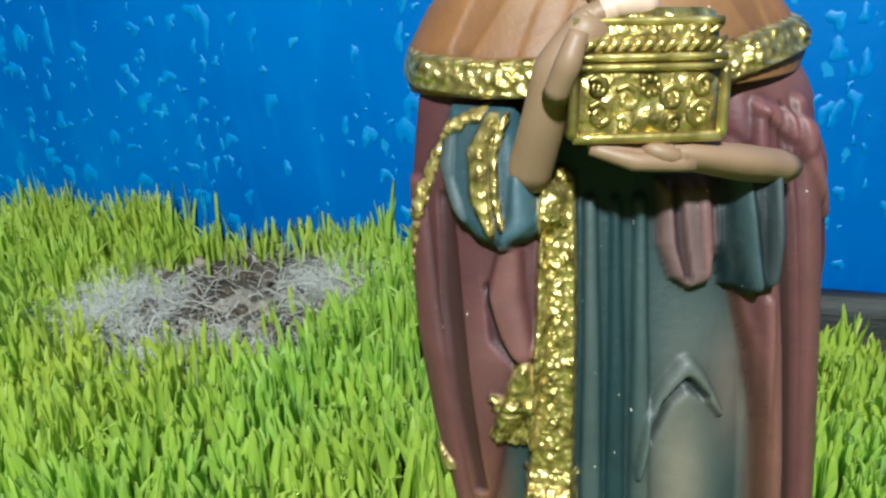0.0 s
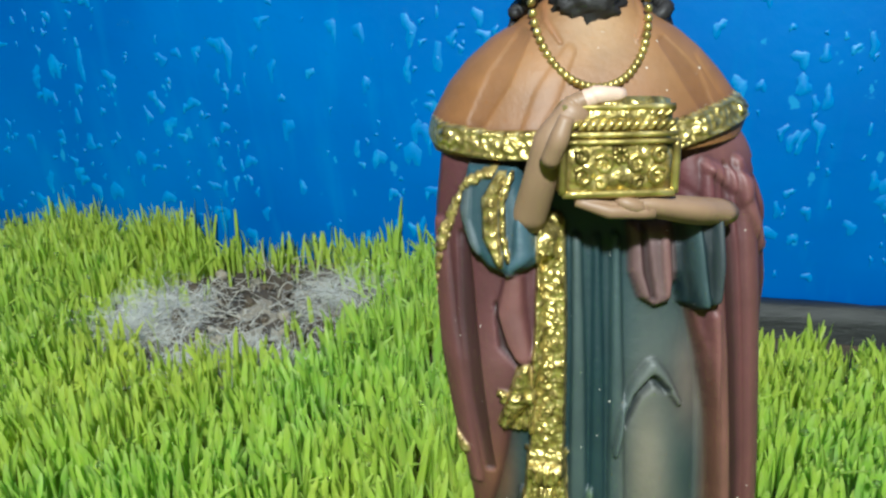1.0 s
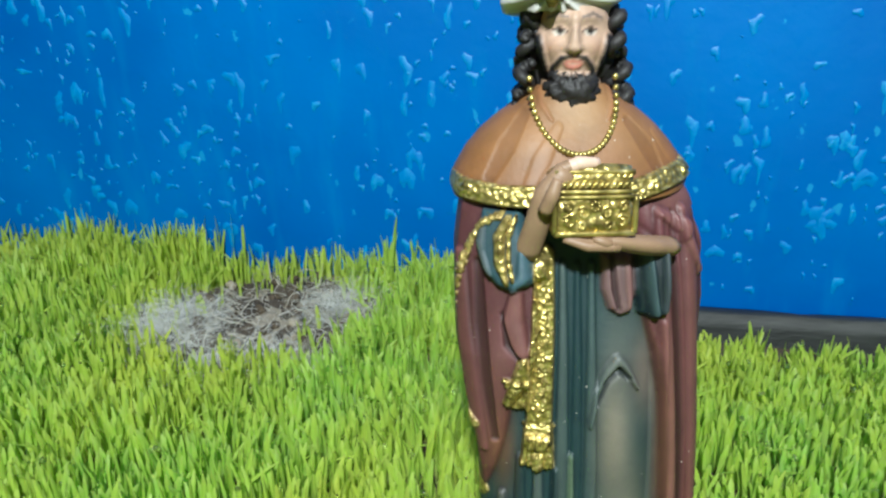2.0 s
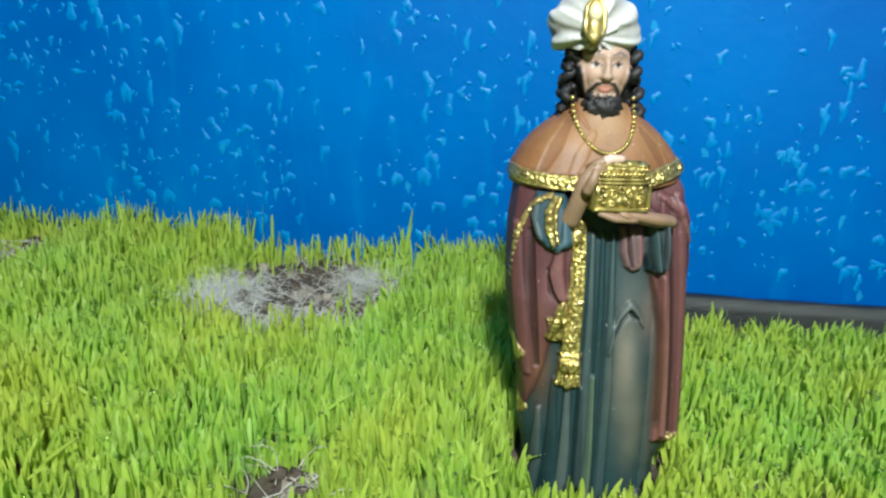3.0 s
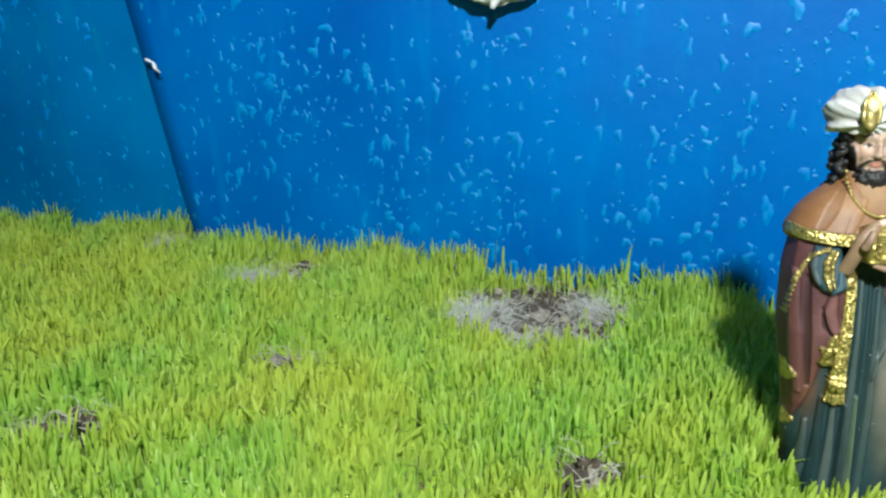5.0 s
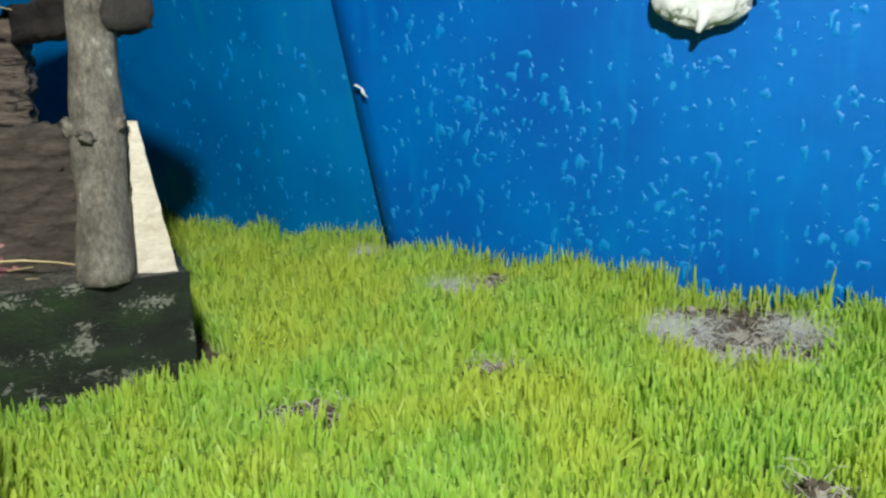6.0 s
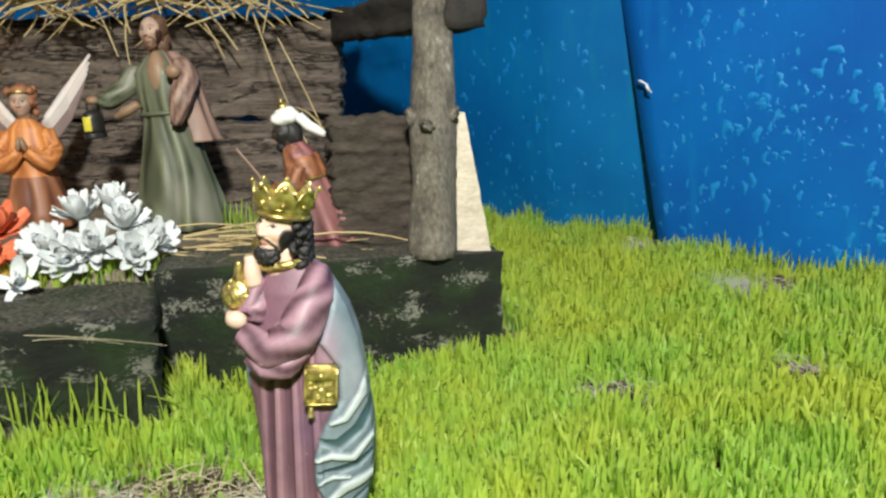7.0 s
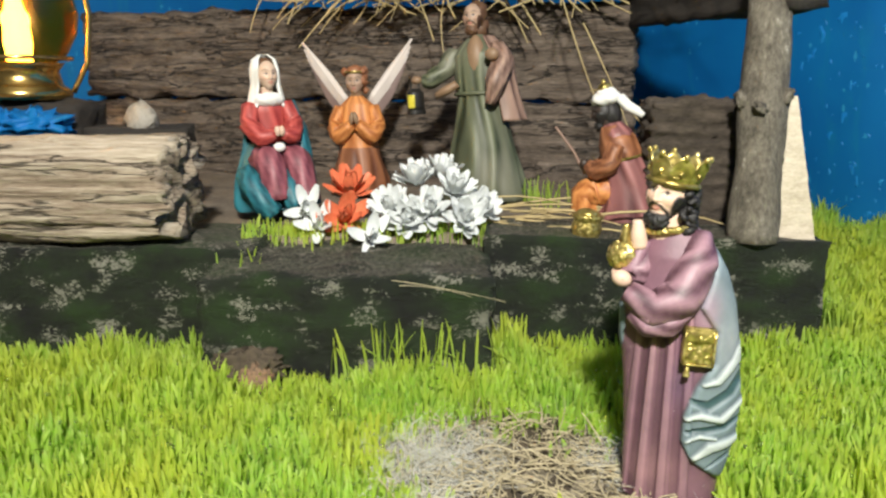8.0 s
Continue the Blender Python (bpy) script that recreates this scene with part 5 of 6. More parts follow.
    lay.ridge(mm((-18.4, 131), (-20.1, 126), (-20.2, 119), (-19.4, 114.5)), [0.0005, 0.0006, 0.0006, 0.0004], 0.0006, (0.3, 0.2, 0.06), 1.0)
    for a, b in (((-21.5, 132.3), (-26.5, 129.5)), ((-26.5, 129.5), (-29.6, 124)), ((-29.6, 124), (-31.6, 117.5)), ((-31.6, 117.5), (-33.6, 108)), ((-33.6, 108), (-34.6, 96))):
        for i in range(4):
            p = (a[0] + (b[0] - a[0]) * i / 4, a[1] + (b[1] - a[1]) * i / 4)
            lay.ridge(mm(p, (p[0] - 0.7, p[1] - 1.1 + 0.5 * (i % 2))), [0.0007, 0.0009], 0.0007, (0.2, 0.12, 0.04), 0.7)
    lay.ridge(mm((-19, 110), (-19.8, 102), (-17.6, 93.5)), [0.002, 0.0032, 0.0024], 0.0022, ROSE_PALE, 0, 0.6)
    # dark strip painted as the shade under the sleeve's point
    lay.ridge(mm((-22.6, 104), (-21.4, 95), (-18.5, 91.2)), [0.0006, 0.0011, 0.0008], -0.001, PLUM, 0, 0.8)
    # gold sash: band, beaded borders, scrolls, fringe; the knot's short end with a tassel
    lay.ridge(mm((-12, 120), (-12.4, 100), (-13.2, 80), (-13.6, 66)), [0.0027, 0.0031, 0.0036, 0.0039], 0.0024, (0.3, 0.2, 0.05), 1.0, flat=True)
    for k in range(46):
        z = 119.5 - 53 * k / 45
        for side in (-1, 1):
            lay.blot((-12 - 1.6 * k / 45 + side * (2.3 + 1.1 * k / 45)) / 1000, z / 1000, 0.00045, 0.00045, None, 0, 0.0007)
    for k in range(15):
        z = 117.5 - 3.1 * k
        x, s = -12.1 - 0.1 * k, 1 if k % 2 else -1
        lay.ridge(mm((x - 1.4 * s, z + 1.2), (x + 0.6 * s, z + 0.7), (x + 1.2 * s, z - 0.5), (x, z - 1.2), (x - 0.7 * s, z - 0.3)), [0.0003, 0.0005, 0.0005, 0.0005, 0.0003], 0.001)
    lay.ridge(mm((-17.4, 69.4), (-9.8, 69)), [0.0009, 0.0009], 0.001, None, 1.0)
    lay.shape(mm((-17.6, 68), (-9.6, 68), (-9.2, 56), (-13, 55), (-18.4, 56.5)), 0.0022, 0.001, (0.3, 0.2, 0.05))
    lay.g = np.maximum(lay.g, lay.shape(mm((-17.6, 68), (-9.6, 68), (-9.2, 56), (-13, 55), (-18.4, 56.5)), 0.0, 0.001))
    for k in range(7):
        lay.ridge(mm((-16.6 + 1.05 * k, 67), (-17.2 + 1.25 * k, 56.4)), [0.0004, 0.00055], 0.0009)
    lay.shape(mm((-16.5, 92), (-15.6, 84), (-15.8, 75), (-20, 74), (-22.4, 77), (-20.5, 84), (-18.6, 91)), 0.0022, 0.0012, (0.3, 0.2, 0.05))
    lay.g = np.maximum(lay.g, lay.shape(mm((-16.5, 92), (-15.6, 84), (-15.8, 75), (-20, 74), (-22.4, 77), (-20.5, 84), (-18.6, 91)), 0.0, 0.001))
    lay.ridge(mm((-22, 84.4), (-15.4, 83.6)), [0.0007, 0.0008], 0.0012, None, 1.0)
    lay.ridge(mm((-21.6, 82.8), (-15.4, 82)), [0.0005, 0.0006], 0.001, None, 1.0)
    for k in range(5):
        lay.ridge(mm((-19.8 + 0.95 * k, 81.4), (-21.4 + 1.2 * k, 75)), [0.0004, 0.0006], 0.0009)


def cape(lay):
    """Peach cape: paler on the shoulders, darker along the sunken folds, broad gilded hem with rosettes, a slit collar.
    """
    lay.coat(PEACH)
    lay.blot(-0.016, 0.151, 0.009, 0.006, PEACH_PALE, 0.6, 0.0008)
    lay.blot(0.013, 0.151, 0.009, 0.006, PEACH_PALE, 0.6, 0.0008)
    for path, h in ((((-16, 158), (-22, 149), (-27, 141)), -0.9), (((-8, 154), (-13, 146), (-17, 139)), 0.7), (((11, 155), (16, 148), (19, 142)), -0.8), (((19, 152), (24, 146), (27, 142)), 0.7)):
        lay.ridge(mm(*path), [0.0014, 0.0026, 0.0018], h * 0.00055, (0.13, 0.055, 0.018) if h < 0 else None, 0, 0.45)
    line = mm((-38, 139.8), (-33, 137.8), (-24, 136.6), (-12, 136.4), (0, 136.4), (11, 137.4), (20, 139.6), (28, 141.8), (36, 142.6))
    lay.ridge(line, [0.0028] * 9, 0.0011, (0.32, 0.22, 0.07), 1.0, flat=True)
    for dz in (-2.4, 2.4):
        lay.ridge([(a, b + dz / 1000) for a, b in line], [0.0005] * 9, 0.0005, None, 1.0)
    for x, z in ((-32, 138), (-20.5, 136.6), (-12.5, 136.5), (12, 137.6), (16.5, 138.7), (27, 141.6)):
        for k in range(5):
            lay.blot((x + 1.1 * math.cos(k * 1.2566)) / 1000, (z + 1.1 * math.sin(k * 1.2566)) / 1000, 0.0006, 0.0006, None, 0, 0.0009)
    lay.blot(-0.002, 0.158, 0.0085, 0.0085, (0.3, 0.185, 0.09), 0.9)
    for sx in (-1, 1):
        lay.ridge(mm((-2 + sx * 9.5, 164), (-2 + sx * 9.8, 160), (-2 + sx * 7.5, 155.5)), [0.0008, 0.0008, 0.0004], 0.0007, (0.16, 0.065, 0.03), 0, 0.5)


def turbaned_figurine():
    """A bearded standing man in a white turban, peach cape and rose mantle over teal, who carries a gold casket."""
    c = Clay()
    up = np.linspace(-0.006, 0.146, 250)
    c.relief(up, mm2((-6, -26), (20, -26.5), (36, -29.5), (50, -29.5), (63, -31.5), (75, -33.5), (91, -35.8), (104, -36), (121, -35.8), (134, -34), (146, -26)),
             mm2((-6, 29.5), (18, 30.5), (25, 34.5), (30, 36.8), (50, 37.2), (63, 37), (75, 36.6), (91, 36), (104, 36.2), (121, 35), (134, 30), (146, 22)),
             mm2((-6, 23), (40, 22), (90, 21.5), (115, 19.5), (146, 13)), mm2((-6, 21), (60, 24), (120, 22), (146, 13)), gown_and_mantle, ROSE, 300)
    c.relief(np.linspace(0.1335, 0.1645, 80), mm2((133.5, -35.5), (137, -36.8), (140.5, -36), (148, -31.8), (153, -27.5), (157.5, -22), (160.5, -16.5), (164.5, -11)),
             mm2((133.5, 30.5), (137, 31.8), (140.5, 31), (148, 26.2), (153, 22), (157.5, 17), (160.5, 12), (164.5, 7.5)),
             mm2((133.5, 23.8), (140, 22), (150, 17), (158, 12.5), (164.5, 9)), mm2((133.5, 23), (150, 16), (164.5, 9)), cape, PEACH, 260,
             hem=lambda x, h: (1 - h) ** 2 * (0.0003 + 0.07 * np.maximum(x - 0.004, 0) + 0.045 * np.maximum(-0.024 - x, 0)))
    # forearms and fingers round the casket
    c.roll([(-0.0175, -0.0215, 0.121), (-0.0155, -0.0262, 0.1305), (-0.0135, -0.0285, 0.138), (-0.0085, -0.0285, 0.1445)], [0.0036, 0.0034, 0.0037, 0.003], "skin", 20, 0, 0.1, 0.8)
    c.roll([(-0.0145, -0.031, 0.1345), (-0.013, -0.033, 0.139), (-0.0115, -0.0325, 0.143)], [0.0019, 0.0019, 0.0014], "skin", 12)
    for i in range(4):
        c.roll([(-0.0142 + 0.0016 * i, -0.0275 + 0.0008 * i, 0.1375 + 0.0018 * i), (-0.0098 + 0.0014 * i, -0.0288, 0.1448 + 0.0005 * i), (-0.0045 + 0.0014 * i, -0.0272, 0.1468 - 0.0003 * i)], [0.0019, 0.0018, 0.0014], "skin" if i < 2 else "skin_pale", 12)
    c.roll([(0.021, -0.0205, 0.1215), (0.0135, -0.0262, 0.1235), (0.004, -0.0285, 0.1255), (-0.005, -0.0288, 0.1268)], [0.0046, 0.0044, 0.0036, 0.002], "skin", 20, 0, 0.1, 0.62)
    for i in range(4):
        c.roll([(0.005 - 0.001 * i, -0.0308, 0.1245 + 0.0006 * i), (-0.0035, -0.0318 + 0.001 * i, 0.1252 + 0.0006 * i), (-0.0095, -0.0308, 0.1272 + 0.0005 * i)], [0.0014, 0.0014, 0.001], "skin", 10)
    c.ball((0.0005, -0.0312, 0.1262), (0.0032, 0.0018, 0.0015), "skin", (0, 20, 0), 12)
    start = len(c.v)
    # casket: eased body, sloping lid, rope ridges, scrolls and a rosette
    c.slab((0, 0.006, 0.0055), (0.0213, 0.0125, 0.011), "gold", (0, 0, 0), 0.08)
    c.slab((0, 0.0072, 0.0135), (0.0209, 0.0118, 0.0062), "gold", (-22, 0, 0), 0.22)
    for z, r, y in ((0.0008, 0.0008, 0.0), (0.0103, 0.00055, -0.0002), (0.0116, 0.00055, 0.0), (0.0163, 0.0006, 0.002)):
        c.roll([(-0.0104, y, z), (0, y - 0.0003, z), (0.0104, y, z)], [r] * 3, "gold_plain", 10)
    for x in (-0.0104, 0.0104):
        c.roll([(x, 0.0, 0.0008), (x, -0.0002, 0.0055), (x, 0.0, 0.0105)], [0.0008] * 3, "gold_plain", 10)
    for i in range(13):
        x = -0.0098 + 0.0192 * i / 12
        c.roll([(x - 0.001, 0.0007, 0.0123), (x + 0.0001, 0.0006, 0.0134), (x + 0.0012, 0.0012, 0.0141)], [0.0003, 0.0006, 0.0003], "gold_plain", 8)
        c.roll([(x - 0.001, 0.0018, 0.0146), (x + 0.0001, 0.002, 0.0153), (x + 0.0012, 0.0024, 0.0159)], [0.0003, 0.0006, 0.0003], "gold_plain", 8)
    for sx in (-1, 1):
        for cx, cz, r, turns in ((0.0031, 0.0062, 0.0019, 1.2), (0.0069, 0.004, 0.0019, 1.3), (0.0073, 0.0077, 0.0015, 1.2), (0.0035, 0.0027, 0.0012, 1.1)):
            path = [(sx * (cx + math.cos(a) * r * (1 - 0.09 * i)), -0.0003, cz + math.sin(a) * r * (1 - 0.09 * i)) for i, a in enumerate([0.6 + turns * 0.75 * j for j in range(9)])]
            c.roll(path, [0.0004, 0.00055] + [0.0006] * 5 + [0.0005, 0.0004], "gold_plain", 8)
    for k in range(7):
        a = k * 0.8976
        c.ball((math.cos(a) * 0.0011, -0.0004, 0.0078 + math.sin(a) * 0.0011), (0.0006, 0.0005, 0.0006), "gold_plain", n=8)
    c.move_from(start, Matrix.Translation((-0.0018, -0.0314, 0.1277)) @ pose(0, 0, 0, 0, 1.5, 3))
    # neck, chain, head turned a little aside
    c.roll([(-0.002, 0.001, 0.15), (-0.002, -0.001, 0.166)], [0.0098, 0.0082], "skin", 24)
    c.ball((-0.002, -0.0055, 0.1585), (0.0082, 0.006, 0.007), "skin", n=20, fold=0.5)
    chain = []
    for i in range(35):
        a = math.pi * i / 34
        chain.append((-0.003 + math.cos(a) * 0.0118, -0.0078 - 0.0118 * math.sin(a), 0.1665 - 0.0195 * math.sin(a) ** 0.8))
    c.beads(chain, 0.00095, "gold_plain")
    start = len(c.v)
    beard_and_hair(c, 0.1768, -0.001, -0.002, 1.02)
    turban(c, 0.1915, 0.0012, -0.0074, 0.94)
    c.move_from(start, Matrix.Translation((-0.002, 0, 0.165)) @ pose(0, 0, 0, 0, 1.5, -9) @ Matrix.Translation((0.002, 0, -0.165)))
    c.ball((0.019, -0.022, 0.004), (0.0085, 0.0075, 0.005), "teal", n=14)
    return c


turbaned_figurine().make("robed_figurine", pose(0.0295, 0.134, -0.003, 0, 0, 0), "standing painted resin figurine, white turban, rose mantle, gold casket")


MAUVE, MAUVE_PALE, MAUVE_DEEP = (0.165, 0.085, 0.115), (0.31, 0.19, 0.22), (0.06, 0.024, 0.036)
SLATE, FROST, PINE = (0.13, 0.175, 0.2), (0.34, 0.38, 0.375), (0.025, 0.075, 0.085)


def gown_and_cloak(lay):
    """Mauve gown with hanging folds, grey-blue cloak swept round behind it in swags."""
    lay.coat(MAUVE)
    # crests pale, creases deep mauve: fold shade put into the colour
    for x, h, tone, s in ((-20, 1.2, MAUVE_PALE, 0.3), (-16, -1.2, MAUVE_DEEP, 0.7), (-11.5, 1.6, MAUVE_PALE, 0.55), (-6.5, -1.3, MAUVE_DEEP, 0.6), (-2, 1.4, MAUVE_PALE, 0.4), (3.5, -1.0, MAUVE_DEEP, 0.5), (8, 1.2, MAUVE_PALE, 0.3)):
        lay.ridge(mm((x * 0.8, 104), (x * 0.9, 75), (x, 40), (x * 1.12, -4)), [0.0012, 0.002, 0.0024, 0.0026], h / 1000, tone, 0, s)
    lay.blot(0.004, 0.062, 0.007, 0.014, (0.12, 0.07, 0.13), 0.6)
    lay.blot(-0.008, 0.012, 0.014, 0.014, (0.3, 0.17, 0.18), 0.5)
    # dark blot painted as the shade below the hanging sleeve
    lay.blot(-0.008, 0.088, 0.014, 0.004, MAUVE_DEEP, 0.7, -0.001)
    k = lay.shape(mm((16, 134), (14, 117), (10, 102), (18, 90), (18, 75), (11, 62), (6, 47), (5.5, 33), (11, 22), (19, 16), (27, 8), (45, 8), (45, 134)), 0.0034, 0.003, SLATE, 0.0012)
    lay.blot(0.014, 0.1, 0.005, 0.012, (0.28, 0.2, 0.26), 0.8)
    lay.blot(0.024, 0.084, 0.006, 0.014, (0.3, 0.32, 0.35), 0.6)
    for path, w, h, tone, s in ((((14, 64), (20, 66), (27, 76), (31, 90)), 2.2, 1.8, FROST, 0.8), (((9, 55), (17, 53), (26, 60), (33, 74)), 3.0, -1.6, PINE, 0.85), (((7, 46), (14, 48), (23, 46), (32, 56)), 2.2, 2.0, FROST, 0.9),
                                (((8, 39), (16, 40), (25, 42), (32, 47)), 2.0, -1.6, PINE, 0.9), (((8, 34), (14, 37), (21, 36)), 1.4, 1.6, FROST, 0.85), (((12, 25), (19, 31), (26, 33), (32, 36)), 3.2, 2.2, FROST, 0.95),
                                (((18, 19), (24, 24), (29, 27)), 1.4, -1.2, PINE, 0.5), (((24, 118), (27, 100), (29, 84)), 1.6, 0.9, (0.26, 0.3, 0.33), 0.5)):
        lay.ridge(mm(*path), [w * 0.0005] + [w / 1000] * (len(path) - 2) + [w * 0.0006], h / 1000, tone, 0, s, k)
    lay.shape(mm((-45, 106), (-27.5, 104), (-25, 92), (-25.5, 78), (-27.5, 72), (-45, 70)), 0.001, 0.002, SLATE)


def crowned_figurine():
    """A bearded standing man with a gold crown, mauve gown and grey-blue cloak, who carries a gold flask and a gold purse."""
    c = Clay()
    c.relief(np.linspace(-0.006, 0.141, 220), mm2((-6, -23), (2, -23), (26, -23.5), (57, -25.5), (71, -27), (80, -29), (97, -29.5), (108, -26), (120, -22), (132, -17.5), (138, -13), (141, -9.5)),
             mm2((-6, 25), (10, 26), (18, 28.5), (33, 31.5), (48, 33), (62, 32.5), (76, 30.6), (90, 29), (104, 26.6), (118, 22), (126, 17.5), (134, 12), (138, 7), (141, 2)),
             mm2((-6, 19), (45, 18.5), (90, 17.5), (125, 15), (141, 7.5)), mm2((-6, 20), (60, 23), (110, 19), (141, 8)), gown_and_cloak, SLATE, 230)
    # near sleeve: shoulder, elbow, forearm across the body, with its hanging folds
    c.roll([(0.006, -0.001, 0.1335), (0.0075, -0.0105, 0.1225), (0.0005, -0.0195, 0.1065), (-0.011, -0.0235, 0.101), (-0.0245, -0.0205, 0.1085)], [0.0078, 0.0098, 0.0104, 0.0085, 0.0055], "mauve", 30, 4, 0.035)
    c.roll([(0.004, -0.0185, 0.1), (-0.004, -0.0232, 0.0935), (-0.0135, -0.0238, 0.0925), (-0.022, -0.0205, 0.097)], [0.004, 0.0058, 0.0055, 0.003], "mauve", 22, 4, 0.07)
    c.roll([(-0.006, -0.0235, 0.102), (-0.013, -0.0262, 0.0975), (-0.0215, -0.0225, 0.1)], [0.003, 0.004, 0.002], "mauve", 18, 3, 0.08)
    # far sleeve, raised to the flask
    c.roll([(-0.0165, -0.002, 0.127), (-0.0205, -0.0085, 0.1165), (-0.0235, -0.0105, 0.1125), (-0.0215, -0.0075, 0.122), (-0.0195, -0.005, 0.131)], [0.006, 0.0075, 0.0072, 0.0062, 0.005], "mauve", 22, 4, 0.05)
    c.ball((-0.0278, -0.0165, 0.1135), (0.0052, 0.0042, 0.0042), "skin_pale", (0, 20, 0), 16)
    for i in range(4):
        c.roll([(-0.0262, -0.0195 + 0.0022 * i, 0.1142 - 0.0006 * i), (-0.031, -0.018 + 0.0024 * i, 0.1148), (-0.0325, -0.0135 + 0.0022 * i, 0.116)], [0.0014, 0.0014, 0.001], "skin_pale", 8)
    c.roll([(-0.0205, -0.008, 0.128), (-0.0215, -0.0085, 0.1345), (-0.022, -0.0082, 0.142)], [0.0042, 0.004, 0.0026], "skin_pale", 14)
    # flask: round body, neck, stopper
    c.ball((-0.0285, -0.0085, 0.1235), (0.0078, 0.0075, 0.0078), "gold", n=30, ridges=8)
    c.roll([(-0.0282, -0.0085, 0.1285), (-0.0278, -0.0083, 0.134), (-0.0275, -0.0082, 0.1395)], [0.0034, 0.0024, 0.0016], "gold_plain", 14)
    c.ball((-0.0282, -0.0085, 0.117), (0.0038, 0.0038, 0.0018), "gold_plain", n=12)
    # purse: pouch with raised border, flap, button, tassel and cord
    start = len(c.v)
    c.slab((0, 0, 0), (0.0148, 0.0055, 0.0185), "gold", (0, 0, 0), 0.05)
    c.slab((0, -0.0006, 0.0056), (0.0152, 0.0062, 0.0068), "gold_plain", (0, 0, 0), 0.1)
    for a, b in (((-0.0072, -0.009), (0.0072, -0.009)), ((-0.0072, -0.009), (-0.0072, 0.008)), ((0.0072, -0.009), (0.0072, 0.008)), ((-0.0072, 0.0086), (0.0072, 0.0086)), ((-0.0072, 0.0086), (0.0, 0.0024)), ((0.0, 0.0024), (0.0072, 0.0086))):
        c.roll([(a[0], -0.0032, a[1]), (b[0], -0.0032, b[1])], [0.0006, 0.0006], "gold_plain", 8)
    c.ball((0, -0.0038, 0.0044), (0.0013, 0.001, 0.0013), "gold_plain", n=10)
    c.roll([(-0.004, -0.0005, -0.009), (-0.0042, -0.001, -0.0125), (-0.0042, -0.001, -0.0155)], [0.0009, 0.0013, 0.0018], "gold_plain", 10)
    c.move_from(start, Matrix.Translation((0.0105, -0.0192, 0.0835)) @ pose(0, 0, 0, -6, 4, 14))
    # collar, neck, head, crown
    c.roll([(-0.0075, -0.001, 0.13), (-0.0085, -0.0015, 0.147)], [0.0095, 0.0076], "skin_pale", 20)
    path = [(-0.0082 + math.cos(a) * 0.0108, -0.001 + math.sin(a) * 0.0098, 0.1375 + 0.0012 * math.cos(a)) for a in [2 * math.pi * i / 20 for i in range(21)]]
    c.roll(path, [0.0021] * 21, "gold", 10)
    start = len(c.v)
    head(c, (0, -0.001, 0), 0.96, "skin_pale", "hair", True)
    for i in range(46):
        random.seed(i + 400)
        a, h = radians(random.uniform(-18, 160)), i / 45
        r = 0.0096 + 0.0036 * h
        curl(c, (math.cos(a) * r, 0.001 + math.sin(a) * (r + 0.0015), 0.006 - 0.022 * h), (math.cos(a) * 0.0006, math.sin(a) * 0.0006, -0.005), 0.0016, 0.0017, "hair", i + 50)
    c.ball((0, 0.0045, -0.003), (0.0105, 0.0085, 0.0165), "hair", n=24, rough=0.3, ridges=8)
    n = 120
    rows, fo = [], []
    for inner in (0, 1):
        for r in range(9):
            h = r / 8 if not inner else 1 - r / 8
            row = []
            for i in range(n):
                a = 2 * math.pi * i / n
                peak = abs(math.cos(a * 4)) ** 0.8
                tall = 0.0078 + 0.0062 * peak
                rr = 0.0112 + 0.0030 * h + 0.0003 * math.sin(h * 20) - 0.0012 * inner
                row.append((math.cos(a) * rr, -0.0008 + math.sin(a) * rr * 1.08, 0.0062 + tall * h))
            rows.append(row)
            fo.append([0.6] * n)
    c.grid(rows, fo, "gold_plain", caps=False)
    for z, r in ((0.0066, 0.0012), (0.0098, 0.0006)):
        path = [(math.cos(a) * 0.0118, -0.0008 + math.sin(a) * 0.0127, z) for a in [2 * math.pi * i / 24 for i in range(25)]]
        c.roll(path, [r] * 25, "gold_plain", 8)
    for i in range(8):
        a = 2 * math.pi * i / 8
        c.ball((math.cos(a) * 0.0146, -0.0008 + math.sin(a) * 0.0156, 0.0203), (0.0014, 0.0014, 0.0016), "gold_plain", n=10)
        c.ball((math.cos(a) * 0.0126, -0.0008 + math.sin(a) * 0.0137, 0.0118), (0.0013, 0.0013, 0.0017), "gold_plain", n=8)
    c.ball((0, -0.0005, 0.0085), (0.0108, 0.0115, 0.0045), "hair", n=20, rough=0.3)
    c.move_from(start, Matrix.Translation((-0.0075, -0.003, 0.1545)) @ pose(0, 0, 0, 0, 8, CROWNED_TURN) @ pose(0, 0, 0, -6, 0, 0))
    return c


crowned_figurine().make("robed_figurine", pose(-0.4997, -0.0482, 0.001, 0, 0, 25.7), "standing painted resin figurine, gold crown, mauve gown, grey-blue cloak, gold purse")


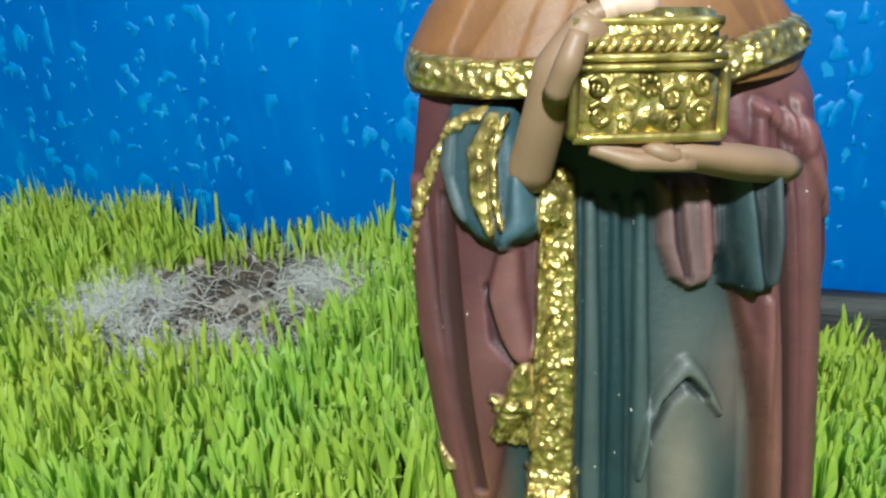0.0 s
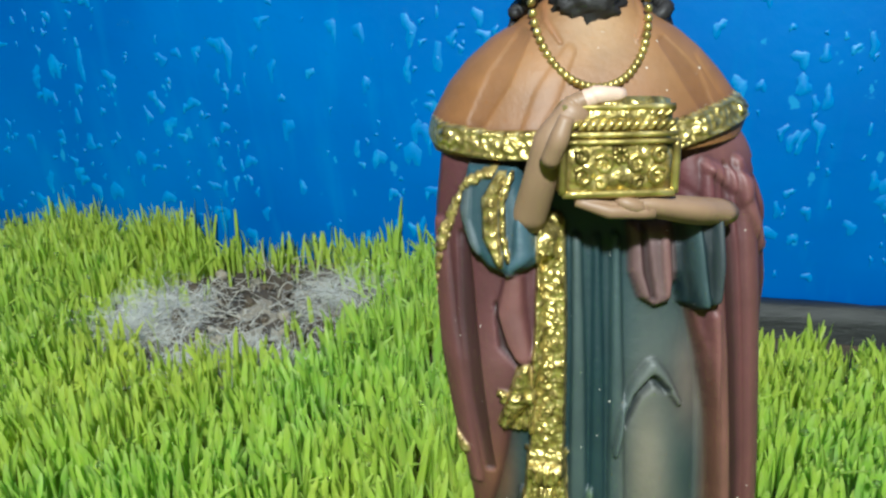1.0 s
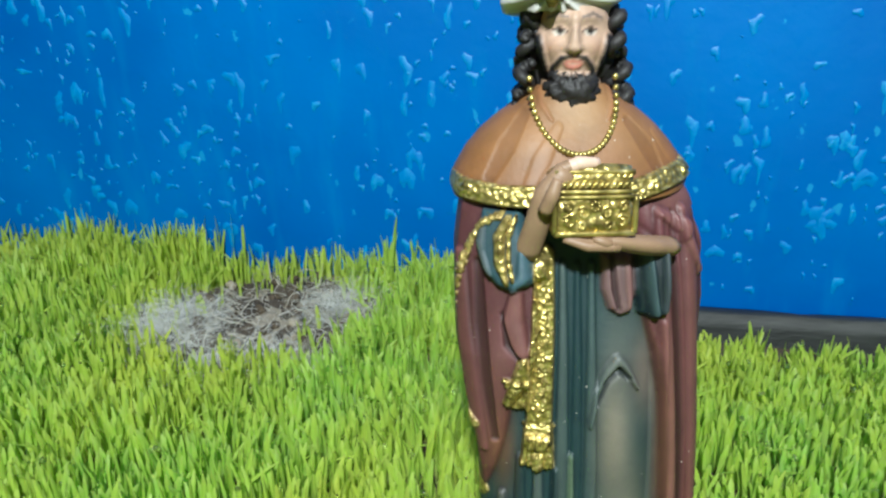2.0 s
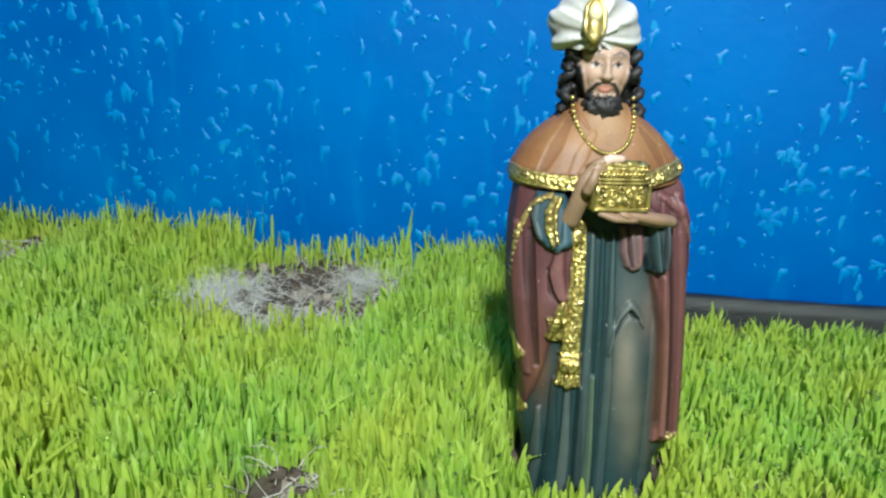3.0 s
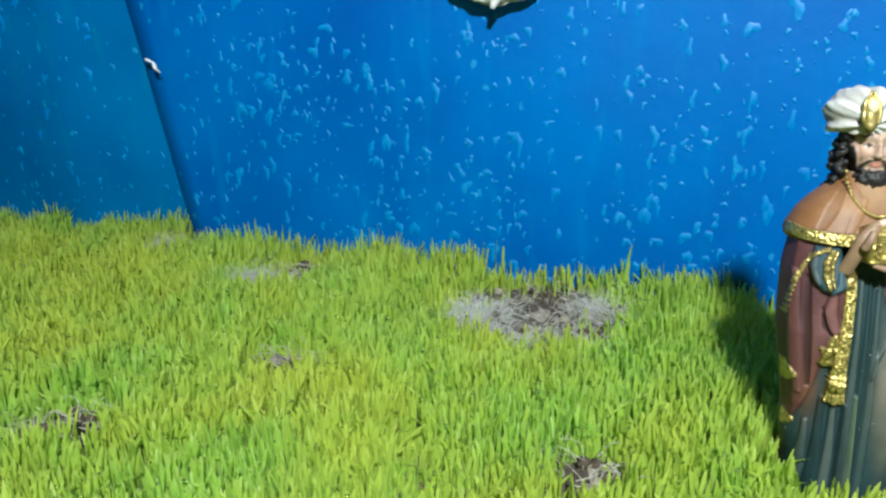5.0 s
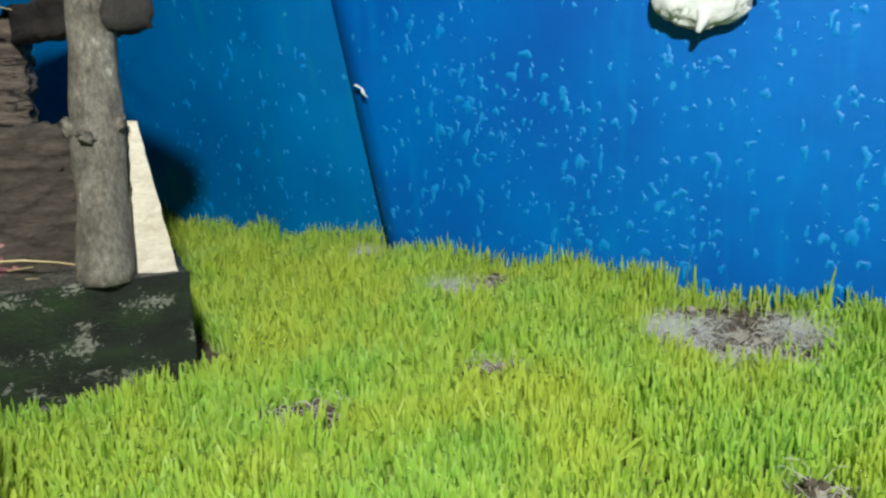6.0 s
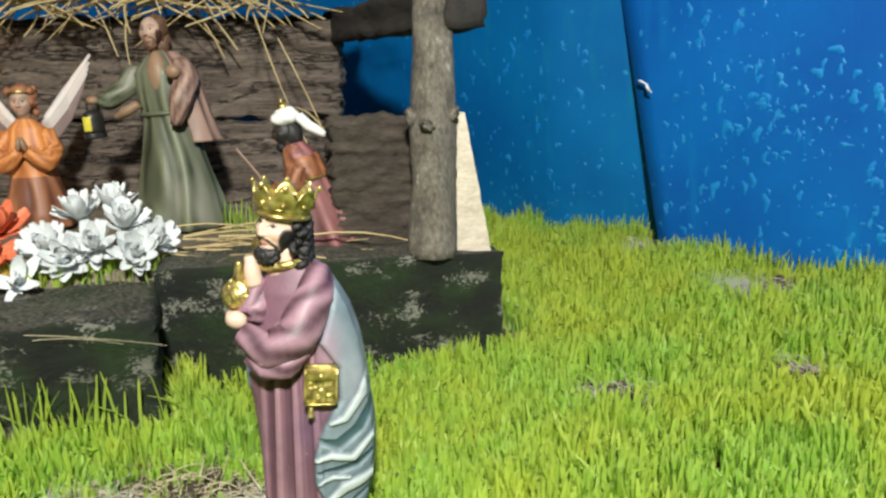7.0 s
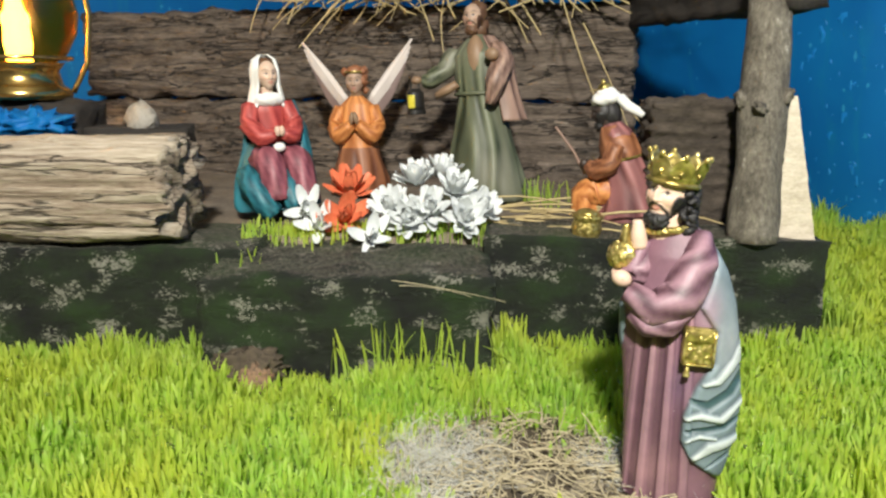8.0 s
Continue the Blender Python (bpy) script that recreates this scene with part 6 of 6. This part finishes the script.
def green_figurine():
    """A tall bearded man in an olive gown with a taupe shawl, who holds out a small lantern."""
    c = Clay()
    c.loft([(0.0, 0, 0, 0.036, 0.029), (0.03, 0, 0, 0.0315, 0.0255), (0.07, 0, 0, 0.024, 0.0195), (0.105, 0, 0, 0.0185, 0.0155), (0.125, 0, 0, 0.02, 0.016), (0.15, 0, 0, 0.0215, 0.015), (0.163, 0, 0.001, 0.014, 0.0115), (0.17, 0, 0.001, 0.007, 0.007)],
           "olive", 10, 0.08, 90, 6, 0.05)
    path = [(math.cos(a) * 0.0195, math.sin(a) * 0.0165, 0.1115) for a in [2 * math.pi * i / 20 for i in range(21)]]
    c.roll(path, [0.0022] * 21, "olive", 8)
    # open collar and shawl over the far shoulder
    c.ball((0.002, -0.0095, 0.146), (0.0085, 0.0068, 0.024), "skin", n=18, fold=0.5)
    c.loft([(0.082, 0.013, 0.004, 0.0235, 0.019), (0.095, 0.0115, 0.004, 0.023, 0.019), (0.11, 0.01, 0.004, 0.022, 0.0185), (0.145, 0.008, 0.002, 0.0205, 0.0175), (0.168, 0.004, 0.001, 0.013, 0.012)],
           "taupe", 6, 0.09, 60, 6, 0.2, (-62, 110), 0.005, 1.0)
    c.roll([(0.019, -0.004, 0.158), (0.0255, -0.012, 0.142), (0.0225, -0.02, 0.122), (0.0165, -0.021, 0.1)], [0.007, 0.0085, 0.0085, 0.004], "taupe", 16, 5, 0.12)
    c.ball((0.0205, -0.0225, 0.148), (0.006, 0.004, 0.0062), "skin", n=12)
    # outstretched sleeve
    c.roll([(-0.0185, 0.0, 0.155), (-0.026, -0.0075, 0.137), (-0.038, -0.014, 0.127), (-0.045, -0.0165, 0.127)], [0.0085, 0.0085, 0.0088, 0.0062], "olive", 18, 5, 0.08)
    c.ball((-0.0505, -0.0185, 0.1285), (0.0062, 0.0045, 0.0042), "skin", n=12)
    c.roll([(-0.012, -0.017, 0.122), (-0.021, -0.02, 0.116), (-0.03, -0.0185, 0.111)], [0.004, 0.0048, 0.003], "skin", 12)
    # small lantern
    c.roll([(-0.053, -0.019, 0.098), (-0.053, -0.019, 0.116), (-0.053, -0.019, 0.12)], [0.0085, 0.0085, 0.004], "iron", 14)
    c.roll([(-0.053, -0.019, 0.0935), (-0.053, -0.019, 0.098)], [0.0095, 0.0095], "iron", 14)
    c.slab((-0.0525, -0.0275, 0.107), (0.0075, 0.002, 0.0135), "lamp_pane", (0, 0, 0), 0.1)
    c.roll([(-0.058, -0.019, 0.119), (-0.057, -0.019, 0.127), (-0.049, -0.019, 0.127), (-0.048, -0.019, 0.119)], [0.001] * 4, "iron", 8)
    beard_and_hair(c, 0.187, -0.005, -0.001, 0.95, "brown", "skin", True, False)
    c.ball((0.0, 0.002, 0.19), (0.0112, 0.0115, 0.0135), "brown", n=18, rough=0.35, ridges=7)
    c.ball((0.0, 0.006, 0.178), (0.0105, 0.0075, 0.0125), "brown", n=16, rough=0.35, ridges=7)
    for i, (x, y, z) in enumerate(c.v):
        k = 1.28 - 0.28 * min(1, max(0, (z - 0.155) / 0.015))
        c.v[i] = (x * k if x > -0.035 else x - 0.0098, y * k, z)
    return c


M["lamp_pane"] = rough_surface("yellow_pane", [(0.3, (0.5, 0.42, 0.02)), (0.7, (0.75, 0.68, 0.1))], 90, rough=0.3)
green_figurine().make("robed_figurine", pose(-0.848, 0.2, 0.086, 0, -4, 20), "standing painted resin figurine in olive gown and taupe shawl with lantern")


def kneeling_figurine():
    """A kneeling man with a white turban, tan cape, mauve cloak and orange gown, with a gold vessel before him."""
    c = Clay()
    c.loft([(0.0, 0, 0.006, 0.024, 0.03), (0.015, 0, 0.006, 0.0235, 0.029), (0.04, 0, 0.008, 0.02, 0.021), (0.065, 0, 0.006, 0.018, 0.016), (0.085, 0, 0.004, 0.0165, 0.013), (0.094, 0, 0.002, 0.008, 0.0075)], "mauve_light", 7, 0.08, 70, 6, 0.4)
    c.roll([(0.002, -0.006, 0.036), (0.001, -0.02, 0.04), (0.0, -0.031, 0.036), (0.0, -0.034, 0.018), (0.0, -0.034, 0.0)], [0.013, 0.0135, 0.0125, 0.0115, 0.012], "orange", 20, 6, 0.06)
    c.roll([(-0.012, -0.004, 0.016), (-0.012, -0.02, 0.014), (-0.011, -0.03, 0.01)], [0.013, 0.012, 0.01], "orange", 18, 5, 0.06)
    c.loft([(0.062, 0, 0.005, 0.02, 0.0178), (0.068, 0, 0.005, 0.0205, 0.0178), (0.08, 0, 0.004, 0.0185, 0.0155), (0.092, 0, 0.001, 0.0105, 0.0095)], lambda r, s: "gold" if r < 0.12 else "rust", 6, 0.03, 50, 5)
    for sx in (-1, 1):
        c.roll([(sx * 0.016, 0.003, 0.076), (sx * 0.0185, -0.006, 0.06), (sx * 0.0105, -0.018, 0.056), (sx * 0.003, -0.024, 0.061)], [0.0072, 0.0082, 0.0078, 0.005], "rust", 16, 5, 0.08)
        c.ball((sx * 0.0025, -0.027, 0.064), (0.0028, 0.004, 0.0045), "skin_dark", n=10)
    c.roll([(-0.002, -0.028, 0.054), (-0.002, -0.034, 0.075), (-0.002, -0.046, 0.1)], [0.0012, 0.0012, 0.001], "taupe", 8)
    c.roll([(0, 0.0, 0.09), (0, -0.002, 0.1)], [0.0065, 0.0062], "skin_dark", 12)
    beard_and_hair(c, 0.1035, -0.0035, 0, 0.8, "hair", "skin_dark", True, False)
    c.ball((0, 0.003, 0.1015), (0.0088, 0.008, 0.0125), "hair", n=14, rough=0.3, ridges=7)
    c.ball((0, 0.0, 0.115), (0.0128, 0.0128, 0.0068), "white", n=26, ridges=6)
    c.ball((0, 0.001, 0.119), (0.009, 0.009, 0.0055), "white", n=20, ridges=6)
    c.ball((0, 0.0, 0.124), (0.006, 0.006, 0.0042), "gold_plain", n=14)
    c.ball((0, 0.0, 0.1285), (0.0022, 0.0022, 0.003), "gold_plain", n=10)
    c.roll([(0.002, 0.011, 0.114), (0.003, 0.017, 0.105), (0.003, 0.023, 0.1), (0.003, 0.028, 0.095)], [0.0045, 0.0045, 0.004, 0.0025], "white", 12)
    return c


M["mauve_light"] = enamel("dusty_pink_paint", (0.09, 0.028, 0.03), (0.33, 0.14, 0.135))
kneeling_figurine().make("kneeling_figurine", pose(-0.661, 0.1755, 0.083, 12, 0, -58), "kneeling painted resin figurine, white turban, tan cape, orange gown")

c = Clay()
c.loft([(0, 0, 0, 0.0072, 0.0072), (0.003, 0, 0, 0.0095, 0.0095), (0.012, 0, 0, 0.0122, 0.0122), (0.019, 0, 0, 0.0105, 0.0105), (0.021, 0, 0, 0.0118, 0.0118), (0.0235, 0, 0, 0.0122, 0.0122)], "gold", 8, 0.03, 28, 4)
c.ball((0, 0, 0.0245), (0.0095, 0.0095, 0.004), "gold_plain", n=16)
c.make("gold_vessel", pose(-0.656, 0.102, 0.083, 0, 4, 20), "small shiny gold vessel standing on the stable floor", "vessel", "vessels")


def angel_figurine():
    """A kneeling winged child in orange with folded arms and raised wings."""
    c = Clay()
    c.loft([(0.0, 0, 0, 0.029, 0.026), (0.012, 0, 0, 0.028, 0.026), (0.035, 0, 0.001, 0.021, 0.02), (0.05, 0, 0.001, 0.0175, 0.0155), (0.07, 0, 0.001, 0.019, 0.0145), (0.086, 0, 0.001, 0.0155, 0.011), (0.094, 0, 0.001, 0.0065, 0.0065)],
           lambda r, s: "rust" if r < 0.42 else "orange", 8, 0.07, 60, 6, 0.2)
    for sx in (-1, 1):
        c.roll([(sx * 0.0155, 0.0, 0.083), (sx * 0.0205, -0.006, 0.065), (sx * 0.0155, -0.0155, 0.0565), (sx * 0.003, -0.021, 0.068)], [0.0065, 0.0082, 0.0085, 0.0052], "orange", 16, 5, 0.06)
        c.ball((sx * 0.002, -0.0225, 0.0735), (0.0024, 0.0032, 0.0065), "skin", (0, sx * -10, 0), 10)
        # wing: overlapping plates of feathers
        for i in range(9):
            w = i / 8
            root = Vector((sx * (0.011 + 0.004 * w), 0.0125 + 0.002 * w, 0.089 - 0.016 * w))
            tip = Vector((sx * (0.0545 - 0.013 * w), 0.024, 0.147 - 0.036 * w ** 0.8))
            mid = root.lerp(tip, 0.5) + Vector((sx * (0.001 - 0.004 * (1 - w)), 0.003, -0.004 * (1 - w)))
            c.roll([root, mid, tip], [0.0032, 0.0038, 0.001], "wing_pale" if i < 4 else "wing_paint", 10, 0, 0.1, 0.4)
    c.roll([(0, 0.001, 0.09), (0, -0.001, 0.1)], [0.006, 0.0055], "skin", 12)
    beard_and_hair(c, 0.107, -0.002, 0, 0.86, "brown", "skin", False, False)
    random.seed(9)
    for i in range(30):
        a = radians(random.uniform(-35, 215))
        h = random.random()
        c.ball((math.cos(a) * 0.0096, 0.0005 + math.sin(a) * 0.0098, 0.119 - 0.023 * h), (0.0035, 0.0035, 0.0034), "rust", n=8, rough=0.4, seed=i)
    c.ball((0, 0.002, 0.117), (0.0092, 0.0092, 0.0062), "rust", n=14, rough=0.3)
    path = [(math.cos(a) * 0.0094, -0.001 + math.sin(a) * 0.0098, 0.1165) for a in [2 * math.pi * i / 16 for i in range(17)]]
    c.roll(path, [0.0011] * 17, "gold_plain", 6)
    return c


M["wing_paint"] = enamel("grey_mauve_paint", (0.1, 0.065, 0.06), (0.34, 0.25, 0.23))
M["wing_pale"] = enamel("pale_feather_paint", (0.42, 0.36, 0.33), (0.68, 0.62, 0.58))
angel_figurine().make("winged_figurine", pose(-0.976, 0.135, 0.087, 0, -2, 42) @ Matrix.Scale(1.13, 4), "kneeling winged resin figurine in orange with raised wings")


def seated_figurine():
    """A seated woman with a white veil, red bodice and petrol blue mantle, holding a dove-white bundle."""
    c = Clay()
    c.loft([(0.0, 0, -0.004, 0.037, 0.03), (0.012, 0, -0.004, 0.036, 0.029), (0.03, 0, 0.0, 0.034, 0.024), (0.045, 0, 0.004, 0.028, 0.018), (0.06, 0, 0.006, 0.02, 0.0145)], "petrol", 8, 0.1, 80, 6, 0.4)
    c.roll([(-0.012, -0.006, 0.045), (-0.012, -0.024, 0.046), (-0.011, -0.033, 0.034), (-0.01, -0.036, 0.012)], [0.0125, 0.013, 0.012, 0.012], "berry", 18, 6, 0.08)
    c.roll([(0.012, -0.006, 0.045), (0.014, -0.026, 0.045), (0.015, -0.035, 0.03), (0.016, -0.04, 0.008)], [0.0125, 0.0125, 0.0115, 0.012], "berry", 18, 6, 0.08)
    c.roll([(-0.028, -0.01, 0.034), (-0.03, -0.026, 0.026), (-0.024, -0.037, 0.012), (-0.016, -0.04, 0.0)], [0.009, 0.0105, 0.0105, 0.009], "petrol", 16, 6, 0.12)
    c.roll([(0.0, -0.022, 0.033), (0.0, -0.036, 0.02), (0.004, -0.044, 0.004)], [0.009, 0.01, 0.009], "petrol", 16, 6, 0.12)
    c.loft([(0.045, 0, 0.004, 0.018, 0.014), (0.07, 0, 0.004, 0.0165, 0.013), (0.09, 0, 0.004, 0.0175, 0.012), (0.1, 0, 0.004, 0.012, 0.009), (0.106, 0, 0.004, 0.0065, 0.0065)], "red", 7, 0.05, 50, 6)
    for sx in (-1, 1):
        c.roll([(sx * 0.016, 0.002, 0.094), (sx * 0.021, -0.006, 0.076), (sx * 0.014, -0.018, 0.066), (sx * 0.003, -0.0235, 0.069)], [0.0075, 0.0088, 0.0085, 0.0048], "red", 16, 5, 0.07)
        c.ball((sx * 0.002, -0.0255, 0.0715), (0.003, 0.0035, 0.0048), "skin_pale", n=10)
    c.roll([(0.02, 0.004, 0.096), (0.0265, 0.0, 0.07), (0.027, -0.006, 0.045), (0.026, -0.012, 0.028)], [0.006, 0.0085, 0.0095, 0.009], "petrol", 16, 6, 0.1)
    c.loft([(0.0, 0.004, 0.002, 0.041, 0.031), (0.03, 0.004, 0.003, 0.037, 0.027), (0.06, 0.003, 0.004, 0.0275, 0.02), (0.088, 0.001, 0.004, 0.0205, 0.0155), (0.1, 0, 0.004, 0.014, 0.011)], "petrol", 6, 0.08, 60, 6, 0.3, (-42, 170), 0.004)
    c.ball((-0.002, -0.0275, 0.0575), (0.006, 0.004, 0.0042), "white", n=12)
    c.ball((0, -0.004, 0.0985), (0.0145, 0.0085, 0.0065), "white", (-20, 0, 0), n=24, ridges=7)
    c.roll([(0, 0.002, 0.1), (0, 0.0, 0.112)], [0.006, 0.0056], "skin_pale", 12)
    beard_and_hair(c, 0.12, -0.003, 0, 0.9, "brown", "skin_pale", False, False)
    c.ball((0, 0.002, 0.1215), (0.0112, 0.0095, 0.0145), "brown", n=18)
    c.loft([(0.092, 0, 0.003, 0.0185, 0.0135), (0.1, 0, 0.003, 0.0165, 0.0125), (0.112, 0, 0.0035, 0.0138, 0.0122), (0.125, 0, 0.003, 0.0138, 0.0128), (0.134, 0, 0.003, 0.0115, 0.0108), (0.1385, 0, 0.003, 0.005, 0.005)],
           "white", 6, 0.05, 50, 6, 0.1, (-48, 228), 0.003)
    return c


M["berry"] = enamel("berry_pink_paint", (0.1, 0.022, 0.035), (0.33, 0.105, 0.13))
seated_figurine().make("seated_figurine", pose(-0.928, -0.008, 0.094, 0, -2, 76), "seated painted resin figurine, white veil, red bodice, petrol blue mantle")

# ---- flowers, lantern and odds and ends ----


def petal_mesh(name, length, width, mat, curl):
    verts, faces = [], []
    for i in range(7):
        w = i / 6
        half = width / 2 * math.sin(math.pi * min(1, 0.12 + 0.8 * w)) ** 0.7
        for j in (-1, -0.4, 0.4, 1):
            verts.append((half * j, -length * w, curl * w * w * length + 0.16 * width * j * j))
    faces = [(i * 4 + j, i * 4 + j + 1, i * 4 + j + 5, i * 4 + j + 4) for i in range(6) for j in range(3)]
    return mesh_of(name, verts, faces, [mat])


def flower(place, tip, mat, petals, size, label, seed):
    random.seed(seed)
    holder = tagged(new("flower"), label, "flower", "flowers on the stable floor")
    holder.matrix_world = pose(*place, tip[0], tip[1], tip[2])
    outer, inner = petal_mesh("petal", size, size * 0.42, mat, 0.25), petal_mesh("petal", size * 0.75, size * 0.36, mat, 0.5)
    for i in range(petals):
        ring = i / petals
        ob = part("petal", outer if ring < 0.55 else inner, holder)
        ob.matrix_basis = pose(0, 0, 0.002 + 0.004 * ring, -10 - 62 * ring + random.uniform(-9, 9), random.uniform(-10, 10), i * 137.5 + random.uniform(-12, 12))
    return holder


WHITE = ((-0.03, 0.062, 0.112, 30, 8), (-0.065, 0.075, 0.118, 15, -12), (-0.055, 0.045, 0.1, 48, 0), (-0.09, 0.052, 0.1, 45, -20), (-0.008, 0.058, 0.098, 45, 25), (-0.04, 0.085, 0.122, 5, 0), (-0.075, 0.04, 0.094, 60, -8), (-0.022, 0.042, 0.094, 60, 12))
for i, (u, s, z, tx, ty) in enumerate(WHITE):
    flower(at_front(-0.06 + (u + 0.06) * 0.88, s, z), (tx, ty, FRONT_TURN), M["petal"], 34, 0.0225, "white many-petalled artificial flower lying before the figurines", 60 + i)
for i, (u, s, z, tx, ty) in enumerate(((-0.125, 0.088, 0.108, 30, 0), (-0.128, 0.055, 0.092, 60, 10))):
    flower(at_front(u, s, z), (tx, ty, FRONT_TURN), M["petal_orange"], 22, 0.027, "orange artificial flower among the white ones", 80 + i)
for i, (u, s, z) in enumerate(((-0.16, 0.07, 0.098), (-0.148, 0.045, 0.089), (-0.105, 0.022, 0.083))):
    flower(at_front(u, s, z), (55, 15 * (i - 1), FRONT_TURN), M["petal"], 8, 0.024, "small white artificial flower with few petals", 90 + i)


def lathe(profile, n=32):
    verts, faces = [], []
    for r, z in profile:
        verts += [(r * math.cos(2 * math.pi * c / n), r * math.sin(2 * math.pi * c / n), z) for c in range(n)]
    for i in range(len(profile) - 1):
        for c in range(n):
            d = (c + 1) % n
            faces.append((i * n + c, i * n + d, (i + 1) * n + d, (i + 1) * n + c))
    return verts, faces


def lantern():
    """A small oil-lamp lantern with an amber globe: brass base, glass globe, flame, cap and bail."""
    holder = tagged(new("lantern"), "lit brass lantern with amber glass globe and glowing flame", "lantern")
    holder.matrix_world = pose(*LANTERN_AT, 0, 0, 70) @ Matrix.Scale(1.13, 4)
    brass = M["brass"]
    part("base", mesh_of("base", *lathe([(0.0, 0), (0.034, 0), (0.036, 0.003), (0.036, 0.007), (0.03, 0.011), (0.027, 0.022), (0.03, 0.026), (0.032, 0.029), (0.0, 0.03)]), [brass]), holder)
    globe = [(0.026, 0.029), (0.035, 0.036), (0.0435, 0.052), (0.046, 0.068), (0.043, 0.084), (0.034, 0.1), (0.026, 0.108)]
    part("globe", mesh_of("globe", *lathe(globe + [(r - 0.0022, z) for r, z in reversed(globe)] + globe[:1]), [M["amber"]]), holder, "amber glass globe").visible_shadow = False
    part("flame", mesh_of("flame", *lathe([(0.0, 0.033), (0.009, 0.034), (0.0105, 0.045), (0.009, 0.062), (0.005, 0.08), (0.0, 0.096)], 16), [M["flame"]]), holder, "glowing yellow flame")
    part("rim", mesh_of("rim", *lathe([(0.036, 0.031), (0.039, 0.031), (0.039, 0.034), (0.036, 0.034), (0.036, 0.031)]), [brass]), holder)
    part("cap", mesh_of("cap", *lathe([(0.0, 0.108), (0.03, 0.108), (0.031, 0.112), (0.02, 0.122), (0.018, 0.134), (0.0, 0.138)]), [brass]), holder)
    for sx in (-1, 1):
        c = Clay()
        c.roll([(sx * 0.036, 0, 0.005), (sx * 0.049, 0, 0.03), (sx * 0.0535, 0, 0.068), (sx * 0.049, 0, 0.1), (sx * 0.022, 0, 0.13)], [0.0022] * 5, "gold_plain", 8)
        part("side_bar", mesh_of("side_bar", c.v, c.f, [M["brass"]]), holder)


lantern()
# added lantern support, near black in place of the shade under the lantern
bm = craggy_box(0.12, 0.07, 0.11, 0.008, 0.005, 40, 51)
thing("wood_stump", finish("wood_stump", bm, M["beam"]), pose(LANTERN_AT[0] - 0.01, LANTERN_AT[1] + 0.005, LANTERN_AT[2] - 0.112, 0, 0, FRONT_TURN), "dark wooden stump added to carry the lantern, standing for the shade below it", "wood block")
bm = craggy_box(0.11, 0.045, 0.08, 0.008, 0.004, 40, 53)
thing("wood_stump", finish("wood_stump", bm, M["beam"]), pose(*at_front(-0.4, 0.098, 0.08), 0, 0, FRONT_TURN), "low dark wooden chunk behind the split log", "wood block")
c = Clay()
c.ball((0, 0, 0.012), (0.03, 0.016, 0.0125), "blue_green", n=36, rough=0.8, seed=4)
c.ball((-0.025, 0.0, 0.011), (0.024, 0.014, 0.0115), "blue_green", n=30, rough=0.9, seed=9)
c.make("crumpled_sheet", pose(*at_front(-0.4, 0.098, 0.159), 0, 0, FRONT_TURN), "crumpled scrap of blue sheet lying under the lantern", "sheet scrap", "scraps")
c = Clay()
c.ball((0, 0, 0), (0.02, 0.014, 0.017), "stone", n=20, rough=0.35)
c.make("stone", pose(*at_front(-0.325, 0.15, 0.172)), "pale rounded stone resting behind the split log", "stone", "stones")
bm = craggy_box(0.09, 0.05, 0.09, 0.008, 0.004, 40, 52)
thing("wood_stump", finish("wood_stump", bm, M["beam"]), pose(*at_front(-0.325, 0.15, 0.077), 0, 0, FRONT_TURN + 10), "dark wooden chunk behind the split log", "wood block")

c = Clay()
c.ball((0, 0, 0.03), (0.041, 0.016, 0.03), "cotton", n=40, rough=0.18, seed=3)
c.ball((-0.02, -0.004, 0.024), (0.02, 0.014, 0.018), "cotton", n=28, rough=0.25, seed=5)
c.ball((0.02, -0.004, 0.03), (0.021, 0.013, 0.02), "cotton", n=28, rough=0.25, seed=7)
c.roll([(0.002, -0.006, 0.01), (0.001, -0.008, 0.002), (-0.002, -0.008, -0.006)], [0.008, 0.0045, 0.002], "cotton", 10)
c.ball((0.002, -0.0195, 0.024), (0.0016, 0.001, 0.0012), "hair", n=8)
c.make("cotton_wad", pose(-0.142, main_sheet_y(-0.142, 0.28) - 0.012, 0.262, -8, 0, -17), "fluffy white cotton wad pinned to the blue backdrop", "cotton wad", "cotton")
c = Clay()
c.roll([(0.007, 0, -0.008), (0.004, -0.003, -0.004), (0.001, -0.001, 0.001), (-0.005, -0.002, 0.004), (-0.009, 0, 0.005)], [0.001, 0.0028, 0.0018, 0.003, 0.0012], "petal", 10, 0, 0.1, 0.5)
c.make("paper_scrap", pose(-0.462, 0.478, 0.219, 0, 0, -17), "crumpled white paper scrap stuck to the sheet's edge", "paper scrap", "scraps")
